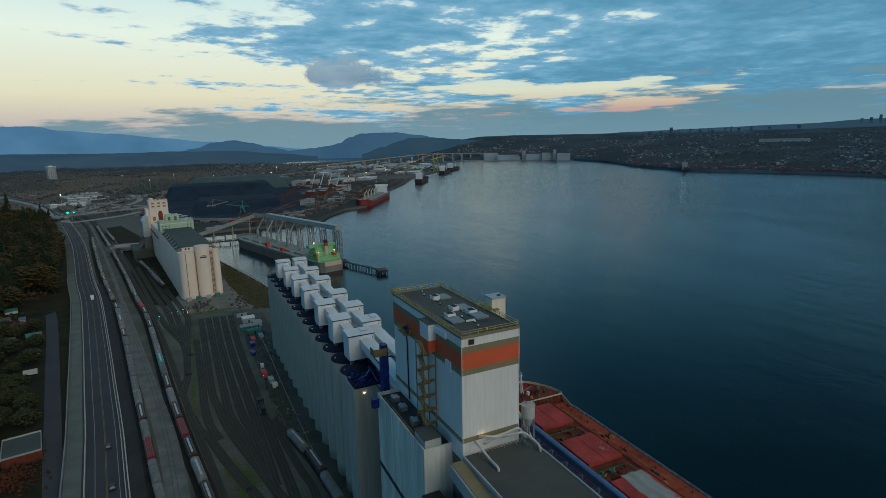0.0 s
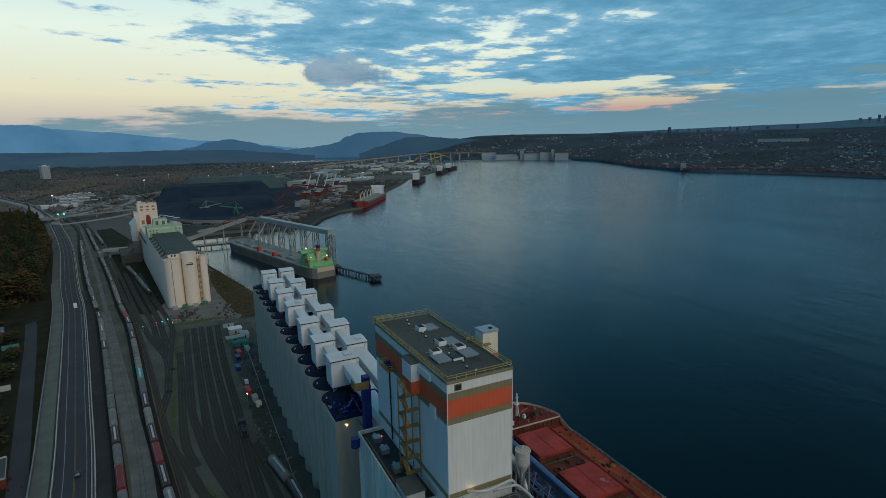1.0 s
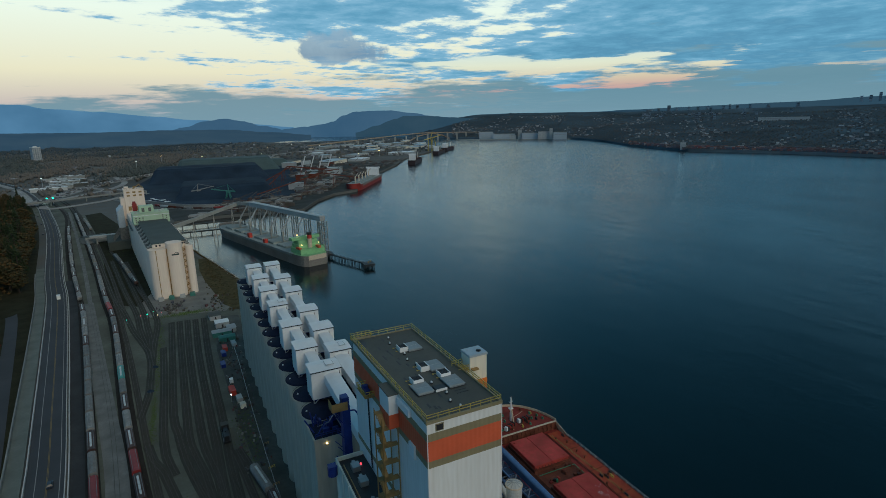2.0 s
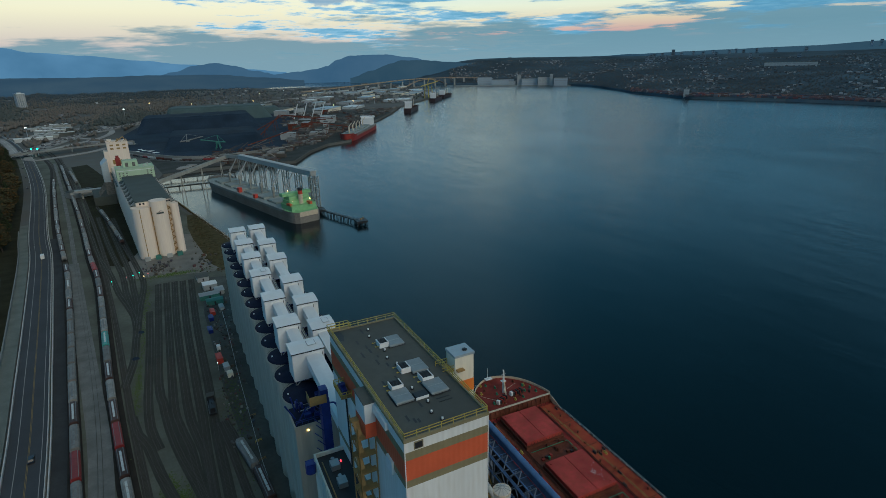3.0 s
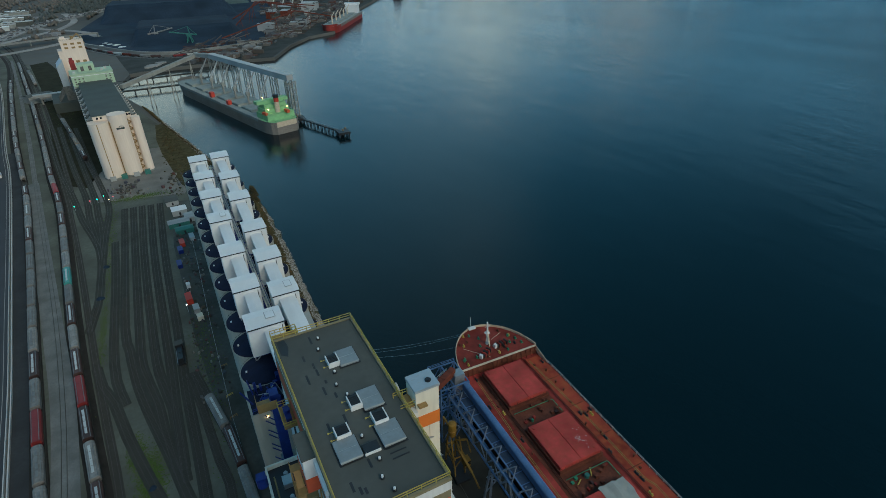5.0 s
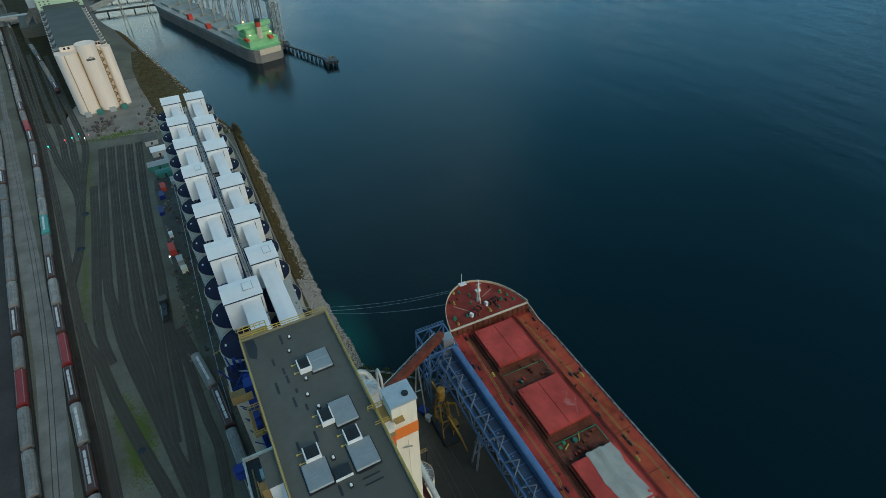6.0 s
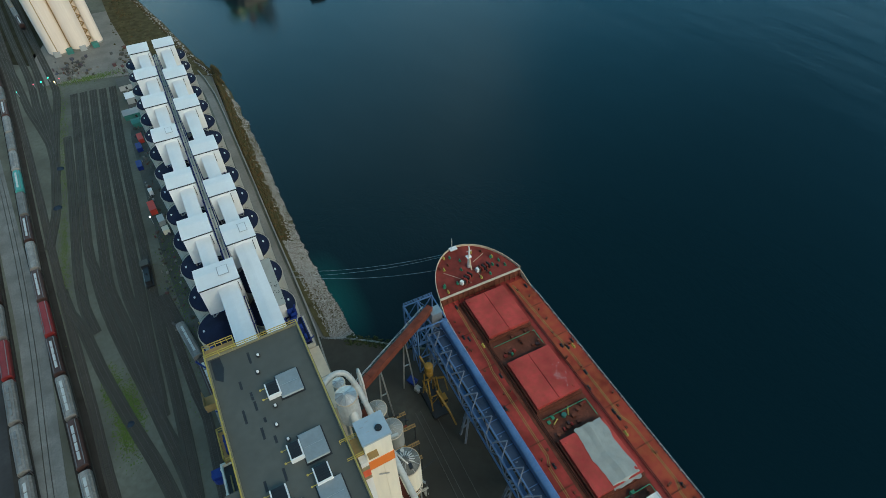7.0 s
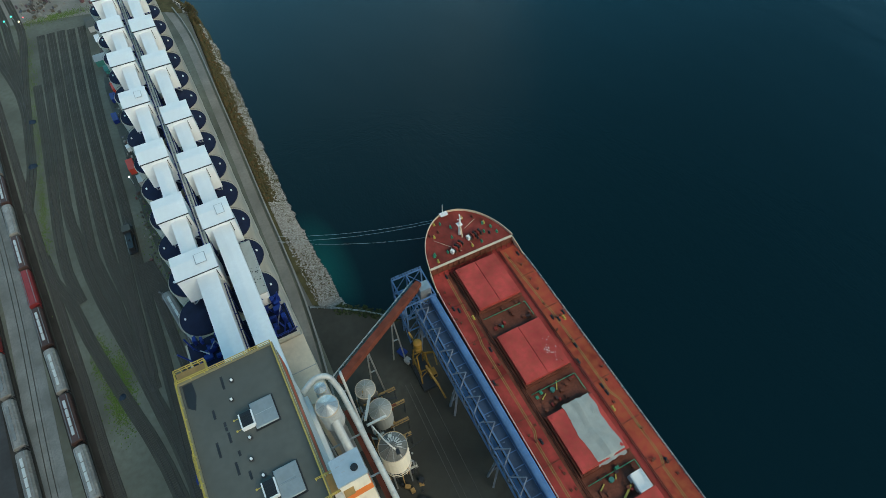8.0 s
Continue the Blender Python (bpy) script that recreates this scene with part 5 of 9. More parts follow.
def gallery_house(w, d, run, cx, cw, drop, hatch):
    """Head house over two silos with the conveyor gallery that leaves its near wall."""
    h = thing("gallery_house", "white sheet-metal head house on top of the silos", "gallery", 0, 0, 0, 0, "silo head houses")
    zb, zt = 46.4, 55.4
    walls = Shape().hull8([(0, -d, zb), (w, -d, zb), (w, 0, zb), (0, 0, zb), (0, -d, zt - 0.3), (w, -d, zt - 0.3), (w, 0, zt + 0.2), (0, 0, zt + 0.2)])
    part("wall", walls, PANEL, h)
    r = Shape().hull8([(-0.18, -d - 0.22, zt - 0.3), (w + 0.18, -d - 0.22, zt - 0.3), (w + 0.18, -d * 0.42, zt + 0.22), (-0.18, -d * 0.42, zt + 0.22), (-0.18, -d - 0.22, zt - 0.12), (w + 0.18, -d - 0.22, zt - 0.12), (w + 0.18, -d * 0.42, zt + 0.42), (-0.18, -d * 0.42, zt + 0.42)])
    r.hull8([(-0.18, -d * 0.42, zt + 0.22), (w + 0.18, -d * 0.42, zt + 0.22), (w + 0.18, 0.2, zt), (-0.18, 0.2, zt), (-0.18, -d * 0.42, zt + 0.42), (w + 0.18, -d * 0.42, zt + 0.42), (w + 0.18, 0.2, zt + 0.2), (-0.18, 0.2, zt + 0.2)])
    part("roof", r, PANEL, h, "white sheet roof")
    part("roof_edge", Shape().box(-0.2, w + 0.2, -d - 0.28, -d - 0.2, zt - 0.42, zt - 0.1), DARK, h, "dark eaves line")
    part("floor_frame", Shape().box(0.2, w - 0.2, -d + 0.2, -0.2, zb - 0.35, zb), BLUE, h)
    leg = Shape()
    for x in (0.4, w - 0.4):
        for y in (-d + 0.3, -0.4):
            leg.beam((x, y, 44.7), (x, y, zb), 0.3)
    leg.beam((0.4, -d + 0.3, 44.8), (1.8, -d + 0.3, zb - 0.2), 0.22)
    leg.beam((w - 0.4, -d + 0.3, 44.8), (w - 1.8, -d + 0.3, zb - 0.2), 0.22)
    parts_of("support_strut", leg, STEEL, h, "white steel support legs")
    z1, z0 = zt - 1.6, zt - 1.6 - drop
    g = part("conveyor_gallery", Shape().hull8([(cx, -d - run, z0 - 3.2), (cx + cw, -d - run, z0 - 3.2), (cx + cw, -d, z1 - 3.2), (cx, -d, z1 - 3.2), (cx, -d - run, z0), (cx + cw, -d - run, z0), (cx + cw, -d, z1), (cx, -d, z1)]), PANEL, h, "enclosed white conveyor gallery")
    part("gallery_ridge", Shape().hull8([(cx - 0.1, -d - run, z0), (cx + cw + 0.1, -d - run, z0), (cx + cw + 0.1, -d, z1), (cx - 0.1, -d, z1), (cx + cw * 0.45, -d - run, z0 + 0.28), (cx + cw * 0.55, -d - run, z0 + 0.28), (cx + cw * 0.55, -d, z1 + 0.28), (cx + cw * 0.45, -d, z1 + 0.28)]), PANEL, g)
    part("wall_post", Shape().box(cx + cw + 0.25, cx + cw + 0.4, -d - 0.12, -d, zt - 4.5, zt - 1.2), DARK, h)
    if hatch:
        part("roof_frame", Shape().box(w * 0.55, w * 0.83, -d * 0.7, -d * 0.25, zt + 0.43, zt + 0.50), STEEL, h)
        part("roof_lid", Shape().box(w * 0.57, w * 0.81, -d * 0.68, -d * 0.27, zt + 0.50, zt + 0.54), PANEL, h)
    return h


L_Y = [9.7, 29.6, 52.2, 78.2, 101.0, 122.4, 144.8]
R_Y = [22.5, 43.6, 65.5, 94.0, 117.6, 145.2]
gallery_house(9.2, 6.8, 36.0, 4.0, 4.3, 2.2, True).matrix_basis = BASE @ pose(-7.6, L_Y[0], 0)
for k in range(1, 7):
    h = gallery_house(7.2, 7.4, L_Y[k] - 7.4 - L_Y[k - 1] + 0.2, 2.7, 3.5, 0.9, k == 3)
    h.matrix_basis = BASE @ pose(-7.9, L_Y[k], 0)
gallery_house(7.2, 7.4, 48.4, 1.6, 4.2, 2.2, True).matrix_basis = BASE @ pose(1.5, R_Y[0], 0)
for k in range(1, 6):
    h = gallery_house(7.2, 7.4, R_Y[k] - 7.4 - R_Y[k - 1] + 0.2, 1.7, 3.5, 0.9, False)
    h.matrix_basis = BASE @ pose(1.5, R_Y[k], 0)

sh = thing("transfer_house", "pale grey flat-roofed transfer house on the silos", "gallery")
part("wall", Shape().box(57.0, 60.7, 167.2, 183.4, 44.6, 49.6), PANEL, sh)
part("roof", Shape().box(56.8, 60.9, 167.0, 183.6, 49.6, 49.85), TARP, sh, "worn pale grey roof sheet")
rng = random.Random(2)
for k in range(16):
    x, y = rng.uniform(57.6, 60.4), rng.uniform(167.6, 175)
    part("roof_patch", Shape().box(x, x + rng.uniform(0.15, 0.5), y, y + rng.uniform(0.1, 0.3), 49.85, 49.87), DARK, sh)

# pipe corridor between the two rows
cor = thing("pipe_corridor", "dark blue steel walkway and pipes between silo rows", "walkway")
cor.matrix_basis = BASE
part("walkway", Shape().box(-0.6, 1.3, -36, 146, 46.0, 46.3), SILO_ROOF, cor)
for x, z, r, m in ((-0.45, 48.2, 0.32, BLUE), (0.3, 48.8, 0.28, STEEL), (0.95, 48.0, 0.3, BLUE)):
    part("pipe", Shape().pipe([(x, -37, z), (x, 145, z)], r), m, cor)
for x, z, r in ((-0.1, 49.75, 0.2), (0.62, 49.8, 0.22), (1.2, 49.5, 0.12)):
    part("top_pipe", Shape().pipe([(x, -33, z), (x, 145, z)], r), DUCT, cor, "pale grey overhead pipe")
s = Shape()
for k in range(40):
    y = -35 + k * 4.6
    s.beam((-0.7, y, 44.5), (-0.7, y, 49.6), 0.2)
    s.beam((1.35, y, 44.5), (1.35, y, 49.6), 0.2)
    s.beam((-0.7, y, 49.6), (1.35, y, 49.6), 0.2)
    s.beam((-0.7, y, 46.5), (-0.7, y + 4.6, 49.4), 0.14)
part("frame", s, BLUE, cor)

# concrete block and blue machinery between silos and elevator
blk = thing("silo_end_block", "square concrete block closing the silo row", "building")
blk.matrix_basis = BASE
part("wall", Shape().box(-11.9, 11.9, -15.2, -6.4, 0, 43.4).box(-5.6, 5.6, -6.4, 2, 0, 43.0), SILO_WALL, blk)
part("parapet", Shape().box(-12.05, 12.05, -15.35, -6.3, 43.4, 44.4), SILO_WALL, blk)
part("deck", Shape().box(-11.6, 11.6, -15.0, -6.5, 44.4, 44.55), SILO_ROOF, blk, "dark equipment deck")
part("floodlight", Shape().box(-8.8, -8.4, -15.6, -15.36, 42.7, 42.95), LAMP_WARM, blk, "small lit floodlight")
side_block = thing("beige_block", "beige concrete roof block next to the silos", "building")
side_block.matrix_basis = BASE
part("wall", Shape().box(6.5, 12.4, -32.5, -15.6, 0, 42.5), BEIGE, side_block)
part("roof", Shape().box(6.4, 12.5, -32.6, -15.5, 42.5, 43.0), BEIGE, side_block)
part("roof_joint", Shape().box(6.4, 12.5, -24.2, -24.0, 43.0, 43.06), CONCRETE, side_block)
mach = thing("transfer_machinery", "royal blue transfer machinery on the end block", "machine")
mach.matrix_basis = BASE
s = Shape()
rng = random.Random(21)
for k in range(26):
    x, y, z = rng.uniform(-11, -1), rng.uniform(-14.5, -7), rng.uniform(44.8, 47)
    if k % 2:
        s.box(x, x + rng.uniform(.5, 1.8), y, y + rng.uniform(.5, 1.6), 44.55, z + 0.6)
    else:
        s.beam((x, y, 44.6), (x + rng.uniform(-2.5, 2.5), y + rng.uniform(-2.5, 2.5), z + 2.2), 0.28)
parts_of("hopper", s, BLUE, mach)
s = Shape()
for k in range(22):
    x, y, z = rng.uniform(6.2, 11.4), rng.uniform(-14.6, -3.5), rng.uniform(45, 47)
    if k % 2:
        s.box(x, x + rng.uniform(.5, 1.8), y, y + rng.uniform(.5, 1.6), 44.55, z + 0.4)
    else:
        s.beam((x, y, 44.6), (x + rng.uniform(-2, 2), y + rng.uniform(-2, 2), z + 2.0), 0.26)
parts_of("drive_unit", s, BLUE, mach)
part("ladder_frames", railing(Shape(), [(-11.4, -14.8, 44.6), (-2, -14.8, 44.6), (6.4, -14.8, 44.6), (11.4, -14.8, 44.6), (11.4, -7, 44.6)], 1.2, 1.5, 0.12), BLUE, mach)
part("chute_frames", Shape().beam((-8, -11, 44.6), (-5, -11, 48.5), 0.2).beam((-5, -11, 48.5), (-3.4, -13.6, 44.6), 0.2).beam((-9.5, -9, 44.6), (-7, -13, 47.5), 0.2).beam((8, -12, 44.6), (10.5, -9, 47.8), 0.2), STEEL, mach)
part("red_motor", Shape().box(-1.8, -0.6, -10.5, -9.4, 44.55, 45.9), RED_BOX, mach, "red motor housing")
leg = thing("bucket_leg", "dark blue bucket elevator leg with ochre platform", "machine", 44.4, 139.2, 0, 1.0)
part("casing", Shape().box(0, 1.9, 0, 2.6, 44.5, 62.0).box(0.2, 1.7, 2.6, 3.4, 44.5, 57), BLUE, leg)
part("platform", Shape().box(-2.6, 1.2, -0.6, 2.6, 61.4, 61.6).box(-2.6, -2.5, -0.6, 2.6, 61.6, 63.6).box(-2.6, 1.2, -0.7, -0.6, 61.6, 63.6), OCHRE, leg, "ochre steel platform")
parts_of("rail_bar", railing(Shape(), [(-2.6, -0.6, 61.6), (1.2, -0.6, 61.6), (1.2, 2.6, 61.6)], 1.2, 1.0), BLUE, leg)
part("head", Shape().box(0.1, 1.8, 0.2, 2.4, 62, 64.2), BLUE, leg)
part("duct", Shape().pipe([(1.6, 0.5, 60.5), (2.9, -0.6, 61), (3.2, -2.6, 60.5), (3.2, -3.0, 45)], 0.2), BLUE, leg)
s = Shape()
for z in (46, 50, 54, 58):
    s.beam((0, 0, z), (-1.6, 0, z + 2), 0.16).beam((0, 2.6, z), (-1.6, 2.6, z + 2), 0.16)
part("brace", s, BLUE, leg)
part("base", Shape().box(-0.4, 2.6, -6.0, 3.4, 0, 44.5), CONCRETE, leg)

# ---- dust collectors and ducts on the water side ----


def cyclone(x, y, z0, z1, r, label, m=DUCT, cap=CONE):
    c = thing("dust_bin", label, "tank", x, y, 0, 0)
    part("shell", Shape().tube([((0, 0, z0), r * 0.35), ((0, 0, z0 + r * 1.4), r), ((0, 0, z1), r)], 24), m, c)
    part("cone_top", Shape().tube([((0, 0, z1), r * 1.03), ((0, 0, z1 + r * 0.42), r * 0.15)], 24), cap, c)
    part("rim", Shape().tube([((0, 0, z1 - 0.25), r + 0.12), ((0, 0, z1 + 0.05), r + 0.12)], 24), BULWARK, c)
    leg_s = Shape()
    for k in range(4):
        a = math.pi / 4 + k * math.pi / 2
        leg_s.beam((r * 0.9 * math.cos(a), r * 0.9 * math.sin(a), 0), (r * 0.9 * math.cos(a), r * 0.9 * math.sin(a), z0 + r * 1.5), 0.35)
    parts_of("support_leg", leg_s, STEEL, c)
    s = Shape()
    for k in range(10):
        a = 2 * math.pi * k / 10
        s.beam((0.2 * r * math.cos(a), 0.2 * r * math.sin(a), z1 + r * 0.42), (r * math.cos(a), r * math.sin(a), z1 + 0.06), 0.09)
    parts_of("cone_rib", s, STEEL, c)
    return c


cyclone(64.75, 128.6, 54.5, 64.8, 1.97, "round dust collector with dull aluminium cone top")
cyclone(64.6, 133.8, 52.0, 61.4, 1.15, "slim dust collector with a caged aluminium top")
cyclone(68.9, 102.2, 52.4, 57.8, 1.6, "white round dust collector beside the low roof", DUCT, DUCT)
b1 = cyclone(73.4, 128.6, 12.0, 27.6, 3.4, "corrugated round grain bin with a grimy grey top", CREAM, GRIMY)
for k in range(9):
    part("hoop", Shape().tube([((0, 0, 14.0 + k * 1.5), 3.41), ((0, 0, 14.2 + k * 1.5), 3.5), ((0, 0, 14.4 + k * 1.5), 3.41)], 24, False), CREAM, b1)
part("rim_rail", Shape().tube([((0, 0, 27.9), 3.45), ((0, 0, 28.1), 3.5)], 24, False), OCHRE, b1, "rusty rim rail")
for k in range(9):
    a_ = -0.6 + 0.33 * k
    part("top_fitting", Shape().beam((1.0 * math.cos(a_), 1.0 * math.sin(a_), 28.8), (2.2 * math.cos(a_), 2.2 * math.sin(a_), 28.35), 0.22, 0.2), DUCT, b1)
part("top_hatch", Shape().cyl(0.3, 2.4, 28.1, 28.7, 0.42, 12), DUCT, b1)
part("top_motor", Shape().box(0.2, 1.0, -2.4, -1.2, 28.0, 28.8), DARK, b1)
part("feed_pipe", Shape().pipe([(0.6, -1.8, 28.4), (-1.2, 1.6, 29.6), (-2.6, 5.6, 31.0), (-2.6, 6.0, 24.0)], 0.2, 8), DUCT, b1, "grey feed pipe")
cyclone(73.1, 147.6, 8.0, 20.4, 2.6, "squat grey dust bin beside the elevator", GRIMY, CONCRETE)
cyclone(74.5, 141.2, 8.0, 19.8, 2.9, "squat grey dust bin beside the elevator", CONCRETE, CONCRETE)
d = thing("main_duct", "large grey-white dust duct bending down the wall", "duct", 0, 0, 0, 0)
DUCT_LINE = [(61.4, 134.2, 61.5), (64.2, 136.3, 61.0), (66.6, 136.4, 59.8), (67.7, 133.4, 58.4), (68.1, 129.4, 56.8), (69.3, 116, 54.4), (70.0, 106.5, 52.0), (70.6, 100, 44), (70.6, 98, 0)]
part("pipe", Shape().pipe(DUCT_LINE, 0.56, 14), DUCT, d)
for k in range(2, 6):
    p0, p1 = Vector(DUCT_LINE[k]), Vector(DUCT_LINE[k + 1])
    for t in (0.3, 0.75):
        c = p0.lerp(p1, t)
        part("flange", Shape().tube([(c - (p1 - p0).normalized() * 0.08, 0.66, p1 - p0), (c + (p1 - p0).normalized() * 0.08, 0.66, p1 - p0)], 14), CONE, d)
part("bracket", Shape().beam((62.0, 125, 54.6), (68.6, 125, 55.0), 0.3).beam((62.4, 117.5, 53.6), (69.2, 117.5, 53.7), 0.3), STEEL, d)
part("strut", Shape().beam((68.4, 127, 0), (68.4, 127, 55.6), 0.35), STEEL, d)
d2 = thing("down_duct", "grey-white duct dropping from the collector", "duct", 0, 0, 0, 0)
part("pipe", Shape().pipe([(64.85, 127.6, 61.5), (65.0, 126.2, 60.4), (65.9, 117.5, 54.5), (66.1, 115.2, 50), (66.1, 115.0, 0)], 0.78, 14), DUCT, d2)
part("collar", Shape().cyl(66.1, 115.0, 0, 1.0, 1.1, 12), STEEL, d2)
d3 = thing("vent_pipe", "bent grey vent pipe beside the large duct", "duct", 0, 0, 0, 0)
part("pipe", Shape().pipe([(68.9, 133.5, 0), (68.9, 133.5, 59.5), (68.9, 135.4, 60.6), (68.9, 136.6, 58.5), (68.9, 136.8, 30)], 0.26, 8), DUCT, d3)
part("clamp", Shape().beam((67.8, 133.4, 56.5), (68.9, 133.4, 56.5), 0.2), STEEL, d3)
wall_duct = thing("wall_duct", "white flat duct along the elevator wall", "duct", 0, 0, 0, 0)
part("casing", Shape().hull8([(61.85, 117, 55), (62.6, 117, 55), (62.0, 134, 58), (61.25, 134, 58), (61.85, 117, 57.2), (62.6, 117, 57.2), (62.0, 134, 60.2), (61.25, 134, 60.2)]), PANEL, wall_duct)
part("bracket", Shape().beam((61.9, 119, 54.8), (61.9, 119, 0), 0.3).beam((61.4, 131, 57.2), (61.4, 131, 0), 0.3), STEEL, wall_duct)

# pipe racks and ladders round the dust bins
rack = thing("pipe_rack", "tangle of rusty pipe racks between the dust bins", "frame", 0, 0, 0, 0)
rng = random.Random(15)
for k in range(34):
    x, y = rng.uniform(68.5, 77.5), rng.uniform(126, 150)
    z = rng.uniform(4, 20)
    part("post", Shape().beam((x, y, 0), (x, y, z + 2), 0.25), OCHRE if k % 3 else DARK, rack)
    part("arm", Shape().beam((x, y, z), (x + rng.uniform(-3, 5), y + rng.uniform(-3, 3), z + rng.uniform(-1, 3)), rng.uniform(0.2, 0.45)), rng.choice((OCHRE, STEEL, RUST, DARK, DUCT)), rack)
for y, x1 in ((139, 81.0), (144, 82.0), (148.5, 81.0), (135, 80.0)):
    part("walkway", Shape().box(75.5, x1, y, y + 1.0, 9.0, 9.2), OCHRE, rack)
    part("walkway_post", Shape().beam((x1 - 0.3, y + 0.5, 0), (x1 - 0.3, y + 0.5, 9), 0.25), DARK, rack)
    part("walkway_rail", railing(Shape(), [(75.5, y, 9.2), (x1, y, 9.2)], 1.1, 1.3, 0.08), DARK, rack)
part("duct_arm", Shape().beam((70.0, 137.5, 27), (73.5, 144.5, 23), 0.6).beam((70.0, 136.5, 26), (75.0, 137.5, 23.4), 0.55), DUCT, rack, "pale grey duct arm")
lad = thing("duct_walkway", "rusty ladder walkway along the large duct", "walkway", 0, 0, 0, 0)
part("deck", Shape().beam((67.2, 131, 53.4), (68.9, 108, 50.6), 0.9, 0.12), RUST, lad)
part("rail", railing(Shape(), [(66.8, 131, 53.5), (68.4, 108, 50.7)], 1.1, 1.4, 0.09), RUST, lad)
part("rail", railing(Shape(), [(67.6, 131, 53.5), (69.2, 108, 50.7)], 1.1, 1.4, 0.09), RUST, lad)
part("support", Shape().beam((67.4, 128, 0), (67.4, 128, 53), 0.3), STEEL, lad)
scrap = thing("apron_scrap", "heap of dark machinery parts below the bins", "scrap", 0, 0, 0, 0)
for k in range(46):
    x, y = rng.uniform(69, 78.5), rng.uniform(112, 127) if k % 2 else rng.uniform(128, 152)
    a_ = rng.uniform(0.2, 0.9)
    part("piece", Shape().box(-a_, a_, -a_ * rng.uniform(.3, 1.5), a_, 0.12, rng.uniform(0.4, 2.2), pose(x, y, 0, 0, 0, rng.uniform(0, 180))), rng.choice((DARK, DARK, RUST, OCHRE, SHED, CONCRETE, DARK)), scrap)

# ---- bulk carrier at the quay ----
SHIP_X, DECK_Z, FORE_Z = 122.5, 8.4, 11.6


def half_beam(y, bow=198.0, start=160.0, b=16.4):
    if y <= start:
        return b
    u = min(1.0, (y - start) / (bow - start))
    return b * max(0.0, 1 - u ** 3.2) ** 0.55


def hull_shape(stern, bow, top_of, bottom, steps, b=16.4, taper=38.0, tuck=0.0):
    """A ship's hull; tuck rounds the stern over so many metres."""
    s = Shape()
    ys = [stern + (bow - stern) * i / steps for i in range(steps)] + [bow - 1.0, bow - 0.25, bow]
    ys = sorted(set(ys))
    for y in ys:
        w = half_beam(y, bow, bow - taper, b)
        if tuck and y < stern + tuck:
            w *= 0.62 + 0.38 * math.sqrt(max(0.0, 1 - (1 - (y - stern) / tuck) ** 2))
        w = max(w, 0.05)
        low_w = max(0.05, w * (0.96 if y < bow - taper else 0.96 - 0.35 * (y - bow + taper) / taper))
        s.v += [(-low_w, y - (2.5 if y > bow - 12 else 0), bottom), (low_w, y - (2.5 if y > bow - 12 else 0), bottom), (w, y, top_of(y)), (-w, y, top_of(y))]
    n = len(ys)
    for i in range(n - 1):
        a, c = i * 4, i * 4 + 4
        s.f += [(a + 1, c + 1, c + 2, a + 2), (c, a, a + 3, c + 3), (a, c, c + 1, a + 1)]
    s.f += [(0, 1, 2, 3), (4 * n - 4, 4 * n - 1, 4 * n - 2, 4 * n - 3)]
    return s


def deck_shape(y0, y1, z, inset, n=24, b=16.4, bow=198.0, taper=38.0):
    left, right = [], []
    for i in range(n + 1):
        y = y0 + (y1 - y0) * i / n
        w = max(0.02, half_beam(y, bow, bow - taper, b) - inset)
        left.append((-w, y))
        right.append((w, y))
    return Shape().strip(left, right, z, 0.3)


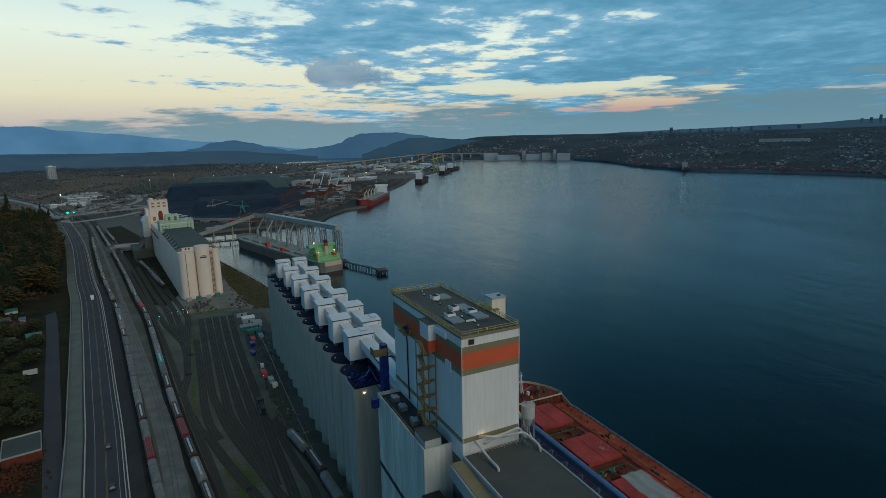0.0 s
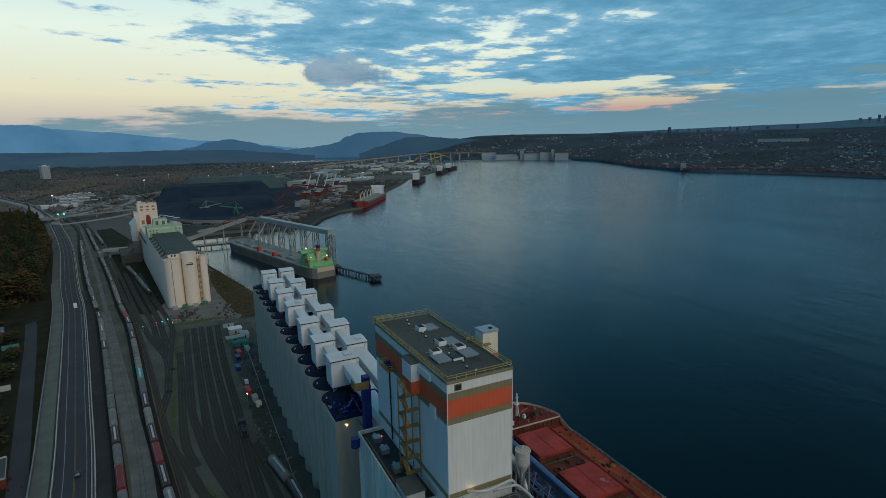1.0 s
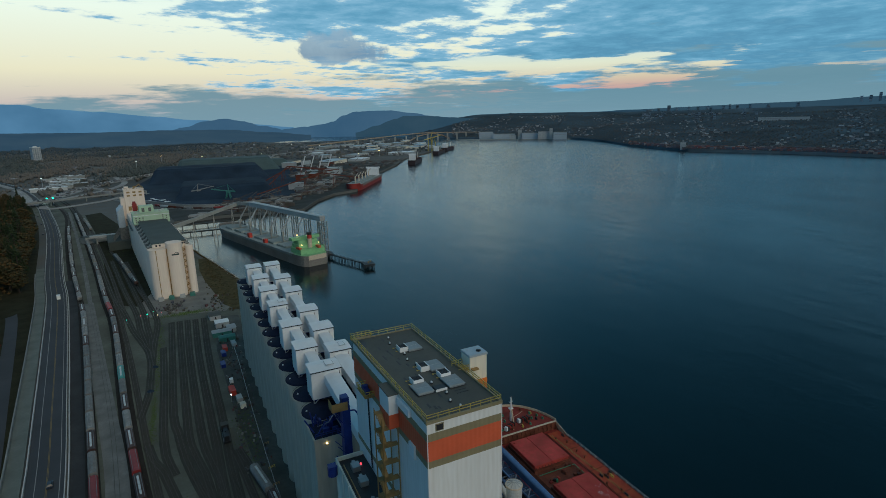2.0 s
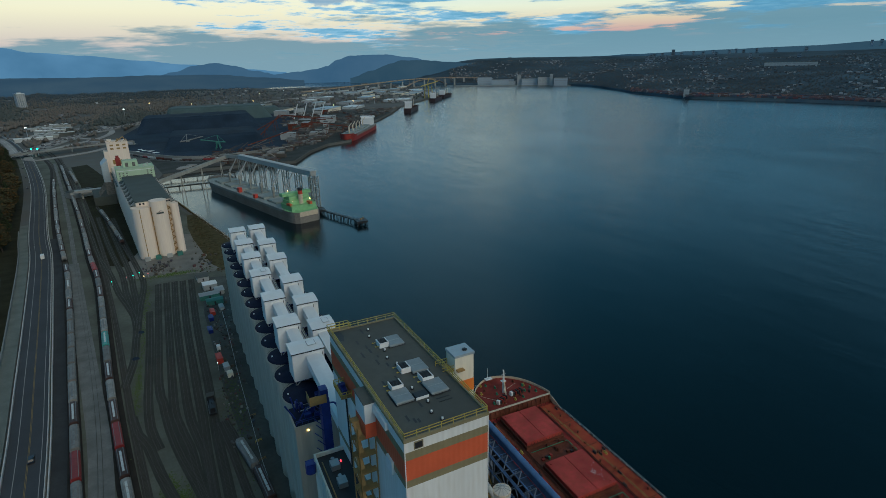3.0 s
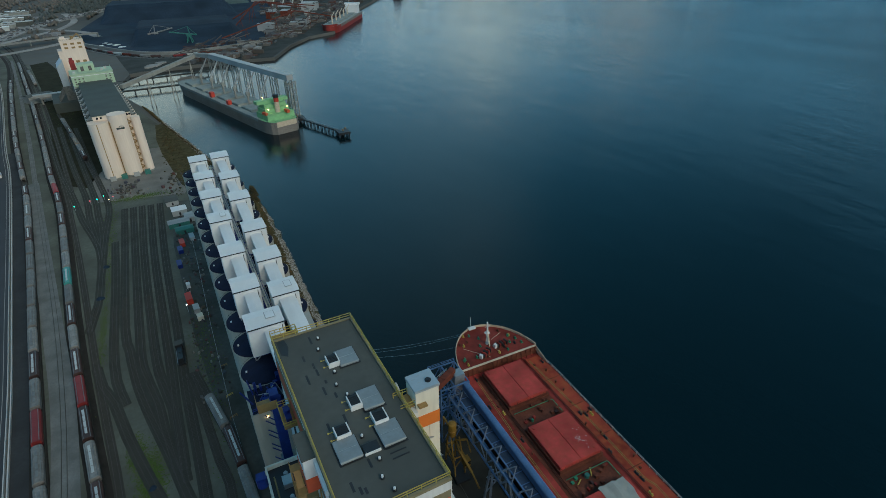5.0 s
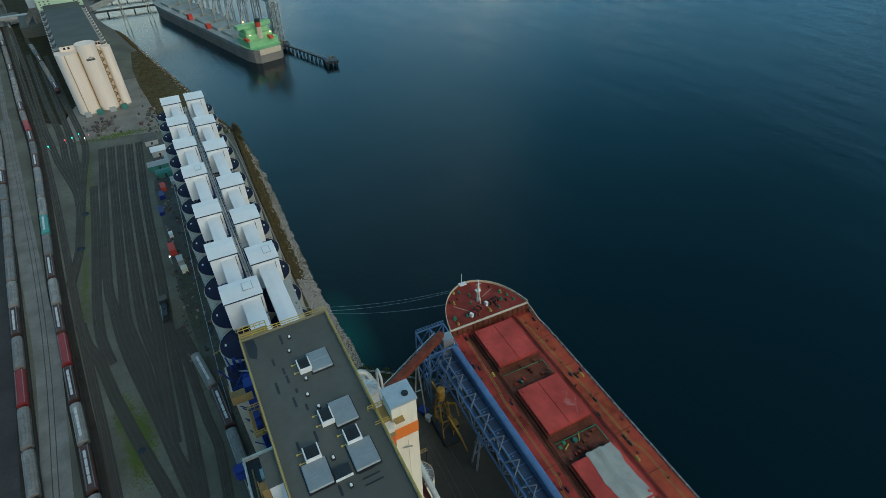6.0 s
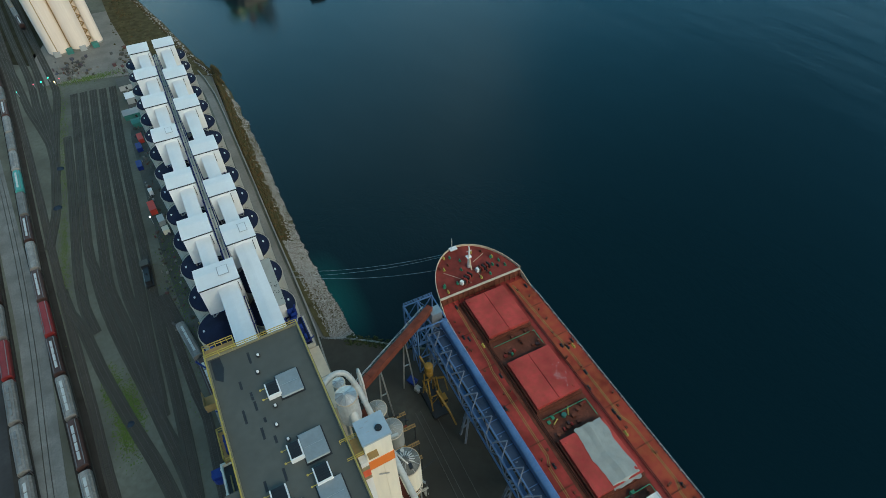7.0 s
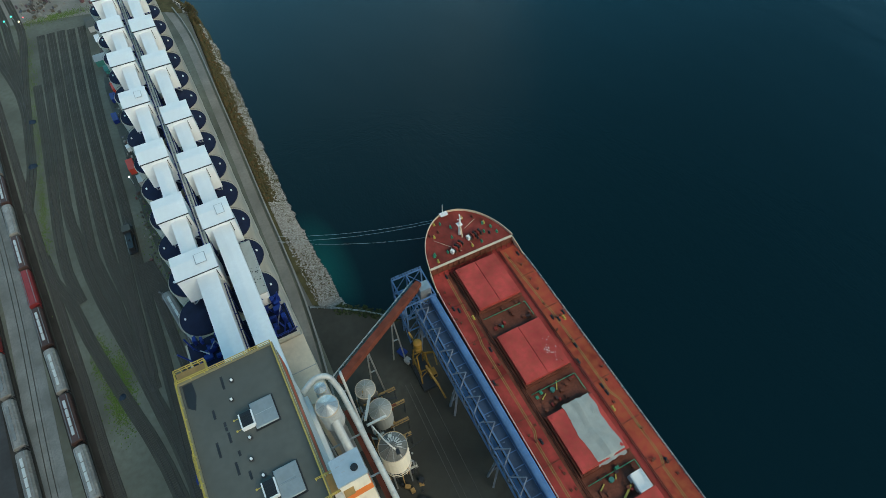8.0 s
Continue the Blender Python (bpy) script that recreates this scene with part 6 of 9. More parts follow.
def bulk_carrier():
    s = thing("bulk_carrier", "bulk carrier with red oxide deck and red hatch covers", "ship", SHIP_X, 0, 0, 0.2)
    part("hull", hull_shape(-28, 198, lambda y: DECK_Z if y < 179 else FORE_Z, -9, 60), HULL, s, "dark painted hull")
    part("main_deck", deck_shape(-27, 179, DECK_Z + 0.03, 0.15), DECK, s, "worn red oxide deck")
    part("forecastle_deck", deck_shape(179, 197.7, FORE_Z + 0.03, 0.2, 30), DECK_FORE, s, "brown-red forecastle deck")
    # break of the forecastle: cream edge, bulkhead painted dark for its shadow
    br = Shape()
    w = half_beam(179) - 0.2
    br.box(-w, w, 178.6, 179.0, DECK_Z, FORE_Z + 0.1)
    part("forecastle_break", br, DECK_DARK, s, "brown forecastle bulkhead, its shadow painted in")
    part("break_cap", Shape().box(-w, w, 178.45, 179.2, FORE_Z + 0.1, FORE_Z + 0.32), BULWARK, s, "cream bulkhead edge")
    for i in range(16):
        x = -w + 0.5 + i * (2 * w - 1) / 15
        part("break_stay", Shape().beam((x, 178.5, FORE_Z - 0.1), (x, 177.6, DECK_Z + 0.1), 0.14, 0.3), DECK_DARK, s)
    for sx in (-1, 1):
        g = Shape()
        ys = [172 + i * 1.0 for i in range(8)]
        for a, b_ in zip(ys, ys[1:]):
            h0, h1 = 0.3 + (a - 172) * 0.42, 0.3 + (b_ - 172) * 0.42
            wa, wb_ = half_beam(a) - 0.15, half_beam(b_) - 0.15
            g.hull8([(sx * wa - .1, a, DECK_Z), (sx * wa + .1, a, DECK_Z), (sx * wb_ + .1, b_, DECK_Z), (sx * wb_ - .1, b_, DECK_Z), (sx * wa - .1, a, DECK_Z + h0), (sx * wa + .1, a, DECK_Z + h0), (sx * wb_ + .1, b_, DECK_Z + h1), (sx * wb_ - .1, b_, DECK_Z + h1)])
        part("bulwark_wing", g, BULWARK, s)
        # forecastle bulwark
        g = Shape()
        ys = [179 + 19 * (1 - (1 - i / 24) ** 2) for i in range(25)]
        for a in ys:
            w = max(0.03, half_beam(a) - 0.08)
            g.v += [(sx * max(0.0, w - 0.12), a, FORE_Z), (sx * (w + 0.1), a, FORE_Z), (sx * (w + 0.1), a, FORE_Z + 1.0), (sx * max(0.0, w - 0.12), a, FORE_Z + 1.0)]
        for i in range(len(ys) - 1):
            n = i * 4
            g.f += [(n + j, n + (j + 1) % 4, n + 4 + (j + 1) % 4, n + 4 + j) for j in range(4)]
        g.f += [(0, 1, 2, 3)]
        part("bulwark", g, BULWARK, s, "pale-topped bow bulwark")
        # deck-edge rail with stanchions
        g = Shape()
        ys = [-20 + i * 2.6 for i in range(75)]
        for a, b_ in zip(ys, ys[1:]):
            xa, xb = sx * (half_beam(a) - 0.25), sx * (half_beam(b_) - 0.25)
            g.beam((xa, a, DECK_Z), (xa, a, DECK_Z + 1.15), 0.16)
            g.beam((xa, a, DECK_Z + 1.1), (xb, b_, DECK_Z + 1.1), 0.09)
            g.beam((xa, a, DECK_Z + 0.6), (xb, b_, DECK_Z + 0.6), 0.07)
        part("deck_rail", g, HATCH_STRIP, s, "weathered white deck-edge rail")
        g = Shape()
        for d in (12.1, 12.6):
            pts = [(-20, d), (98, d), (101, d + 1.2), (118, d + 1.2), (121, d), (150, d), (153, d - 0.6), (176, d - 1.6)]
            for (a, xa), (b_, xb) in zip(pts, pts[1:]):
                g.beam((sx * xa, a, DECK_Z + 0.075), (sx * xb, b_, DECK_Z + 0.075), 0.15, 0.03)
        part("walkway_line", g, DECK_LINE, s, "olive painted walkway lines")
        g = Shape()
        for k, off in enumerate((8.9, 9.35)):
            g.pipe([(sx * off, -20, DECK_Z + 0.5), (sx * off, 177, DECK_Z + 0.5)], 0.12, 6)
        part("deck_pipe", g, DECK_DARK, s)
        rng = random.Random(5 + sx)
        for k in range(44):
            y = rng.uniform(30, 176)
            x = sx * rng.uniform(9.8, half_beam(y) - 1.0)
            if k % 3 == 0:
                part("bollard", Shape().cyl(x, y, DECK_Z, DECK_Z + 0.7, 0.28, 8).cyl(x, y + 0.9, DECK_Z, DECK_Z + 0.7, 0.28, 8).box(x - 0.35, x + 0.35, y - 0.4, y + 1.3, DECK_Z, DECK_Z + 0.12), DARK if k % 4 else YELLOW, s)
            elif k % 3 == 1:
                part("deck_vent", Shape().cyl(x, y, DECK_Z, DECK_Z + 0.9, 0.22, 8).cyl(x, y, DECK_Z + 0.9, DECK_Z + 1.1, 0.36, 8), DECK_DARK, s)
            else:
                part("deck_fitting", Shape().box(x - 0.3, x + 0.3, y - 0.35, y + 0.35, DECK_Z, DECK_Z + 0.4), DECK_DARK if k % 9 else YELLOW, s)
        for k in range(7):
            y = 165 - k * 13.3
            part("deck_frame", Shape().box(min(sx * 9.8, sx * 15.5), max(sx * 9.8, sx * 15.5), y, y + 0.16, DECK_Z + 0.03, DECK_Z + 0.16), DECK_DARK, s)
    # sun-bleached orange strip along the starboard edge
    n = 60
    ys = [-20 + i * 197 / n for i in range(n + 1)]
    g = Shape()
    g.v = [(9.7 + 1.2 * noise.noise(Vector((y * 0.06, 2, 0))), y, DECK_Z + 0.05) for y in ys] + [(max(10.0, half_beam(y) - 0.4), y, DECK_Z + 0.05) for y in ys]
    g.f = [(i, n + 1 + i, n + 2 + i, i + 1) for i in range(n)]
    part("deck_edge_strip", g, DECK_ORANGE, s, "orange weathered deck edge")
    # hatches
    for k in range(7):
        yc = 167.6 - k * 26.75
        y0, y1 = yc - 8.2, yc + 8.2
        co = part("hatch_coaming", Shape().box(-8.3, 7.0, y0 - 0.6, y1 + 0.6, DECK_Z, DECK_Z + 1.3), DECK_DARK, s, "dark red hatch coaming")
        for x0, x1 in ((-7.9, -0.72), (-0.6, 6.6)):
            c = Shape().box(x0, x1, y0, y1, DECK_Z + 1.3, DECK_Z + 2.5)
            c.box(x0 + 0.15, x1 - 0.15, y0 + 0.15, y1 - 0.15, DECK_Z + 2.5, DECK_Z + 2.56)
            part("hatch_cover", c, HATCH, co, "red steel hatch cover panel")
        part("hatch_vent", Shape().cyl(-6.6, y1 - 1.2, DECK_Z + 2.56, DECK_Z + 2.75, 0.55, 14), HATCH, co)
        part("hatch_vent", Shape().cyl(5.4, y0 + 1.5, DECK_Z + 2.56, DECK_Z + 2.75, 0.55, 14), HATCH, co)
        if k == 1:
            # small white bird flecks on one hatch cover
            spots = random.Random(21)
            for i in range(20):
                x, y = spots.gauss(3.6, 1.3), spots.gauss(y0 + 6.0, 2.2)
                if x < 6.3:
                    part("paint_fleck", Shape().cyl(x, y, DECK_Z + 2.56, DECK_Z + 2.585, spots.uniform(0.07, 0.17), 7), VAN, co, "small white fleck")
        if 1 <= k <= 5 or k == 0:
            cl = Shape()
            for i in range(12):
                x = -7.6 + i * 1.25
                cl.beam((x, y0 - 0.9, DECK_Z + 1.0), (x, y0 - 0.1, DECK_Z + 2.1), 0.16)
            parts_of("hatch_cleat", cl, DECK_DARK, co)
            # cross deck between hatches
            ya = y0 - 0.7
            cross = part("cross_deck", Shape().box(-8.4, 7.2, ya - 9.0, ya, DECK_Z + 0.02, DECK_Z + 0.3), DECK_DARK, s, "grimy brown cross deck")
            part("cross_pipe", Shape().pipe([(-8, ya - 2.2, DECK_Z + 0.9), (6.5, ya - 2.2, DECK_Z + 0.9), (6.5, ya - 7.6, DECK_Z + 0.9)], 0.13, 6), DECK_GREEN, cross, "green deck pipe")
            rng = random.Random(40 + k)
            for i in range(9):
                x, y = rng.uniform(-7.5, 5.8), rng.uniform(ya - 8.2, ya - 0.8)
                q = Shape().box(x, x + rng.uniform(.5, 1.3), y, y + rng.uniform(.4, 1.0), DECK_Z + 0.3, DECK_Z + rng.uniform(0.7, 1.5))
                part("deck_machinery", q, rng.choice((DECK_DARK, DECK_DARK, HULL, DECK_GREEN, DECK)), cross)
            for i in range(4):
                x, y = rng.uniform(-7.5, 5.8), rng.uniform(ya - 8.2, ya - 0.8)
                part("mushroom_vent", Shape().cyl(x, y, DECK_Z + 0.3, DECK_Z + 1.4, 0.28, 8).cyl(x, y, DECK_Z + 1.4, DECK_Z + 1.7, 0.5, 10), DECK_DARK, cross)
            if k in (1, 2):
                part("marker_bar", Shape().beam((-5.8, ya - 4.6, DECK_Z + 0.5), (-4.0, ya - 3.6, DECK_Z + 0.5), 0.3, 0.3), YELLOW, cross)
                part("marker_bar", Shape().beam((-0.6, ya - 4.0, DECK_Z + 0.5), (0.8, ya - 1.6, DECK_Z + 0.5), 0.3, 0.3), YELLOW, cross)
                part("blue_drum", Shape().cyl(-1.9, ya - 3.6, DECK_Z + 0.3, DECK_Z + 1.4, 0.7, 12), TEAL, cross)
    # grimy lane along the hatch sides
    part("side_lane", Shape().box(-10.3, -8.4, -20, 176.5, DECK_Z + 0.03, DECK_Z + 0.07), DECK_DARK, s)
    # forecastle gear
    mast = part("foremast", Shape().tube([((0, 187.6, FORE_Z), 0.55), ((0, 187.6, FORE_Z + 5), 0.4), ((0, 187.6, FORE_Z + 9.5), 0.22)], 12), VAN, s, "white foremast with yellow ladder")
    part("mast_platform", Shape().box(-0.9, 0.9, 187.0, 188.6, FORE_Z + 5, FORE_Z + 5.15), VAN, mast)
    part("mast_light", Shape().beam((-1.0, 187.6, FORE_Z + 8), (1.0, 187.6, FORE_Z + 8), 0.15).cyl(0, 187.9, FORE_Z + 9.3, FORE_Z + 9.8, 0.25, 8), VAN, mast)
    part("mast_ladder", Shape().beam((0.2, 185.9, FORE_Z), (0, 187.1, FORE_Z + 5), 0.45, 0.12), BULWARK, mast)
    for x0, y0, r in ((-3.4, 182.9, 28), (4.2, 184.6, 8)):
        m4 = Matrix.Translation((x0, y0, 0)) @ pose(0, 0, 0, 0, 0, r)
        wl_ = Shape().box(-2.6, 2.6, -1.3, 1.3, FORE_Z, FORE_Z + 0.3, m4)
        win = part("windlass", wl_, DECK_DARK, s, "dark red windlass")
        for i in range(5):
            q = Shape().box(-2.3 + i * 1.0, -1.9 + i * 1.0, -1.1, 1.0, FORE_Z + 0.3, FORE_Z + 1.7, m4)
            part("drum_flange", q, DECK if i % 2 else DARK, win)
        part("drum", Shape().box(-2.2, 2.2, -0.4, 0.4, FORE_Z + 0.6, FORE_Z + 1.3, m4), RUST, win)
        part("gear_box", Shape().box(-3.2, -2.3, -0.6, 0.6, FORE_Z + 0.3, FORE_Z + 1.8, m4), VAN, win)
    rng = random.Random(9)
    for k in range(26):
        y = rng.uniform(180.5, 195.5)
        x = rng.uniform(-1, 1) * max(0.4, half_beam(y) - 1.4)
        if abs(x) < 1.2:
            continue
        m = rng.choice((DECK_GREEN, DECK_GREEN, DARK, DECK_DARK, YELLOW))
        part("fairlead" if k % 2 else "bollard", Shape().box(x - .35, x + .35, y - .5, y + .5, FORE_Z, FORE_Z + .2).cyl(x, y - .3, FORE_Z + .2, FORE_Z + .9, .22, 8).cyl(x, y + .3, FORE_Z + .2, FORE_Z + .9, .22, 8), m, s)
    for a, b_ in (((-2.5, 181), (-9, 189)), ((2, 181), (1.2, 186)), ((2.5, 189), (7.5, 191))):
        part("deck_seam", Shape().beam((*a, FORE_Z + 0.06), (*b_, FORE_Z + 0.06), 0.12, 0.05), BULWARK, s)
    part("bow_platform", Shape().box(-2.6, 0.2, 196.2, 197.9, FORE_Z + 0.9, FORE_Z + 1.2), VAN, s, "small white bow platform")
    part("jackstaff", Shape().cyl(-1.6, 197.2, FORE_Z + 1.2, FORE_Z + 6.0, 0.1, 8), VAN, s)
    # deckhouse between hatches three and four
    dh = part("deck_house", Shape().box(2.2, 5.6, 95.6, 100.4, DECK_Z + 0.3, DECK_Z + 2.6), PANEL, s, "small white deck house")
    part("house_rail", railing(Shape(), [(2.3, 95.7, DECK_Z + 2.6), (5.5, 95.7, DECK_Z + 2.6), (5.5, 100.3, DECK_Z + 2.6), (2.3, 100.3, DECK_Z + 2.6), (2.3, 95.7, DECK_Z + 2.6)], 0.9, 1.4, 0.12), VAN, dh)
    part("yellow_gangway", Shape().beam((-2.6, 96.0, DECK_Z + 0.9), (1.8, 98.4, DECK_Z + 0.9), 0.5, 0.25).beam((-2.6, 96.0, DECK_Z + 0.9), (-3.4, 97.2, DECK_Z + 0.9), 0.5, 0.25), YELLOW, dh)
    # accommodation block behind the camera's view
    part("accommodation", Shape().box(-13, 13, -22, -8, DECK_Z, 26), VAN, s)
    return s


bulk_carrier()
# crumpled tarpaulin over the third hatch
tarp = Shape()
nx, ny = 16, 26
for j in range(ny + 1):
    for i in range(nx + 1):
        u, v = i / nx, j / ny
        edge = 0.35 * noise.noise(Vector((u * 5, v * 7, 3)))
        x = -4.2 + 8.6 * u + (edge if i in (0, nx) else 0) + 0.25 * math.sin(v * 9)
        y = 105.2 + 17.6 * v + (edge * 2 if j in (0, ny) else 0)
        z = DECK_Z + 2.66 + 0.22 * abs(noise.noise(Vector((u * 3.5, v * 6, 1)))) + 0.5 * max(0, 1 - abs(u - 0.5) * 5) * (0.6 + 0.4 * math.sin(v * 8))
        if v < 0.06:
            z -= 0.5
        tarp.v.append((SHIP_X + 0.7 + x, y, z))
for j in range(ny):
    for i in range(nx):
        n = j * (nx + 1) + i
        tarp.f.append((n, n + 1, n + nx + 2, n + nx + 1))
solo("tarpaulin", tarp, TARP, "crumpled grey tarpaulin spread over a red hatch", "tarpaulin")
for k, (a, b_) in enumerate((((118.2, 195.8, 11.6), (66, 222, 1.0)), ((114.5, 190.5, 11.6), (67, 221, 1.0)), ((119.5, 196.5, 11.6), (67, 224, 1.0)))):
    s = Shape()
    pts = []
    for i in range(13):
        t = i / 12
        pts.append((a[0] + (b_[0] - a[0]) * t, a[1] + (b_[1] - a[1]) * t, a[2] + (b_[2] - a[2]) * t - 4 * 2.6 * t * (1 - t)))
    s.tube([(p, 0.05) for p in pts], 6)
    tagged(part("mooring_line", s, STEEL), "thin pale mooring line to the shore", "rope", "mooring lines")

# ---- ship loading gallery ----
lg = thing("loading_gallery", "long blue steel ship-loading gallery on trestles", "conveyor", 1.25, 0, 0, 0.7)
GX0, GX1 = 100.6, 102.3
part("gallery_tube", Shape().hull8([(GX0, -20, 19.2), (GX1, -20, 19.2), (GX1, 163.5, 19.2), (GX0, 163.5, 19.2), (GX0, -20, 21.6), (GX1, -20, 21.6), (GX1, 163.5, 21.6), (GX0, 163.5, 21.6)]), BLUE_GALLERY, lg, "weathered blue gallery casing")
s = Shape()
n = 10
c, r = (GX0 + GX1) / 2, (GX1 - GX0) / 2 + 0.15
arc = [(c + r * math.cos(math.pi * i / n), 21.55 + r * 0.6 * math.sin(math.pi * i / n)) for i in range(n + 1)]
s.v += [(x, -20, z) for x, z in arc] + [(x, 163.6, z) for x, z in arc]
s.f += [(i, i + 1, n + 2 + i, n + 1 + i) for i in range(n)] + [tuple(range(n, -1, -1)), tuple(range(n + 1, 2 * n + 2)), (0, n + 1, 2 * n + 1, n)]
part("gallery_roof", s, BLUE_GALLERY, lg, "rounded blue gallery roof")
part("walkway", Shape().box(96.6, 97.6, -20, 163.5, 16.6, 16.8), BLUE_GALLERY, lg)
part("gallery_deck", Shape().box(97.7, 100.58, -20, 163.4, 18.7, 18.95), BLUE_DEEP, lg, "dark blue flat gallery deck")
for k in range(46):
    part("deck_rib", Shape().box(97.7, 100.58, 160 - k * 3.7, 160.18 - k * 3.7, 18.95, 19.1), BLUE_GALLERY, lg)
part("lower_chord", Shape().beam((95.9, -20, 13.2), (95.9, 163, 13.2), 0.45).beam((102, -20, 13.2), (102, 163, 13.2), 0.45), BLUE_GALLERY, lg)
part("upper_chord", Shape().beam((95.9, -20, 18.2), (95.9, 163, 18.2), 0.4).beam((97.6, -20, 19.4), (97.6, 163, 19.4), 0.4), BLUE_GALLERY, lg)
part("walkway_rail", railing(Shape(), [(95.8, 20, 18.2), (95.8, 163, 18.2)], 1.0, 2.9, 0.1), BLUE_GALLERY, lg)
for k in range(20):
    y = 163 - k * 7.4
    t = Shape()
    t.beam((95.9, y, 18.2), (95.9, y, 13.2), 0.28).beam((95.9, y, 13.2), (95.9, y - 3.7, 18.2), 0.26).beam((95.9, y - 3.7, 18.2), (95.9, y - 7.4, 13.2), 0.26)
    t.beam((95.9, y, 18.2), (99.0, y - 2.5, 21.2), 0.26).beam((95.9, y - 5, 18.2), (99.0, y - 2.5, 21.2), 0.26).beam((95.9, y, 16.7), (99.0, y, 19.2), 0.26).beam((95.9, y, 13.2), (102, y, 13.2), 0.26).beam((102, y, 13.2), (102, y, 19.2), 0.26)
    parts_of("brace", t, BLUE_TRUSS, lg)
for k in range(8):
    y = 161 - k * 22
    t = Shape()
    for x in (94.4, 101.6):
        t.beam((x, y, 0), (96.4 if x < 98 else 101.4, y, 13.4), 0.55)
        t.beam((x, y - 3, 0), (96.4 if x < 98 else 101.4, y - 1, 13.4), 0.55)
    t.beam((94.8, y, 3), (101.6, y, 9.5), 0.3).beam((101.6, y, 3), (95.2, y, 9.5), 0.3).beam((95.2, y, 9.5), (101.5, y, 9.5), 0.35)
    parts_of("trestle_leg", t, BLUE_TRUSS, lg)
# head tower where the red conveyor meets the gallery
ht = thing("transfer_tower", "open blue steel transfer tower at the gallery head", "tower", 92.2, 164.0, 0, 0)
s = Shape()
for x in (0, 4.6, 9.4):
    for y in (0, 5, 10):
        s.beam((x, y, -4 if y > 8 else 0), (x, y, 22.5), 0.4)
parts_of("column", s, BLUE_GALLERY, ht)
for z in (8, 15, 22.3):
    s = Shape()
    for x in (0, 4.6, 9.4):
        s.beam((x, 0, z), (x, 10, z), 0.35)
    for y in (0, 5, 10):
        s.beam((0, y, z), (9.4, y, z), 0.35)
    parts_of("floor_beam", s, BLUE_GALLERY, ht)
s = Shape()
for z0, z1 in ((0, 8), (8, 15), (15, 22.3)):
    for y in (0, 10):
        s.beam((0, y, z0), (4.6, y, z1), 0.24).beam((4.6, y, z0), (9.4, y, z1), 0.24).beam((9.4, y, z0), (4.6, y, z1), 0.24)
    for x in (0, 9.4):
        s.beam((x, 0, z0), (x, 5, z1), 0.24).beam((x, 10, z0), (x, 5, z1), 0.24)
parts_of("brace", s, BLUE_GALLERY, ht)
part("top_rail", railing(Shape(), [(0, 0, 22.5), (0, 10, 22.5), (9.4, 10, 22.5)], 1.2, 2.0, 0.12), BLUE_GALLERY, ht)
part("chute", Shape().box(5.5, 8.8, 1.5, 4.5, 18, 24.5), STEEL, ht, "grey transfer chute")
rc = thing("red_conveyor", "rusty red covered conveyor from elevator to gallery", "conveyor", 0, 0, 0, 0)
A, B = Vector((68.2, 148.0, 30.5)), Vector((98.2, 168.0, 24.6))
part("casing", Shape().beam(A, B, 1.8, 2.4), RUST, rc)
dirv = (B - A).normalized()
sidev = Vector((dirv.y, -dirv.x, 0)).normalized()
part("walkway", Shape().beam(A - sidev * 1.9 - Vector((0, 0, 1.0)), B - sidev * 1.9 - Vector((0, 0, 1.0)), 0.7, 0.15), GRIMY, rc, "grimy steel side walkway")
part("walkway_rail", railing(Shape(), [tuple(A - sidev * 2.3 - Vector((0, 0, 1.0))), tuple(B - sidev * 2.3 - Vector((0, 0, 1.0)))], 1.1, 2.0, 0.1), HATCH_STRIP, rc)
for t in (0.3, 0.62):
    p = A.lerp(B, t)
    part("trestle", Shape().beam((p.x - 1.6, p.y + 0.8, 0), (p.x, p.y + 0.5, p.z - 1.3), 0.4).beam((p.x + 1.6, p.y - 0.8, 0), (p.x, p.y - 0.5, p.z - 1.3), 0.4).beam((p.x - 1, p.y, p.z * 0.5), (p.x + 1, p.y, p.z * 0.5), 0.3), STEEL, rc)
for t in (0.18, 0.5, 0.82):
    p = A.lerp(B, t)
    part("roof_rib", Shape().beam(p + Vector((0, 0, 1.32)) - sidev * 1.35, p + Vector((0, 0, 1.32)) + sidev * 1.35, 0.16, 0.1), RUST, rc)
# yellow loading machine on the apron
ym = thing("loading_machine", "dirty yellow wheeled loading machine on the quay", "machine", 91.1, 153.0, 0.12, 0)
part("tank", Shape().tube([((0, 1.4, 12.6), 0.4), ((0, 1.4, 14.4), 1.2), ((0, 1.4, 18.2), 1.2)], 18), MACHINE, ym, "yellow cylindrical hopper")
part("tank_lid", Shape().tube([((0, 1.4, 18.2), 1.28), ((0, 1.4, 18.5), 1.2), ((0, 1.4, 18.8), 0.5)], 18), MACHINE, ym)
part("tank_hoop", Shape().tube([((0, 1.4, 15.8), 1.22), ((0, 1.4, 16.0), 1.28), ((0, 1.4, 16.2), 1.22)], 18, False), OCHRE, ym)
part("chassis", Shape().box(-2.0, 2.4, -6, 5, 1.0, 1.8), DARK, ym)
frame_ = Shape()
for x in (-1.5, 1.7):
    for y in (-3.5, 3.2):
        frame_.beam((x, y, 1.8), (x * 0.8, 1.4 + (y - 1.4) * 0.35, 14.0), 0.38)
    frame_.beam((x, -3.5, 5), (x, 3.2, 9), 0.26).beam((x, 3.2, 5), (x, -3.5, 9), 0.26).beam((x, -3.4, 9), (x, 3.1, 9), 0.3)
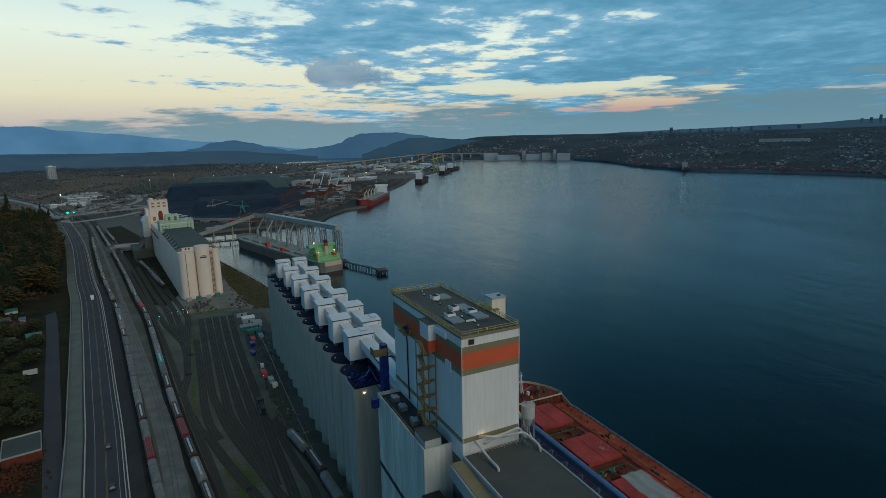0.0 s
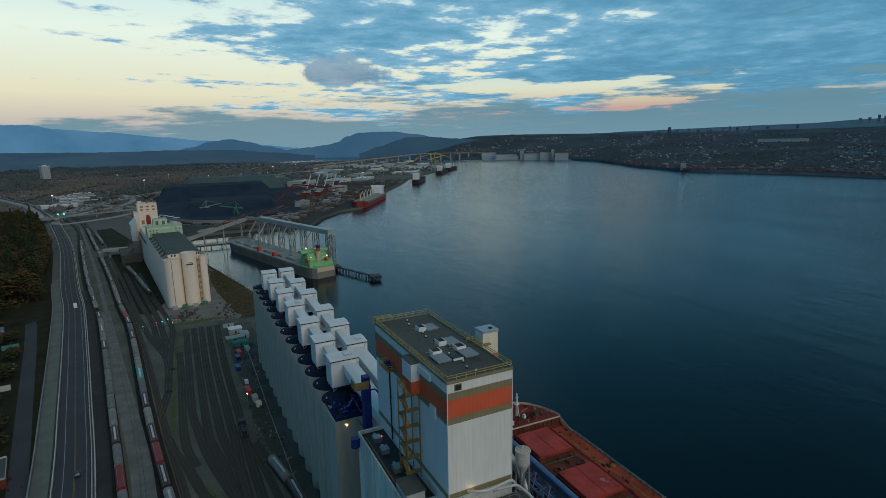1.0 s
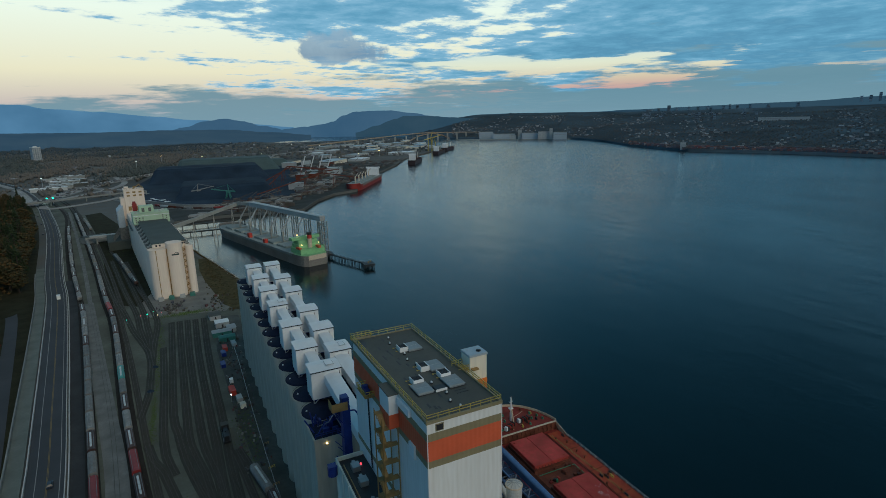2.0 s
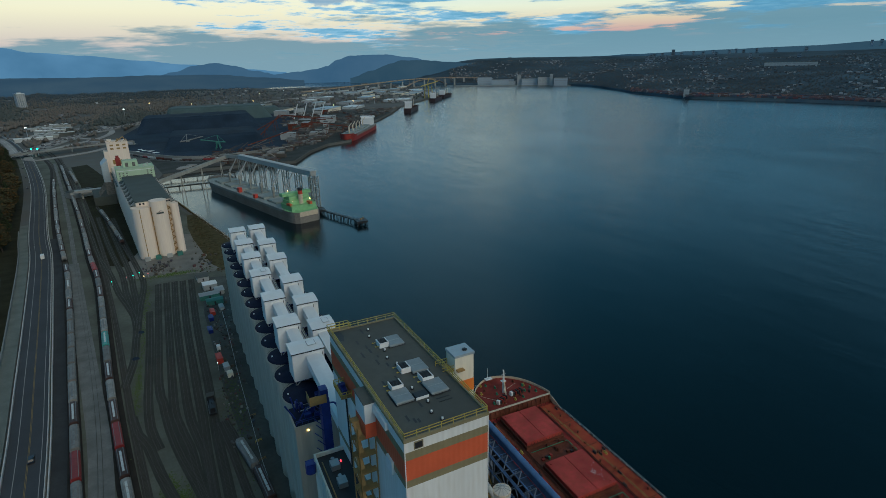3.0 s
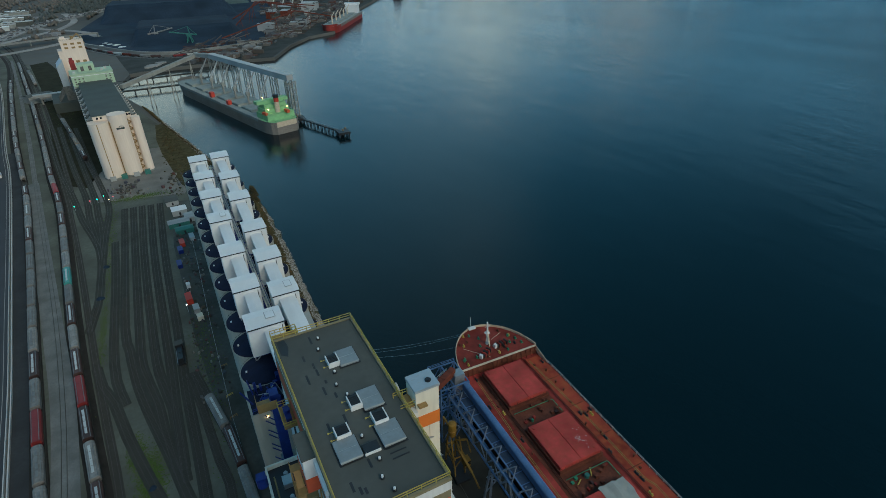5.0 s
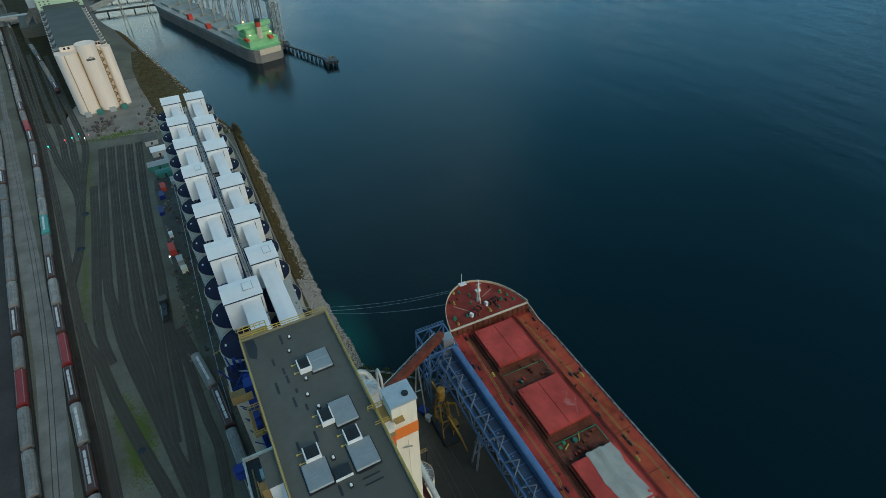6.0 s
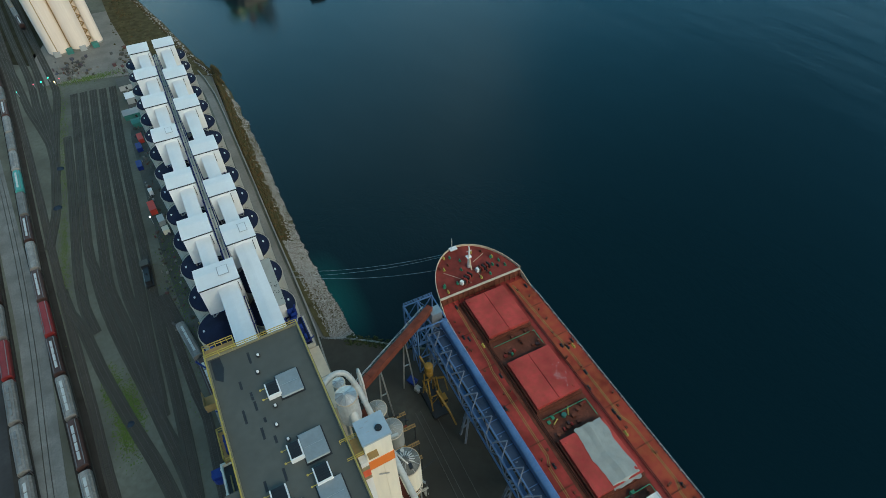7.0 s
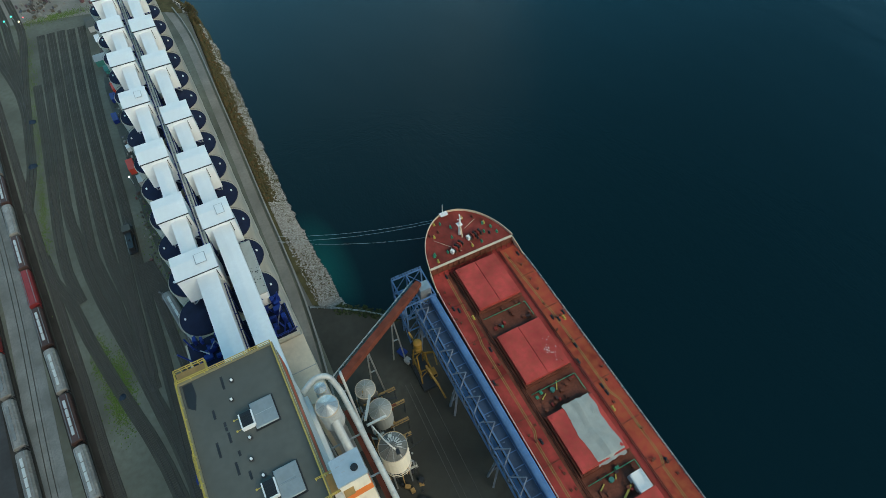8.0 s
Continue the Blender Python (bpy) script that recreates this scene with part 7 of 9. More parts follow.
for y in (-3.0, 2.8):
    frame_.beam((-1.5, y, 9), (1.7, y, 9), 0.3).beam((-1.5, y, 5), (1.7, y, 9), 0.24)
parts_of("frame_bar", frame_, MACHINE, ym)
part("cab", Shape().box(0.6, 2.6, -5.4, -3.2, 6.5, 9.0), MACHINE, ym)
part("cab_window", Shape().box(0.7, 2.5, -5.46, -5.4, 7.4, 8.7), GLASS_DARK, ym)
part("boom", Shape().beam((0.4, -2.5, 10.5), (1.6, -8.0, 7.0), 0.6).beam((1.6, -8.0, 7.0), (2.4, -11, 3.0), 0.4), MACHINE, ym)
part("arm", Shape().beam((0, 2.4, 15.2), (-0.6, 6.2, 17.0), 0.5).beam((-0.6, 6.2, 17.0), (0.2, 7.4, 12.0), 0.4), MACHINE, ym)
part("side_arm", Shape().beam((0.8, 1.0, 11.5), (4.2, 0.2, 11.0), 0.45).beam((4.2, 0.2, 11), (3.6, -3.4, 9.5), 0.35), MACHINE, ym)
for x in (-1.7, 2.1):
    for y in (-4.6, 3.6):
        part("wheel", Shape().tube([((x - 0.3, y, 0.65), 0.65, (1, 0, 0)), ((x + 0.3, y, 0.65), 0.65, (1, 0, 0))], 14), TYRE, ym)
bin_ = thing("blue_skip", "small blue skip on the quay", "container", 88.4, 161.8, 0.12, 28)
part("tub", Shape().hull8([(-0.9, -1.1, 0), (0.9, -1.1, 0), (0.9, 1.1, 0), (-0.9, 1.1, 0), (-1.1, -1.4, 1.5), (1.1, -1.4, 1.5), (1.1, 1.4, 1.5), (-1.1, 1.4, 1.5)]), BLUE, bin_)
part("rim", Shape().box(-1.15, 1.15, -1.45, 1.45, 1.5, 1.6), BLUE, bin_)
crate = thing("pale_crate", "pale metal crate on the quay", "container", 88.8, 158.6, 0.12, 24)
part("body", Shape().box(-0.8, 0.8, -0.9, 0.9, 0, 1.5), SHED, crate)
part("lid", Shape().box(-0.85, 0.85, -0.95, 0.95, 1.5, 1.6), SHED, crate)
# crane rails and fence on the apron
for x in (85.0, 86.6, 90.2):
    solo("quay_rail", Shape().beam((x, -100, 0.16), (x, 152, 0.16), 0.2, 0.12), RAIL, "worn rail set in the quay", kind="structure")
fence = thing("quay_fence", "thin grey fence at the quay corner", "fence", 0, 0, 0, 0)
part("rails", railing(Shape(), [(68, 190.5, 0), (76, 186, 0), (83, 181.2, 0), (91, 174.6, 0)], 1.3, 2.4, 0.1), STEEL, fence)

# ---- trains ----


STEEL_DULL = material("dull_roof_steel", (0.21, 0.22, 0.22), 0.6, 0.2, 0.2, 0.6, 3)


def hopper_car(mat, strip=True, label="", lid=False):
    c = thing("hopper_car", label, "rail car", 0, 0, 0, 0, "hopper cars")
    L, W, z0, z1 = 8.2, 1.55, 1.25, 4.45
    b = Shape()
    prof = [(-W, z0 + 0.9), (-W, z1 - 0.75), (-W * 0.72, z1 - 0.2), (-W * 0.3, z1), (W * 0.3, z1), (W * 0.72, z1 - 0.2), (W, z1 - 0.75), (W, z0 + 0.9), (W * 0.5, z0 + 0.3), (-W * 0.5, z0 + 0.3)]
    n = len(prof)
    for y in (-L, L):
        b.v += [(x, y * (0.86 if z < z0 + 0.5 else 1.0), z) for x, z in prof]
    b.f += [(i, (i + 1) % n, n + (i + 1) % n, n + i) for i in range(n)]
    b.f += [tuple(reversed(range(n))), tuple(range(n, 2 * n))]
    part("body", b, mat, c)
    part("sill", Shape().box(-0.5, 0.5, -L - 0.55, L + 0.55, 0.95, 1.35), DARK, c)
    for sy in (-1, 1):
        part("end_frame", Shape().beam((-1.2, sy * (L + .5), 1.2), (-1.2, sy * (L - 0.1), 4.0), 0.16).beam((1.2, sy * (L + .5), 1.2), (1.2, sy * (L - 0.1), 4.0), 0.16).beam((-1.2, sy * (L + .2), 2.6), (1.2, sy * (L + .2), 2.6), 0.14), mat, c)
    if strip:
        for k in range(4):
            y = -6.0 + k * 3.1
            part("hatch_lid", Shape().box(-0.36, 0.36, y, y + 2.7, z1, z1 + 0.2), HATCH_STRIP if lid else STEEL_DULL, c, "pale roof hatch" if lid else "grey roof hatch")
    w = Shape()
    for x in (-1.0, 1.0):
        w.box(x - 0.09, x + 0.09, -L + 0.3, L - 0.3, z1 - 0.08, z1 + 0.02)
    part("roof_walk", w, STEEL_DULL, c)
    for y in (-6.3, 6.3):
        bogie = part("bogie", Shape().box(-1.15, -0.95, y - 1.3, y + 1.3, 0.62, 1.0).box(0.95, 1.15, y - 1.3, y + 1.3, 0.62, 1.0).box(-1.1, 1.1, y - 0.25, y + 0.25, 0.7, 1.0), DARK, c)
        for d in (-0.9, 0.9):
            part("wheelset", Shape().tube([((-0.82, y + d, 0.86), 0.44, (1, 0, 0)), ((-0.68, y + d, 0.86), 0.44, (1, 0, 0))], 10).tube([((0.68, y + d, 0.86), 0.44, (1, 0, 0)), ((0.82, y + d, 0.86), 0.44, (1, 0, 0))], 10).beam((-0.7, y + d, 0.86), (0.7, y + d, 0.86), 0.15), RAIL, bogie)
    return c


LAB = {"bright": "grey hopper car with white roof hatches", "grey": "weathered grey covered grain hopper car", "brown": "brown covered grain hopper car", "red": "faded red covered grain hopper car", "teal": "teal covered grain hopper car", "tan": "dusty tan covered hopper car", "plain": "pale grey hopper car with plain roof"}
stock = {"grey": (CAR_GREY, True), "brown": (CAR_BROWN, True), "bright": (CAR_GREY, True), "red": (CAR_RED, False), "teal": (CAR_TEAL, True), "tan": (CAR_TAN, True), "plain": (CAR_GREY, False)}
made = {}


def along(line, s):
    """The point and heading s metres along a line."""
    for p, q in zip(line, line[1:]):
        d = (q - p).length
        if s <= d:
            t = (q - p) / d
            c = p + t * s
            return c.x, c.y, math.degrees(math.atan2(-t.x, t.y))
        s -= d
    return None


def put_car(kind, line, s):
    at = along(line, s)
    if not at:
        return
    m = pose(at[0], at[1], 0.002 + 0.004 * lines.index(line), 0, 0, at[2])
    if kind in made:
        copy_thing(made[kind], m)
    else:
        made[kind] = hopper_car(*stock[kind], LAB[kind], kind in ("brown", "bright", "teal"))
        made[kind].matrix_basis = m


def length_to(line, y):
    s = 0.0
    for p, q in zip(line, line[1:]):
        if q.y >= y:
            return s + (q - p).length * (y - p.y) / (q.y - p.y)
        s += (q - p).length
    return s


def train(line, y0, cars, pitch=18.15):
    s = length_to(line, y0)
    for k, kind in enumerate(cars):
        if kind != "gap":
            put_car(kind, line, s + k * pitch)


G, P, B_, R, T, N, W_ = "grey", "plain", "brown", "red", "teal", "tan", "bright"
train(lines[0], 119, [G, W_, P, W_, G, G, R, G, B_, G, G, P, G, G, P, B_, G, W_, G, B_, "gap", G, B_, G, G, B_, G, B_, G, P, G, B_, G, G, B_, G, P, B_, G, G, B_])
train(lines[1], 113.5, [G, W_, B_, W_, B_, W_, B_, R, B_, P, B_, P, T, G, G, P, B_, P, B_, R, G, B_, G, G, P, G, B_, G, N, G, B_, G, G, P, G, B_, G, G, B_, G, N, G, G, B_, G, G, G, P])
train(lines[12], 153.6, [B_, G, B_, W_])
train(lines[13], 520, [B_, G, N, G, B_, G, G])
train(lines[4], 820, [G, G, G, N, G])


def locomotive(x, y, r):
    e = thing("shunting_locomotive", "small black shunting locomotive in the yard", "locomotive", x, y, 0.1, r)
    part("frame", Shape().box(-1.4, 1.4, -7, 7, 1.0, 1.5), DARK, e)
    part("hood", Shape().box(-0.9, 0.9, -6.4, 1.8, 1.5, 3.6).box(-0.9, 0.9, 4.6, 6.6, 1.5, 3.2), DARK, e)
    part("cab", Shape().box(-1.4, 1.4, 1.8, 4.6, 1.5, 4.3), DARK, e)
    part("cab_roof", Shape().box(-1.5, 1.5, 1.7, 4.7, 4.3, 4.45), ROOFING, e)
    part("exhaust", Shape().cyl(0, -2.5, 3.6, 4.2, 0.3, 10), DARK, e)
    for yy in (-4.5, 4.5):
        part("bogie", Shape().box(-1.1, 1.1, yy - 1.6, yy + 1.6, 0.35, 1.0), DARK, e)
    part("handrail", railing(Shape(), [(-1.35, -6.9, 1.5), (-1.35, 1.8, 1.5)], 1.0, 1.6, 0.06), STEEL, e)


locomotive(19.1, 247, 1.5)

# ---- highway vehicles ----


def road_vehicle(name, label, x, y, r, mat, length, width, height, van):
    v = thing(name, label, "van" if van else "car", x, y, 0.23, r, "highway traffic")
    body = Shape()
    zb = 0.35
    if van:
        body.box(-width / 2, width / 2, -length / 2, length / 2 - 1.6, zb, height)
        body.hull8([(-width / 2, length / 2 - 1.6, zb), (width / 2, length / 2 - 1.6, zb), (width / 2, length / 2, zb), (-width / 2, length / 2, zb), (-width / 2, length / 2 - 1.6, height * 0.8), (width / 2, length / 2 - 1.6, height * 0.8), (width / 2, length / 2 - 0.3, height * 0.45), (-width / 2, length / 2 - 0.3, height * 0.45)])
        part("body", body, mat, v)
        part("windscreen", Shape().box(-width / 2 + .1, width / 2 - .1, length / 2 - 0.75, length / 2 - 0.62, height * 0.48, height * 0.72), GLASS_DARK, v)
    else:
        body.box(-width / 2, width / 2, -length / 2, length / 2, zb, 0.85)
        part("body", body, mat, v)
        part("cabin", Shape().hull8([(-width / 2 + .05, -length * .38, 0.85), (width / 2 - .05, -length * .38, 0.85), (width / 2 - .05, length * .22, 0.85), (-width / 2 + .05, length * .22, 0.85), (-width / 2 + .25, -length * .28, height), (width / 2 - .25, -length * .28, height), (width / 2 - .25, length * .08, height), (-width / 2 + .25, length * .08, height)]), GLASS_DARK, v, "dark glazed cabin")
        part("roof", Shape().box(-width / 2 + .26, width / 2 - .26, -length * .27, length * .07, height, height + 0.05), mat, v)
    for sx in (-1, 1):
        for sy in (-1, 1):
            part("wheel", Shape().tube([((sx * width / 2 - 0.12, sy * length * .32, 0.33), 0.33, (1, 0, 0)), ((sx * width / 2 + 0.12, sy * length * .32, 0.33), 0.33, (1, 0, 0))], 12), TYRE, v)
    return v


road_vehicle("delivery_van", "white box van on the highway", -83.4, 505, 10, VAN, 7.0, 2.3, 3.0, True)
CAR_DARK = material("dark_blue_car_paint", (0.03, 0.04, 0.06), 0.3, 0.2, 0.05)
CAR_SILVER = material("silver_car_paint", (0.42, 0.44, 0.46), 0.3, 0.5, 0.05)
road_vehicle("car", "dark car on the highway", -36.6, 209.5, 9, CAR_DARK, 4.6, 1.85, 1.5, False)
road_vehicle("car", "dark car on the highway", -41.6, 241.7, 8, CAR_DARK, 4.6, 1.85, 1.45, False)
for x, y, m in ((-152, 815, CAR_DARK), (-158, 858, CAR_SILVER), (-170, 900, CAR_DARK), (-176, 940, CAR_SILVER), (-190, 985, CAR_DARK), (-196, 1030, CAR_DARK), (-206, 1070, CAR_SILVER)):
    road_vehicle("car", "silver car on the highway" if m is CAR_SILVER else "dark car on the highway", x, y, 12, m, 4.6, 1.85, 1.5, False)


def lamp_post(x, y, hgt, mat, name="yard_lamp", label="tall yard lamp post with a lit head"):
    p = thing(name, label, "lamp", x, y, 0)
    part("pole", Shape().tube([((0, 0, 0), 0.16), ((0, 0, hgt), 0.09)], 8), STEEL, p)
    part("lamp_head", Shape().box(-0.35, 0.35, -0.2, 0.2, hgt - 0.1, hgt + 0.2), STEEL, p)
    part("bulb", Shape().box(-0.22, 0.22, -0.4, -0.2, hgt - 0.2, hgt + 0.15), mat, p, "glowing lamp")
    return p


for x, y, hgt, m in ((-30.9, 418.3, 3.0, LAMP_GREEN), (-19.2, 424.5, 3.0, LAMP_GREEN), (-15.8, 428, 3.0, LAMP_GREEN), (-23.1, 424.3, 2.6, LAMP_RED), (-10.5, 425, 2.6, LAMP_RED), (-12.9, 423, 2.0, LAMP_WARM), (23.6, 277, 4.0, LAMP_WHITE), (-45.5, 690, 5.0, LAMP_WHITE)):
    lamp_post(x, y, hgt, m, "signal_post" if m in (LAMP_GREEN, LAMP_RED) else "yard_lamp", "rail signal post with a lit lamp" if m in (LAMP_GREEN, LAMP_RED) else "yard lamp post with a lit head")

# ---- sheds, boxes and clutter along the silos ----


def shed(x, y, w, l, hgt, r, wall, roof, label, pitch=0.6):
    h = thing("shed", label, "shed", x, y, 0.05, r)
    part("wall", Shape().box(-w / 2, w / 2, -l / 2, l / 2, 0, hgt), wall, h)
    s = Shape()
    o = 0.25
    s.hull8([(-w / 2 - o, -l / 2 - o, hgt), (w / 2 + o, -l / 2 - o, hgt), (w / 2 + o, l / 2 + o, hgt), (-w / 2 - o, l / 2 + o, hgt), (-w / 2 - o, -0.1, hgt + pitch), (w / 2 + o, -0.1, hgt + pitch), (w / 2 + o, 0.1, hgt + pitch), (-w / 2 - o, 0.1, hgt + pitch)])
    part("roof", s, roof, h)
    part("door", Shape().box(-0.5, 0.5, -l / 2 - 0.06, -l / 2, 0, 2.1), DARK, h)
    part("window", Shape().box(w / 2, w / 2 + 0.05, -0.6, 0.6, 1.1, 2.1), GLASS_DARK, h)
    return h


shed(25.6, 385, 8, 7, 3.4, 5, SHED, PANEL, "white-roofed site shed beside the silos")
shed(24.6, 368, 11, 6, 3.0, 5, TEAL, SHED, "teal site hut with a grey roof")
shed(27.0, 358, 9, 5, 2.8, 5, TEAL, TEAL, "low teal site hut")
shed(22.0, 403, 7, 10, 3.0, 6, SHED, ROOFING, "grey site shed near the elevator")
shed(30.5, 374, 5, 8, 2.8, 5, SHED, SHED, "grey site shed beside the silos")
for x, y, w, l, hgt, m, lab in ((24.6, 285.5, 2.6, 6.6, 2.7, RED_BOX, "red shipping container on the yard"), (27.0, 276.0, 2.4, 4.6, 2.4, SHED, "grey equipment box on the yard"), (28.0, 269.0, 2.4, 3.0, 2.2, CREAM, "cream equipment box on the yard"), (25.0, 297.5, 1.6, 2.4, 2.2, VAN, "small white tank box by the silos"), (22.4, 320.0, 2.2, 5.6, 2.0, BLUE, "blue equipment container beside the silos"), (23.6, 335.0, 2.4, 5.0, 2.2, BLUE, "blue equipment container beside the silos"), (24.8, 343.0, 2.4, 6.0, 2.2, RED_BOX, "faded red container beside the silos"), (30.0, 348.0, 2.4, 6.0, 2.0, SHED, "grey container beside the silos")):
    c = thing("container_box", lab, "container", x, y, 0.1, 6)
    part("body", Shape().box(-w / 2, w / 2, -l / 2, l / 2, 0.1, hgt), m, c)
    part("lid", Shape().box(-w / 2 - .05, w / 2 + .05, -l / 2 - .05, l / 2 + .05, hgt, hgt + 0.08), m, c)
    part("skid", Shape().box(-w / 2 + .2, -w / 2 + .4, -l / 2, l / 2, 0, 0.1).box(w / 2 - .4, w / 2 - .2, -l / 2, l / 2, 0, 0.1), DARK, c)
rng = random.Random(77)
s = Shape()
for k in range(330):
    y = rng.uniform(215, 400)
    x = 27.5 - (y - 215) * 0.012 + rng.uniform(-3.5, 7.5)
    a = rng.uniform(0.12, 0.5)
    s.box(-a, a, -a * rng.uniform(.3, 2.2), a, 0.0, rng.uniform(0.2, 1.1), pose(x, y, 0.05, 0, 0, rng.uniform(0, 180)))
tagged(part("yard_clutter", s, island("yard_clutter_paint", [(0.10, 0.10, 0.09), (0.05, 0.05, 0.05), (0.28, 0.28, 0.26), (0.09, 0.08, 0.06), (0.06, 0.07, 0.07), (0.14, 0.05, 0.04), (0.07, 0.09, 0.12), (0.14, 0.14, 0.13), (0.05, 0.055, 0.05)])), "pallets, drums and scrap strewn beside the silos", "clutter", kind="stuff")
s = Shape()
for k in range(110):
    y, x = rng.gauss(440, 5.5), rng.gauss(-4, 4.5)
    if k % 4 == 0:
        x, y = rng.uniform(16, 34), 452 - (k % 7) * 6 + rng.uniform(-3, 3)
    a = rng.uniform(0.2, 0.9)
    s.box(-a, a, -a * rng.uniform(.3, 1.4), a, 0.0, rng.uniform(0.4, 1.8), pose(x, y, 0.05, 0, 0, rng.uniform(0, 180)))
tagged(part("elevator_clutter", s, bpy.data.materials["yard_clutter_paint"]), "scrap and pallets heaped at the elevator foot", "clutter", kind="stuff")
for x, y, a in ((-12.0, 306, 2.0), (-11.0, 336, 1.8), (8.0, 187, 1.2)):
    p = Shape().tube([((x, y, 0), a), ((x + 0.1, y, 0.45), a * 0.72), ((x - 0.15, y + 0.1, 0.9), a * 0.34), ((x - 0.1, y, 1.05), a * 0.08)], 14)
    p.v = [(vx + 0.3 * noise.noise(Vector((vx, vy, vz * 3))), vy + 0.3 * noise.noise(Vector((vy, vx, vz * 3 + 5))), vz) for vx, vy, vz in p.v]
    tagged(part("dirt_heap", p, COAL), "small dark heap of spilled material", "heap")
fence = thing("silo_fence", "long low fence between tracks and silos", "fence", 0, 0, 0, 0)
for p, q in zip([(36.5, 150), (33, 205), (31.5, 260), (30.5, 320)], [(33, 205), (31.5, 260), (30.5, 320), (29.5, 350)]):
    part("fence_run", railing(Shape(), [(*p, 0.05), (*q, 0.05)], 1.9, 3.0, 0.09), STEEL, fence)
for y, m in ((205, OCHRE), (216, YELLOW), (233, OCHRE)):
    g = thing("gate_barrier", "small yellow barrier by the silos", "barrier", 33.4, y, 0.05, 20)
    part("rails", railing(Shape(), [(-1.2, 0, 0), (1.2, 0, 0)], 1.1, 1.2, 0.14), m, g)

# ---- second grain elevator ----


def second_elevator():
    e = thing("grain_elevator", "warm white concrete grain elevator with round bins", "building", -1.2, 464.0, 0, 8.1)
    # large front bins
    for x, y, r, z in ((-8.9, 4.4, 6.3, 38.6), (2.7, 4.0, 5.7, 42.4), (13.0, 5.0, 2.9, 38.6)):
        part("front_bin", Shape().cyl(x, y, 1.2, z, r, 28), CARGILL, e)
        part("bin_foot", Shape().cyl(x, y, 0, 1.2, r * 0.92, 20), CONCRETE, e)
    for x, y in ((-10.2, -1.9), (-2.75, 1.2), (8.2, 2.2)):
        part("wall_joint", Shape().box(x - 0.22, x + 0.22, y, y + 2.5, 1, 38.4), OCHRE, e, "rusty joint between bins")
    # zig-zag outside stair
    st = part("outside_stair", Shape().box(7.4, 10.4, 5.4, 7.4, 0, 38.6), CARGILL, e)
    for k in range(8):
        z = 2 + k * 4.5
        f = Shape().beam((7.4, 4.4, z), (10.2, 4.4, z + 2.2), 1.2, 0.35).beam((10.2, 4.4, z + 2.2), (7.4, 4.4, z + 4.4), 1.2, 0.35)
        part("stair_flight", f, OCHRE, st, "rusty brown stair flight")
    # long rows of bins on both sides
    for sx in (-1, 1):
        for k in range(15):
            x, y = sx * 11.6, 12.5 + k * 7.4
            b = part("side_bin", Shape().cyl(x, y, 0, 38.4, 3.6, 20), CARGILL, e)
            part("bin_cap", Shape().tube([((x, y, 38.4), 3.3), ((x, y, 38.9), 3.2)], 20), CARGILL_ROOF, b)
    part("core", Shape().box(-9.0, 9.0, 6, 122, 0, 39.0), CARGILL, e)
    part("gallery_wall", Shape().box(-11.2, 11.2, 5.5, 122, 39.0, 42.0), CARGILL, e)
    part("gallery_roof", Shape().hull8([(-11.7, 5.0, 42.0), (11.7, 5.0, 42.0), (11.7, 122, 42.0), (-11.7, 122, 42.0), (-11.7, 5.0, 42.3), (11.7, 5.0, 42.3), (11.7, 122, 42.3), (-11.7, 122, 42.3)]), CARGILL_ROOF, e, "dark green-grey flat roof")
    for x in (-9.2, -6.9, 8.4, 9.9):
        part("window", Shape().box(x, x + 1.2, 5.36, 5.5, 39.9, 41.2), GLASS_DARK, e)
    for k in range(14):
        part("side_hood", Shape().hull8([(-15.0, 11 + k * 7.4, 38.6), (-11.2, 11 + k * 7.4, 38.6), (-11.2, 15 + k * 7.4, 38.6), (-15.0, 15 + k * 7.4, 38.6), (-13, 11 + k * 7.4, 39.6), (-11.2, 11 + k * 7.4, 41.4), (-11.2, 15 + k * 7.4, 41.4), (-13, 15 + k * 7.4, 39.6)]), CARGILL_ROOF if k % 2 else CONCRETE, e)
        part("side_hood", Shape().hull8([(11.2, 11 + k * 7.4, 38.6), (14.6, 11 + k * 7.4, 38.6), (14.6, 14 + k * 7.4, 38.6), (11.2, 14 + k * 7.4, 38.6), (11.2, 11 + k * 7.4, 41.2), (12.6, 11 + k * 7.4, 39.8), (12.6, 14 + k * 7.4, 39.8), (11.2, 14 + k * 7.4, 41.2)]), CONCRETE, e)
    # company mark as plain bars
    part("wall_mark", Shape().box(0.2, 5.0, -1.85, -1.3, 33.2, 34.3).beam((1.6, -1.8, 34.7), (3.0, -1.8, 35.3), 0.3).beam((3.0, -1.8, 35.3), (4.8, -1.8, 34.8), 0.3), CARGILL_ROOF, e, "dark grey-green wall mark")
    # pale green house
    g = part("green_house", Shape().box(-15, 15.0, 122, 142, 39.2, 48.6), MINT, e, "pale green machinery house")
    part("house_base", Shape().box(-9.2, 9.2, 122, 142, 0, 39.2), CARGILL, e)
    for k in range(3):
        part("side_bin", Shape().cyl(-11.6, 123.5 + k * 7.4, 0, 38.4, 3.6, 20), CARGILL, e)
    part("house_roof", Shape().box(-15.3, 15.3, 121.7, 142.3, 48.6, 49.0), MINT, g)
    part("house_top", Shape().box(-8.5, 3.5, 131, 142, 49.0, 54.4), MINT, g)
    part("house_door", Shape().box(-6.6, -4.2, 130.8, 131, 49.2, 52.8).box(-1.0, 1.4, 130.8, 131, 49.2, 52.8), GRIMY, g)
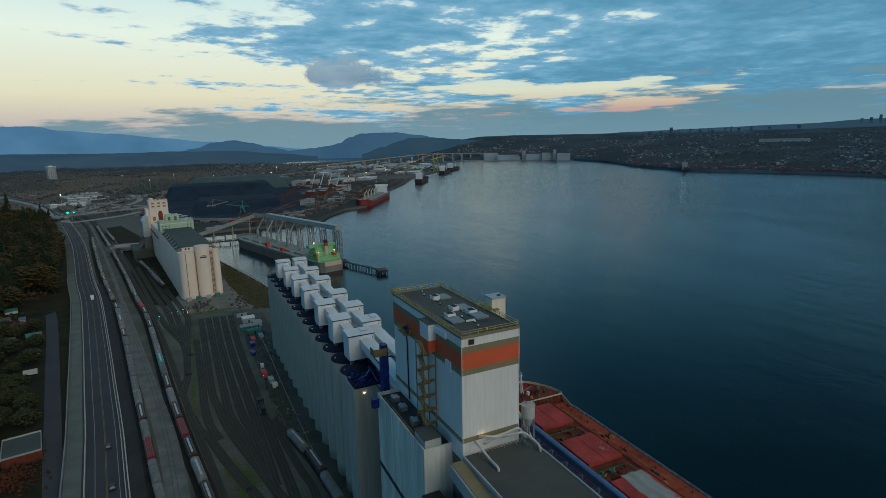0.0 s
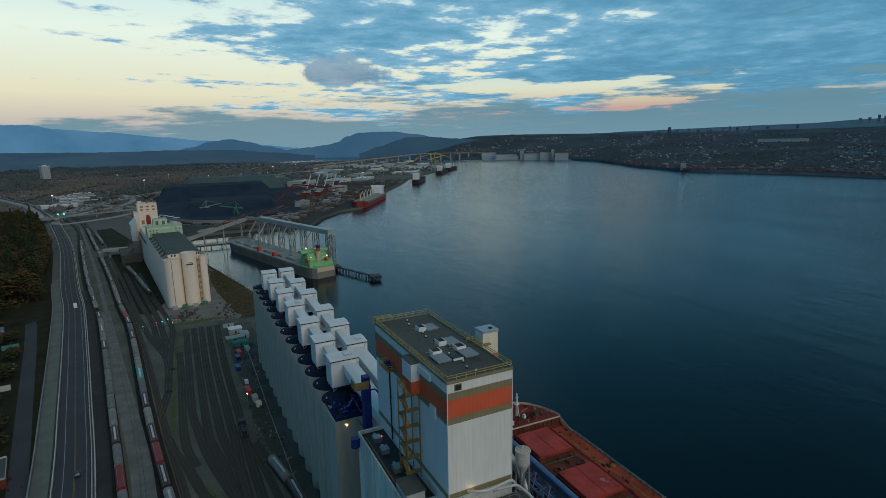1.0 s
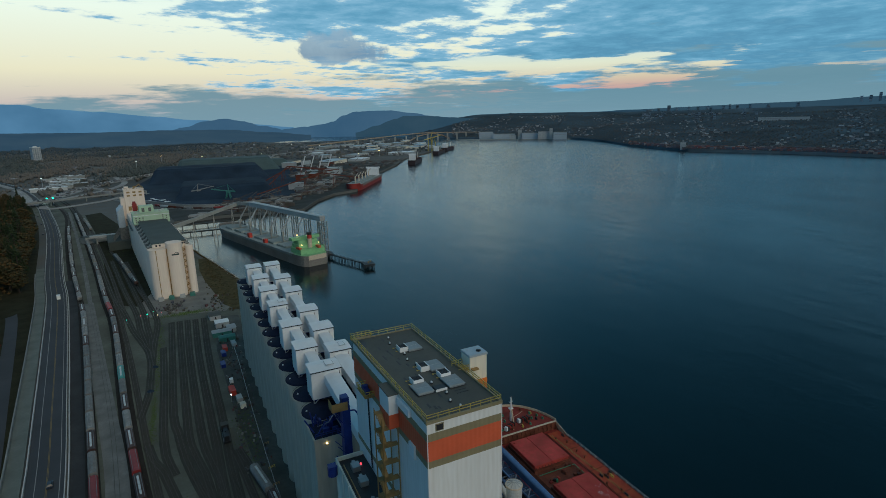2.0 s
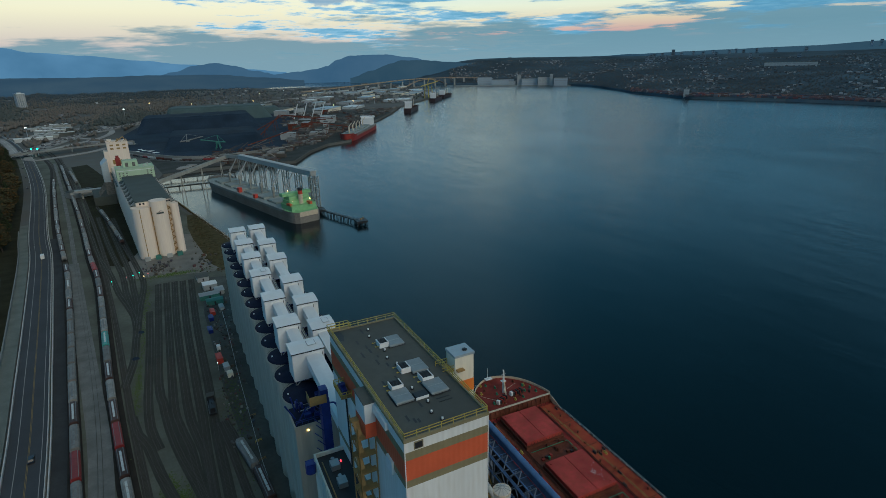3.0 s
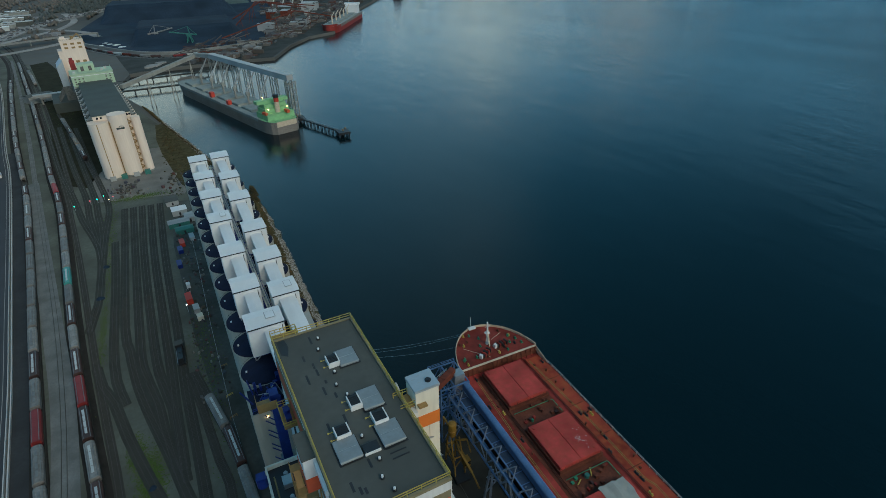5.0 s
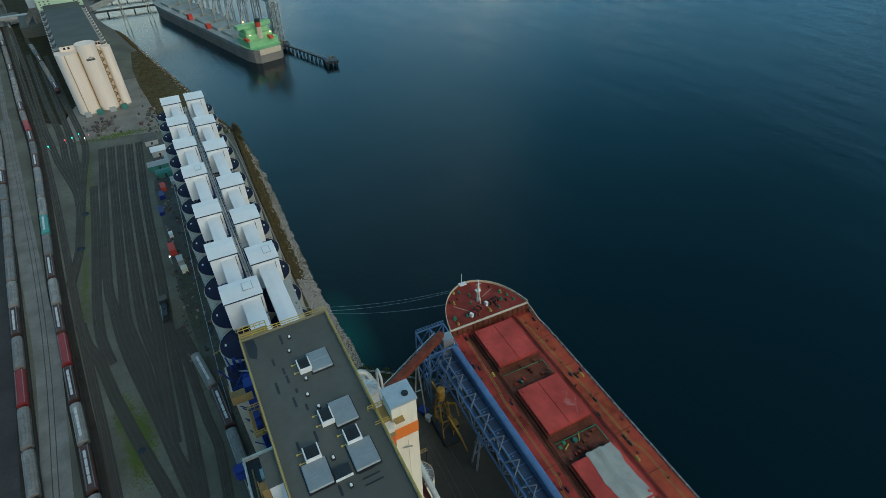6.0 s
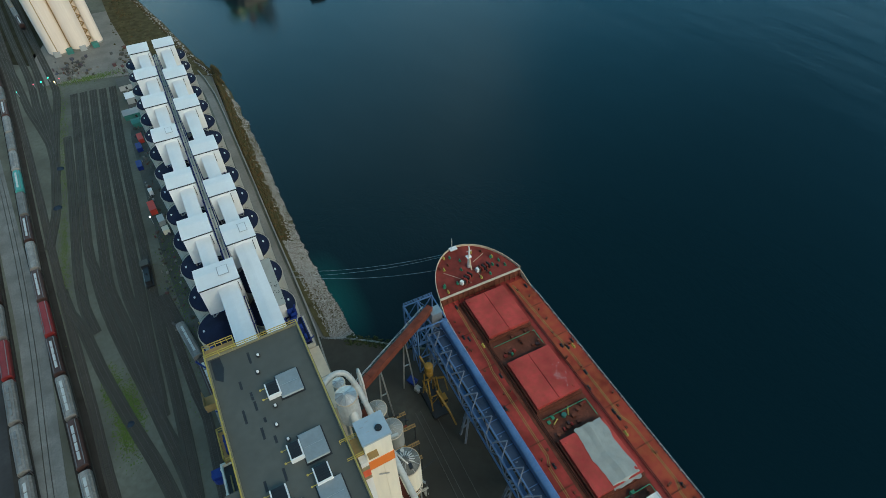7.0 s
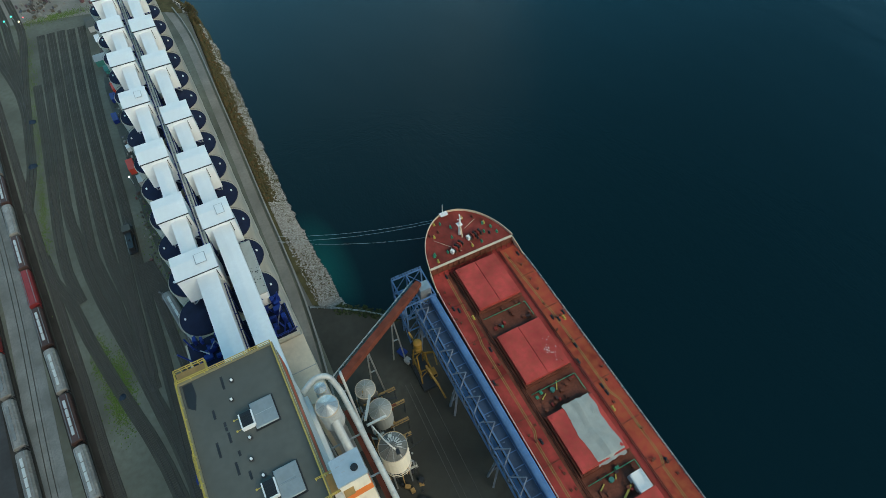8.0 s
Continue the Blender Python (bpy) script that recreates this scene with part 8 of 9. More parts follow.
    part("roof_rail", railing(Shape(), [(-15, 122.2, 49.0), (15, 122.2, 49.0), (15, 142, 49.0)], 1.1, 3.0, 0.10), MINT, g)
    for x, y in ((8, 128), (11, 134), (-12, 126)):
        part("roof_vent", Shape().box(x - 0.9, x + 0.9, y - 0.9, y + 0.9, 49.0, 50.6), DUCT, g)
    part("roof_beam", Shape().box(-15, 15, 121.7, 122, 46.8, 47.2), PANEL, g)
    for x in (9.4, 12.4, -12.6, -9.8, -7.0):
        for z in (40.6, 42.5, 44.4, 46.2):
            if x > 0 or z < 45:
                part("window", Shape().box(x - 0.55, x + 0.55, 121.85, 122, z, z + 1.0), GRIMY, g)
    part("red_machine", Shape().box(-12.8, -9.0, 146, 150, 36, 55.5).box(-12.2, -9.6, 146.5, 149.5, 55.5, 57.5), RUST_RED, e, "red machinery frame")
    part("back_bin_block", Shape().box(-11, 6, 142, 228, 0, 36), CARGILL, e, "long row of rear bins")
    part("back_roof", Shape().box(-11.3, 6.3, 142, 228, 36, 36.5), CARGILL_ROOF, e)
    for k in range(10):
        part("rear_bin", Shape().cyl(-11.6, 146 + k * 8.2, 0, 36.6, 3.6, 16), CARGILL, e)
    t = part("white_tower", Shape().box(-14.6, 4.4, 228, 246, 0, 60.5), CARGILL, e, "tall cream working house")
    part("tower_roof", Shape().box(-14.9, 4.7, 227.7, 246.3, 60.5, 61.1).box(-13.5, -9.5, 233, 240, 61.1, 63.4), CARGILL, t)
    part("roof_rail", railing(Shape(), [(-14.6, 228, 61.1), (4.4, 228, 61.1), (4.4, 246, 61.1)], 1.3, 3.0, 0.16), OCHRE, t)
    part("roof_pipe", Shape().beam((-6, 230, 61), (1.5, 238, 65), 0.8).beam((1.5, 238, 65), (5.5, 236, 56), 0.7).cyl(-4, 236, 61, 63.6, 1.0, 10), OCHRE, t)
    for x in (-10.6, -4.9, 0.8):
        for z, tall in ((57.0, 1.7), (53.6, 1.7), (38.5, 4.5)):
            part("window", Shape().box(x - 1.5, x + 1.5, 227.85, 228, z, z + tall), OCHRE, t, "brown window")
    part("tower_side", Shape().box(-18.4, -14.6, 230, 246, 0, 52), CARGILL, t)
    part("blue_shed", Shape().hull8([(-23.5, 222, 22), (-17.4, 222, 22), (-17.4, 250, 22), (-23.5, 250, 22), (-23.5, 222, 39), (-17.4, 222, 45), (-17.4, 250, 45), (-23.5, 250, 39)]), SKYLIGHT, e, "pale blue metal shed")
    part("shed_base", Shape().box(-23.4, -15.4, 222.1, 249.9, 0, 22), GRIMY, e, "grimy grey lower wall")
    for k in range(5):
        part("leg_spout", Shape().beam((-18 - k * 0.8, 226 + k * 4, 22), (-30, 222 + k * 5, 9), 0.8), GRIMY, e)
    part("bin_walkway", railing(Shape().box(-16.6, -15.2, 142, 222, 30.5, 30.8), [(-16.5, 142, 30.8), (-16.5, 222, 30.8)], 1.1, 4.0, 0.12), GRIMY, e)
    part("loading_bridge", Shape().box(-52, -14, 262, 268, 7, 9.5), SHED, e)
    part("dump_shed", Shape().box(-36, -16, 214, 262, 0, 9), CARGILL_ROOF, e, "low dark car-dump shed")
    for k, x in enumerate((-11, -4, 3.5, 10.5)):
        part("foot_hut", Shape().box(x - 1.8, x + 1.8, -3.2, 0.2, 0, 2.9), TEAL if k % 2 else SHED, e)
    return e


second_elevator()
bridge2 = thing("track_bridge", "low concrete footbridge over the yard tracks", "bridge", 0, 0, 0, 0)
part("deck", Shape().beam((-85, 716, 6.5), (-52, 733, 6.5), 6, 1.2), KERB, bridge2)
for t in (0.05, 0.5, 0.95):
    part("pier", Shape().cyl(-85 + 33 * t, 716 + 17 * t, 0, 6.2, 1.0, 10), CONCRETE, bridge2)
shed(-88, 735, 24, 14, 7, 30, SHED, ROOFING, "low grey shed beside the tracks")

# ---- second ship with its loading gallery ----
s2 = thing("moored_ship", "moored grey bulk ship with a bright green deckhouse", "ship", 84.5, 628.0, 0.6, 17.3)
part("hull", hull_shape(-112, 112, lambda y: 5.6 if y < 92 else 8.2, -9, 64, 15.2, 34.0, 20.0), SHIP_HULL, s2)
part("hull_stripe", Shape().box(-15.32, -15.18, -90, 76, 3.6, 5.5), SHIP_GREY, s2)
part("deck", deck_shape(-92, 110, 5.7, 0.3, 30, 15.2, 112, 34.0), SHIP_GREY, s2)
part("poop_deck", Shape().prism([(-9.0, -111.6), (9.0, -111.6), (12.6, -107), (14.4, -100), (14.8, -92), (-14.8, -92), (-14.4, -100), (-12.6, -107)], 5.4, 5.7), SHIP_GREEN, s2, "green poop deck")
part("stern_plate", Shape().box(-9.2, 9.2, -112.25, -111.9, 1.6, 5.9), BULWARK, s2, "cream stern plate")
for k in range(6):
    y = 78 - k * 27
    part("hatch", Shape().box(-9.5, 9.5, y - 10, y + 10, 5.7, 7.4).box(-9.0, 9.0, y - 9.6, y + 9.6, 7.4, 7.7), SHIP_GREY, s2, "grey-green hatch cover")
for k in range(5):
    y = 64.5 - k * 27
    part("deck_post", Shape().cyl(0, y, 5.7, 16, 0.9, 10).box(-1.4, 1.4, y - 1, y + 1, 14.5, 18), CONCRETE, s2)
part("red_box", Shape().box(-13.2, -9.8, 10, 15, 5.7, 10.5), RED_BOX, s2)
part("red_box", Shape().box(-13.2, -9.8, -28, -23.5, 5.7, 9.5), RED_BOX, s2)
house = part("deckhouse", Shape().box(-12.5, 12.5, -104, -84, 5.7, 10.5), SHIP_GREEN, s2, "bright green deckhouse")
part("house_tier", Shape().box(-11, 11, -98, -84.5, 10.5, 14), SHIP_GREEN, house)
part("house_tier", Shape().box(-10, 10, -96, -85.5, 14, 17.5), SHIP_GREEN, house)
part("bridge_tier", Shape().box(-14.5, 14.5, -92, -86, 17.5, 20.3), SHIP_GREEN, house)
for z in (11.4, 15.0, 18.2):
    part("window_row", Shape().box(-8.5, 8.5, -84.45 if z < 14 else (-85.45 if z < 17 else -85.95), -84.3 if z < 14 else (-85.3 if z < 17 else -85.8), z, z + 1.0), GLASS_DARK, house)
rl = Shape()
for z, y0, x in ((10.5, -104, 12.4), (14, -98, 10.9), (17.5, -96, 9.9), (5.7, -110.5, 9.0)):
    railing(rl, [(-x, -85, z), (-x, y0, z), (x, y0, z), (x, -85, z)], 1.1, 3.0, 0.16)
part("house_rail", rl, SHIP_GREEN, house)
fn = part("funnel", Shape().cyl(0, -99, 10.5, 19.5, 2.1, 18), BULWARK, s2, "cream funnel with red and black top")
part("funnel_band", Shape().cyl(0, -99, 19.5, 23.0, 2.15, 18), RED_BOX, fn)
part("funnel_top", Shape().cyl(0, -99, 23.0, 25.5, 2.2, 18), DARK, fn)
part("lifeboat", Shape().box(-13.2, -11.0, -103, -96, 10.6, 12.6), ORANGE, house, "orange lifeboat")
part("stern_lifeboat", Shape().box(4, 6.5, -108, -102, 10.6, 13), ORANGE, house, "orange lifeboat")
for x, y in ((-6, -86), (3, -90), (8, -101), (-9, -100)):
    part("deck_lamp", Shape().box(x, x + .6, y, y + .6, 21 if y > -93 else 14, 21.6 if y > -93 else 14.6), LAMP_WARM, house, "lit deck lamp")

g2 = thing("ship_gallery", "long grey overhead loading gallery on open trestles", "conveyor", 84.5, 628.0, 0, 19.5)
part("gallery_tube", Shape().box(15.5, 21.5, -88, 66, 32, 36.5), SHED, g2, "pale blue-grey gallery casing")
part("gallery_roof", Shape().box(15.2, 21.8, -88.3, 66.3, 36.5, 36.9), SHED, g2)
lat = Shape()
for x in (15.6, 21.4):
    for y in (-91, -85):
        lat.beam((x, y, -6), (x, y, 32), 0.6)
    for z in range(2, 30, 6):
        lat.beam((x, -91, z), (x, -85, z + 6), 0.32).beam((x, -85, z), (x, -91, z + 6), 0.32).beam((x, -91, z), (x, -85, z), 0.32)
for y in (-91, -85):
    for z in range(2, 30, 6):
        lat.beam((15.6, y, z), (21.4, y, z + 6), 0.32).beam((15.6, y, z), (21.4, y, z), 0.32)
parts_of("end_tower_bar", lat, CONCRETE, g2)
for k in range(7):
    y = -86 + k * 25.2
    t = Shape()
    for x in (16, 21):
        t.beam((x, y, -6), (x, y, 31.5), 0.7).beam((x, y + 4, -6), (x, y + 4, 31.5), 0.7)
        for z in (4, 13, 22):
            t.beam((x, y, z), (x, y + 4, z + 9), 0.35)
    t.beam((16, y, 22), (21, y, 31), 0.35).beam((21, y, 22), (16, y, 31), 0.35).beam((16, y, 13), (21, y, 13), 0.4)
    part("trestle", t, CONCRETE, g2)
    if k > 0:
        part("loading_spout", Shape().beam((15.5, y + 6, 32), (2.0, y + 1, 16.5), 0.9).beam((15.5, y + 8, 30), (4.0, y + 3, 20), 0.5).beam((2, y + 1, 16.5), (2, y + 1, 9.5), 1.0), SHED, g2, "grey loading spout")
part("pier_deck", Shape().box(16.2, 24, -92, 90, -0.6, 0.4), CONCRETE, g2)
pl = Shape()
for k in range(46):
    pl.cyl(17.0, -90 + k * 4, -9, -0.6, 0.4, 6).cyl(23, -90 + k * 4, -9, -0.6, 0.4, 6)
tagged(part("pier_piles", pl, DARK, g2), kind="stuff")
ic = thing("inclined_conveyor", "long inclined conveyor from elevator to pier", "conveyor", 0, 0, 0, 0)
part("casing", Shape().beam((-6, 652, 22), (66, 722, 32), 3.8, 3.4), CONCRETE, ic)
part("casing_far", Shape().beam((66, 722, 33), (82, 694, 34), 4.2, 3.6), CONCRETE, ic)
for t in (0.3, 0.6, 0.9):
    x, y = -6 + 72 * t, 652 + 70 * t
    part("trestle", Shape().beam((x - 2, y, -6), (x, y, 21 + 9 * t), 0.7).beam((x + 2, y, -6), (x, y, 21 + 9 * t), 0.7), CONCRETE, ic)
for y0, y1, x1 in ((738, 742, 62), (792, 800, 80)):
    tr = thing("timber_trestle", "dark timber trestle across the inlet", "pier", 0, 0, 0, 0)
    part("deck", Shape().beam((-20, y0, -0.4), (x1, y1, -0.4), 4.5, 1.0), PAVING, tr)
    pl = Shape()
    for k in range(7):
        x = -14 + (x1 + 12) * k / 6
        pl.cyl(x, y0 - 1.5, -9, -0.8, 0.5, 6).cyl(x, y0 + 2.5, -9, -0.8, 0.5, 6)
    parts_of("pile", pl, DARK, tr)
jt = thing("mooring_jetty", "dark timber mooring jetty with end dolphin", "pier", 0, 0, 0, 0)
part("walkway", Shape().beam((131, 552, -0.4), (156, 489, -0.4), 2.4, 0.7), DARK, jt)
part("dolphin", Shape().box(152, 162, 484, 495, -1.2, 0.4), DARK, jt)
part("dolphin", Shape().box(128, 138, 540, 552, -1.2, 0.4), DARK, jt)
part("jetty_rail", railing(Shape(), [(131, 552, 0), (156, 489, 0)], 1.2, 4.0, 0.15), STEEL, jt)
part("mooring_post", Shape().cyl(157, 489, 0.4, 2.2, 0.5, 8).cyl(160, 493, 0.4, 2.0, 0.5, 8).cyl(132, 546, 0.4, 2.2, 0.5, 8), OCHRE, jt)
pl = Shape()
for k in range(14):
    t = k / 13
    pl.cyl(131 + 25 * t - 1, 552 - 63 * t, -9, -0.7, 0.35, 6).cyl(131 + 25 * t + 1, 552 - 63 * t, -9, -0.7, 0.35, 6)
for x in (153, 157, 161):
    for y in (485, 490, 494):
        pl.cyl(x, y, -9, -1.2, 0.5, 6)
tagged(part("piles", pl, DARK, jt), kind="stuff")

# ---- coal terminal ----


def heap(name, x0, x1, y0, y1, z, mat, label, seed):
    s = Shape()
    nx, ny = 40, 14
    for j in range(ny + 1):
        for i in range(nx + 1):
            u, v = i / nx, j / ny
            prof = min(1.0, 1.7 * max(0, 1 - abs(v - 0.5) * 2.05)) * min(1, 16 * u, 9 * (1 - u))
            w = noise.noise(Vector((u * 9, v * 4, seed))) * 0.045
            s.v.append((x0 + (x1 - x0) * u + 12 * v, y0 + (y1 - y0) * v, max(0.1, z * (min(0.85, prof) + w * prof))))
    for j in range(ny):
        for i in range(nx):
            n = j * (nx + 1) + i
            s.f.append((n, n + 1, n + nx + 2, n + nx + 1))
    return solo(name, s, mat, label, "heap")


heap("stockpile", -12, 160, 1030, 1300, 20, COAL, "long blue-black coal heap in the open", 1)
heap("stockpile", -70, 190, 1345, 1570, 33, COAL, "long blue-black coal heap in the open", 2)
heap("stockpile", -20, 250, 1590, 1760, 38, COAL_TARP, "coal heap with a grey-green cover", 3)
heap("stockpile", 60, 300, 1700, 1800, 22, COAL_TARP, "coal heap with a grey-green cover", 4)
solo("coal_yard", Shape().prism([(-85, 1120), (-50, 1060), (-15, 1003), (20, 962), (70, 945), (150, 970), (225, 1050), (330, 1780), (-40, 1800), (-95, 1300)], 0, 0.4), COAL, "black coal-stained ground", kind="structure")
solo("coal_yard_wall", ribbon(smooth_line([(-92, 1122), (-55, 1056), (-20, 998), (16, 955), (68, 938), (150, 962), (190, 985)]), -1.2, 1.2, 4.5, 4.6), KERB, "pale low wall round the coal yard", kind="structure")
for x, y, r, m in ((29, 1079, 14, STEEL_DULL), (75, 1033, 160, TEAL)):
    st = thing("stacker", "green steel stacker boom on the coal heap" if m is TEAL else "grey steel stacker boom on the coal heap", "machine", x, y, 0, r)
    part("boom", Shape().beam((0, 0, 13), (27, 3, 17), 1.5).beam((0, 0, 13), (-12, 0, 12), 1.8), m, st)
    part("mast", Shape().beam((-2, 0, 8), (0, 0, 24), 1.2).beam((0, 0, 24), (25, 3, 16.8), 0.45).beam((0, 0, 24), (-11, 0, 12.2), 0.45), m, st)
    part("portal", Shape().beam((-4, -4, 0), (-2, -2, 9), 1.2).beam((4, -4, 0), (2, -2, 9), 1.2).beam((-4, 4, 0), (-2, 2, 9), 1.2).beam((4, 4, 0), (2, 2, 9), 1.2).box(-3, 3, -3, 3, 9, 13), m, st)
# six flat patches in plain white, then three low gravel heaps
for k, (x, y, l) in enumerate(((-30, 1072, 6), (-40, 1086, 5), (-22, 1048, 6), (-34, 1036, 5), (-50, 1080, 4), (-46, 1102, 4), (20, 866, 9), (28, 880, 7), (13, 858, 6))):
    ring = [(x + l * (0.8 + 0.35 * math.sin(3 * a + k)) * math.cos(a), y + l * 0.9 * math.sin(a)) for a in [i * math.tau / 14 for i in range(14)]]
    solo("puddle" if k < 6 else "gravel_heap", Shape().prism(ring, 0.2, 0.7 if k < 6 else 1.6), ROAD_PALE if k > 5 else PANEL, "pale flat patch on the black coal yard" if k < 6 else "low heap of pale gravel on the shore", "puddle" if k < 6 else "heap")
cs = thing("coal_conveyor", "rusty red conveyor trestles at the coal terminal", "conveyor", 0, 0, 0, 0)
rng = random.Random(31)
for p, q in (((150, 1120, 4), (215, 1260, 32)), ((215, 1260, 32), (300, 1200, 22)), ((165, 1240, 6), (230, 1300, 28)), ((230, 1300, 28), (330, 1260, 18)), ((120, 1010, 6), (260, 1120, 26)), ((260, 1120, 26), (330, 1090, 14))):
    part("conveyor_run", Shape().beam(p, q, 1.6, 1.6), RUST, cs)
    for t in (0.3, 0.7):
        c = Vector(p).lerp(Vector(q), t)
        part("trestle", Shape().beam((c.x - 3, c.y, 0), (c.x, c.y, c.z), 0.6).beam((c.x + 3, c.y, 0), (c.x, c.y, c.z), 0.6), RUST, cs)
for k in range(4):
    x, y = 276 + k * 24, 1432 + k * 8
    ld = thing("ship_loader", "white raised ship-loader boom", "crane", x, y, 0, -20, "raised loader booms")
    part("boom", Shape().beam((0, 0, 6), (13, -4, 42), 2.2, 1.8), VAN, ld)
    part("tail", Shape().beam((0, 0, 8), (-4, 2, 12), 1.6), SHED, ld)
    part("portal", Shape().box(-3, 3, -4, 4, 0, 6), GRIMY, ld)
s = Shape()
for k in range(700):
    y = 860 + 800 * rng.random() ** 1.3
    x = rng.uniform(60 if y < 1000 else 195 + (y - 1050) * 0.13, 140 + (y - 860) * 0.62)
    a, b_ = rng.uniform(1.0, 5.0), rng.uniform(1.0, 9.0)
    m4 = pose(x, y, 0.2, 0, 0, rng.choice((-25, -30, 60)) + rng.uniform(-8, 8))
    if k % 7 == 0:
        s.beam((x - b_ * 2, y, rng.uniform(2, 14)), (x + b_ * 2, y + rng.uniform(-14, 14), rng.uniform(2, 18)), 0.9, 0.9)
    else:
        s.box(-a, a, -b_, b_, 0, rng.uniform(1.0, 5.5), m4)
tagged(part("terminal_clutter", s, island("terminal_clutter_paint", [(0.06, 0.06, 0.06), (0.12, 0.12, 0.12), (0.10, 0.05, 0.04), (0.05, 0.06, 0.07), (0.30, 0.30, 0.29), (0.08, 0.07, 0.06), (0.16, 0.14, 0.12), (0.07, 0.08, 0.08)])), "machinery, stores and scrap crowding the coal terminal shore", "clutter", kind="stuff")
for k in range(36):
    x, y = rng.uniform(170, 420), rng.uniform(960, 1700)
    if x > 225 + (y - 960) * 0.31 or x < 190 + (y - 1000) * 0.12 and y > 1050:
        continue
    w, l, hgt = rng.uniform(8, 34), rng.uniform(8, 40), rng.uniform(4, 16)
    shed(x, y, w, l, hgt, rng.choice((-20, -30, -25, 65)), rng.choice((SHED, SHED, CONCRETE, RUST, CARGILL_ROOF)), rng.choice((SHED, ROOFING, SHED, CARGILL_ROOF)), "low industrial shed at the coal terminal", 1.2)
loop = smooth_line([(-92, 1096), (-66, 1050), (-30, 985), (4, 942), (30, 922), (62, 914), (110, 926), (160, 948)], 14.5)
for k, (p, q) in enumerate(zip(loop, loop[1:])):
    c = thing("open_rail_car", "distant open coal car on the loop track", "rail car", (p.x + q.x) / 2, (p.y + q.y) / 2, 0.5, math.degrees(math.atan2(q.y - p.y, q.x - p.x)), "coal cars on the loop")
    half = (q - p).length / 2 - 0.6
    part("body", Shape().hull8([(-half + .8, -1.3, 1.0), (half - .8, -1.3, 1.0), (half - .8, 1.3, 1.0), (-half + .8, 1.3, 1.0), (-half, -1.5, 3.5), (half, -1.5, 3.5), (half, 1.5, 3.5), (-half, 1.5, 3.5)]), (CAR_RED, CAR_BROWN, CAR_GREY, RUST, CAR_BROWN, HATCH_STRIP, CAR_GREY)[(k * 5) % 7], c)
    part("bogies", Shape().box(-half + 1, -half + 3.5, -1, 1, 0, 1.0).box(half - 3.5, half - 1, -1, 1, 0, 1.0), DARK, c)
solo("rail_loop", ribbon(smooth_line([(-112, 1140), (-92, 1096), (-66, 1050), (-30, 985), (4, 942), (30, 922), (62, 914), (110, 926), (180, 955)]), -4, 5, 0.5, 0.4), GRAVEL, "pale gravel rail loop round the coal yard", kind="structure")

rs = thing("red_ship", "red-hulled bulk ship with white deckhouse", "ship", 345, 1118, -1.5, 149.5)
part("hull", hull_shape(-105, 105, lambda y: 9.0 if y < 88 else 12, -9, 30, 15, 32), SHIP_RED, rs)
part("topsides", Shape().box(-15.1, 15.1, -104, 70, 4.5, 9.0), SHIP_HULL, rs, "dark upper hull")
part("deck", deck_shape(-104, 100, 9.1, 0.3, 20, 15.0, 105, 32), SHIP_GREY, rs)
dh = part("deckhouse", Shape().box(-12, 12, -95, -78, 9, 24), VAN, rs, "white deckhouse")
part("bridge", Shape().box(-15, 15, -92, -84, 24, 27), VAN, dh)
part("funnel", Shape().cyl(0, -97, 9, 28, 2.4, 12), DARK, dh)
for k in range(5):
    y = 70 - k * 28
    part("deck_crane", Shape().cyl(0, y, 9, 22, 1.4, 10).beam((0, y, 21), (0, y - 20, 26), 1.0), BULWARK, rs)
    part("hatch", Shape().box(-9, 9, y - 24, y - 5, 9.1, 11.5), SHIP_GREY, rs)
for x, y, r in ((640, 1600, -32), (885, 1960, -36), (1010, 2140, -40)):
    q = thing("far_ship", "distant dark ship with white deckhouse at berth", "ship", x + 14, y - 10, 0, r)
    part("hull", hull_shape(-75, 75, lambda yy: 8.0, -9, 14, 11, 26), HULL, q)
    part("deckhouse", Shape().box(-9, 9, -66, -50, 8, 24).box(-11, 11, -60, -54, 24, 27), VAN, q)
    part("mast", Shape().beam((0, 30, 8), (0, 30, 28), 1.2).beam((0, -5, 8), (0, -5, 26), 1.2), BULWARK, q)
yc = thing("gantry_crane", "yellow gantry crane on the far berth", "crane", 905, 2035, 0, 30)
part("legs", Shape().beam((-14, -9, 0), (-9, -9, 46), 2.4).beam((14, -9, 0), (9, -9, 46), 2.4).beam((-14, 9, 0), (-9, 9, 46), 2.4).beam((14, 9, 0), (9, 9, 46), 2.4), YELLOW, yc)
part("boom", Shape().beam((-50, 0, 46), (60, 0, 60), 3.2), YELLOW, yc)
part("apex", Shape().beam((-9, 0, 46), (4, 0, 74), 2).beam((4, 0, 74), (58, 0, 60), 1.0), YELLOW, yc)

# ---- roads and overpass beyond ----
ov = thing("overpass", "pale concrete road overpass across the tracks", "bridge", 0, 0, 0, 0)
pts = [(-245, 1085), (-196, 1108), (-150, 1137), (-100, 1165), (-60, 1180)]
for k, (p, q) in enumerate(zip(pts, pts[1:])):
    part("deck", Shape().beam((*p, 7.2), (*q, 7.2), 11, 1.3), KERB, ov)
    part("pier", Shape().cyl(q[0], q[1], 0, 6.6, 1.3, 10), CONCRETE, ov)
for p, q in zip(pts, pts[1:]):
    part("parapet", Shape().beam((p[0] - 2.5, p[1] - 5, 8.4), (q[0] - 2.5, q[1] - 5, 8.4), 0.5, 1.2), KERB, ov)
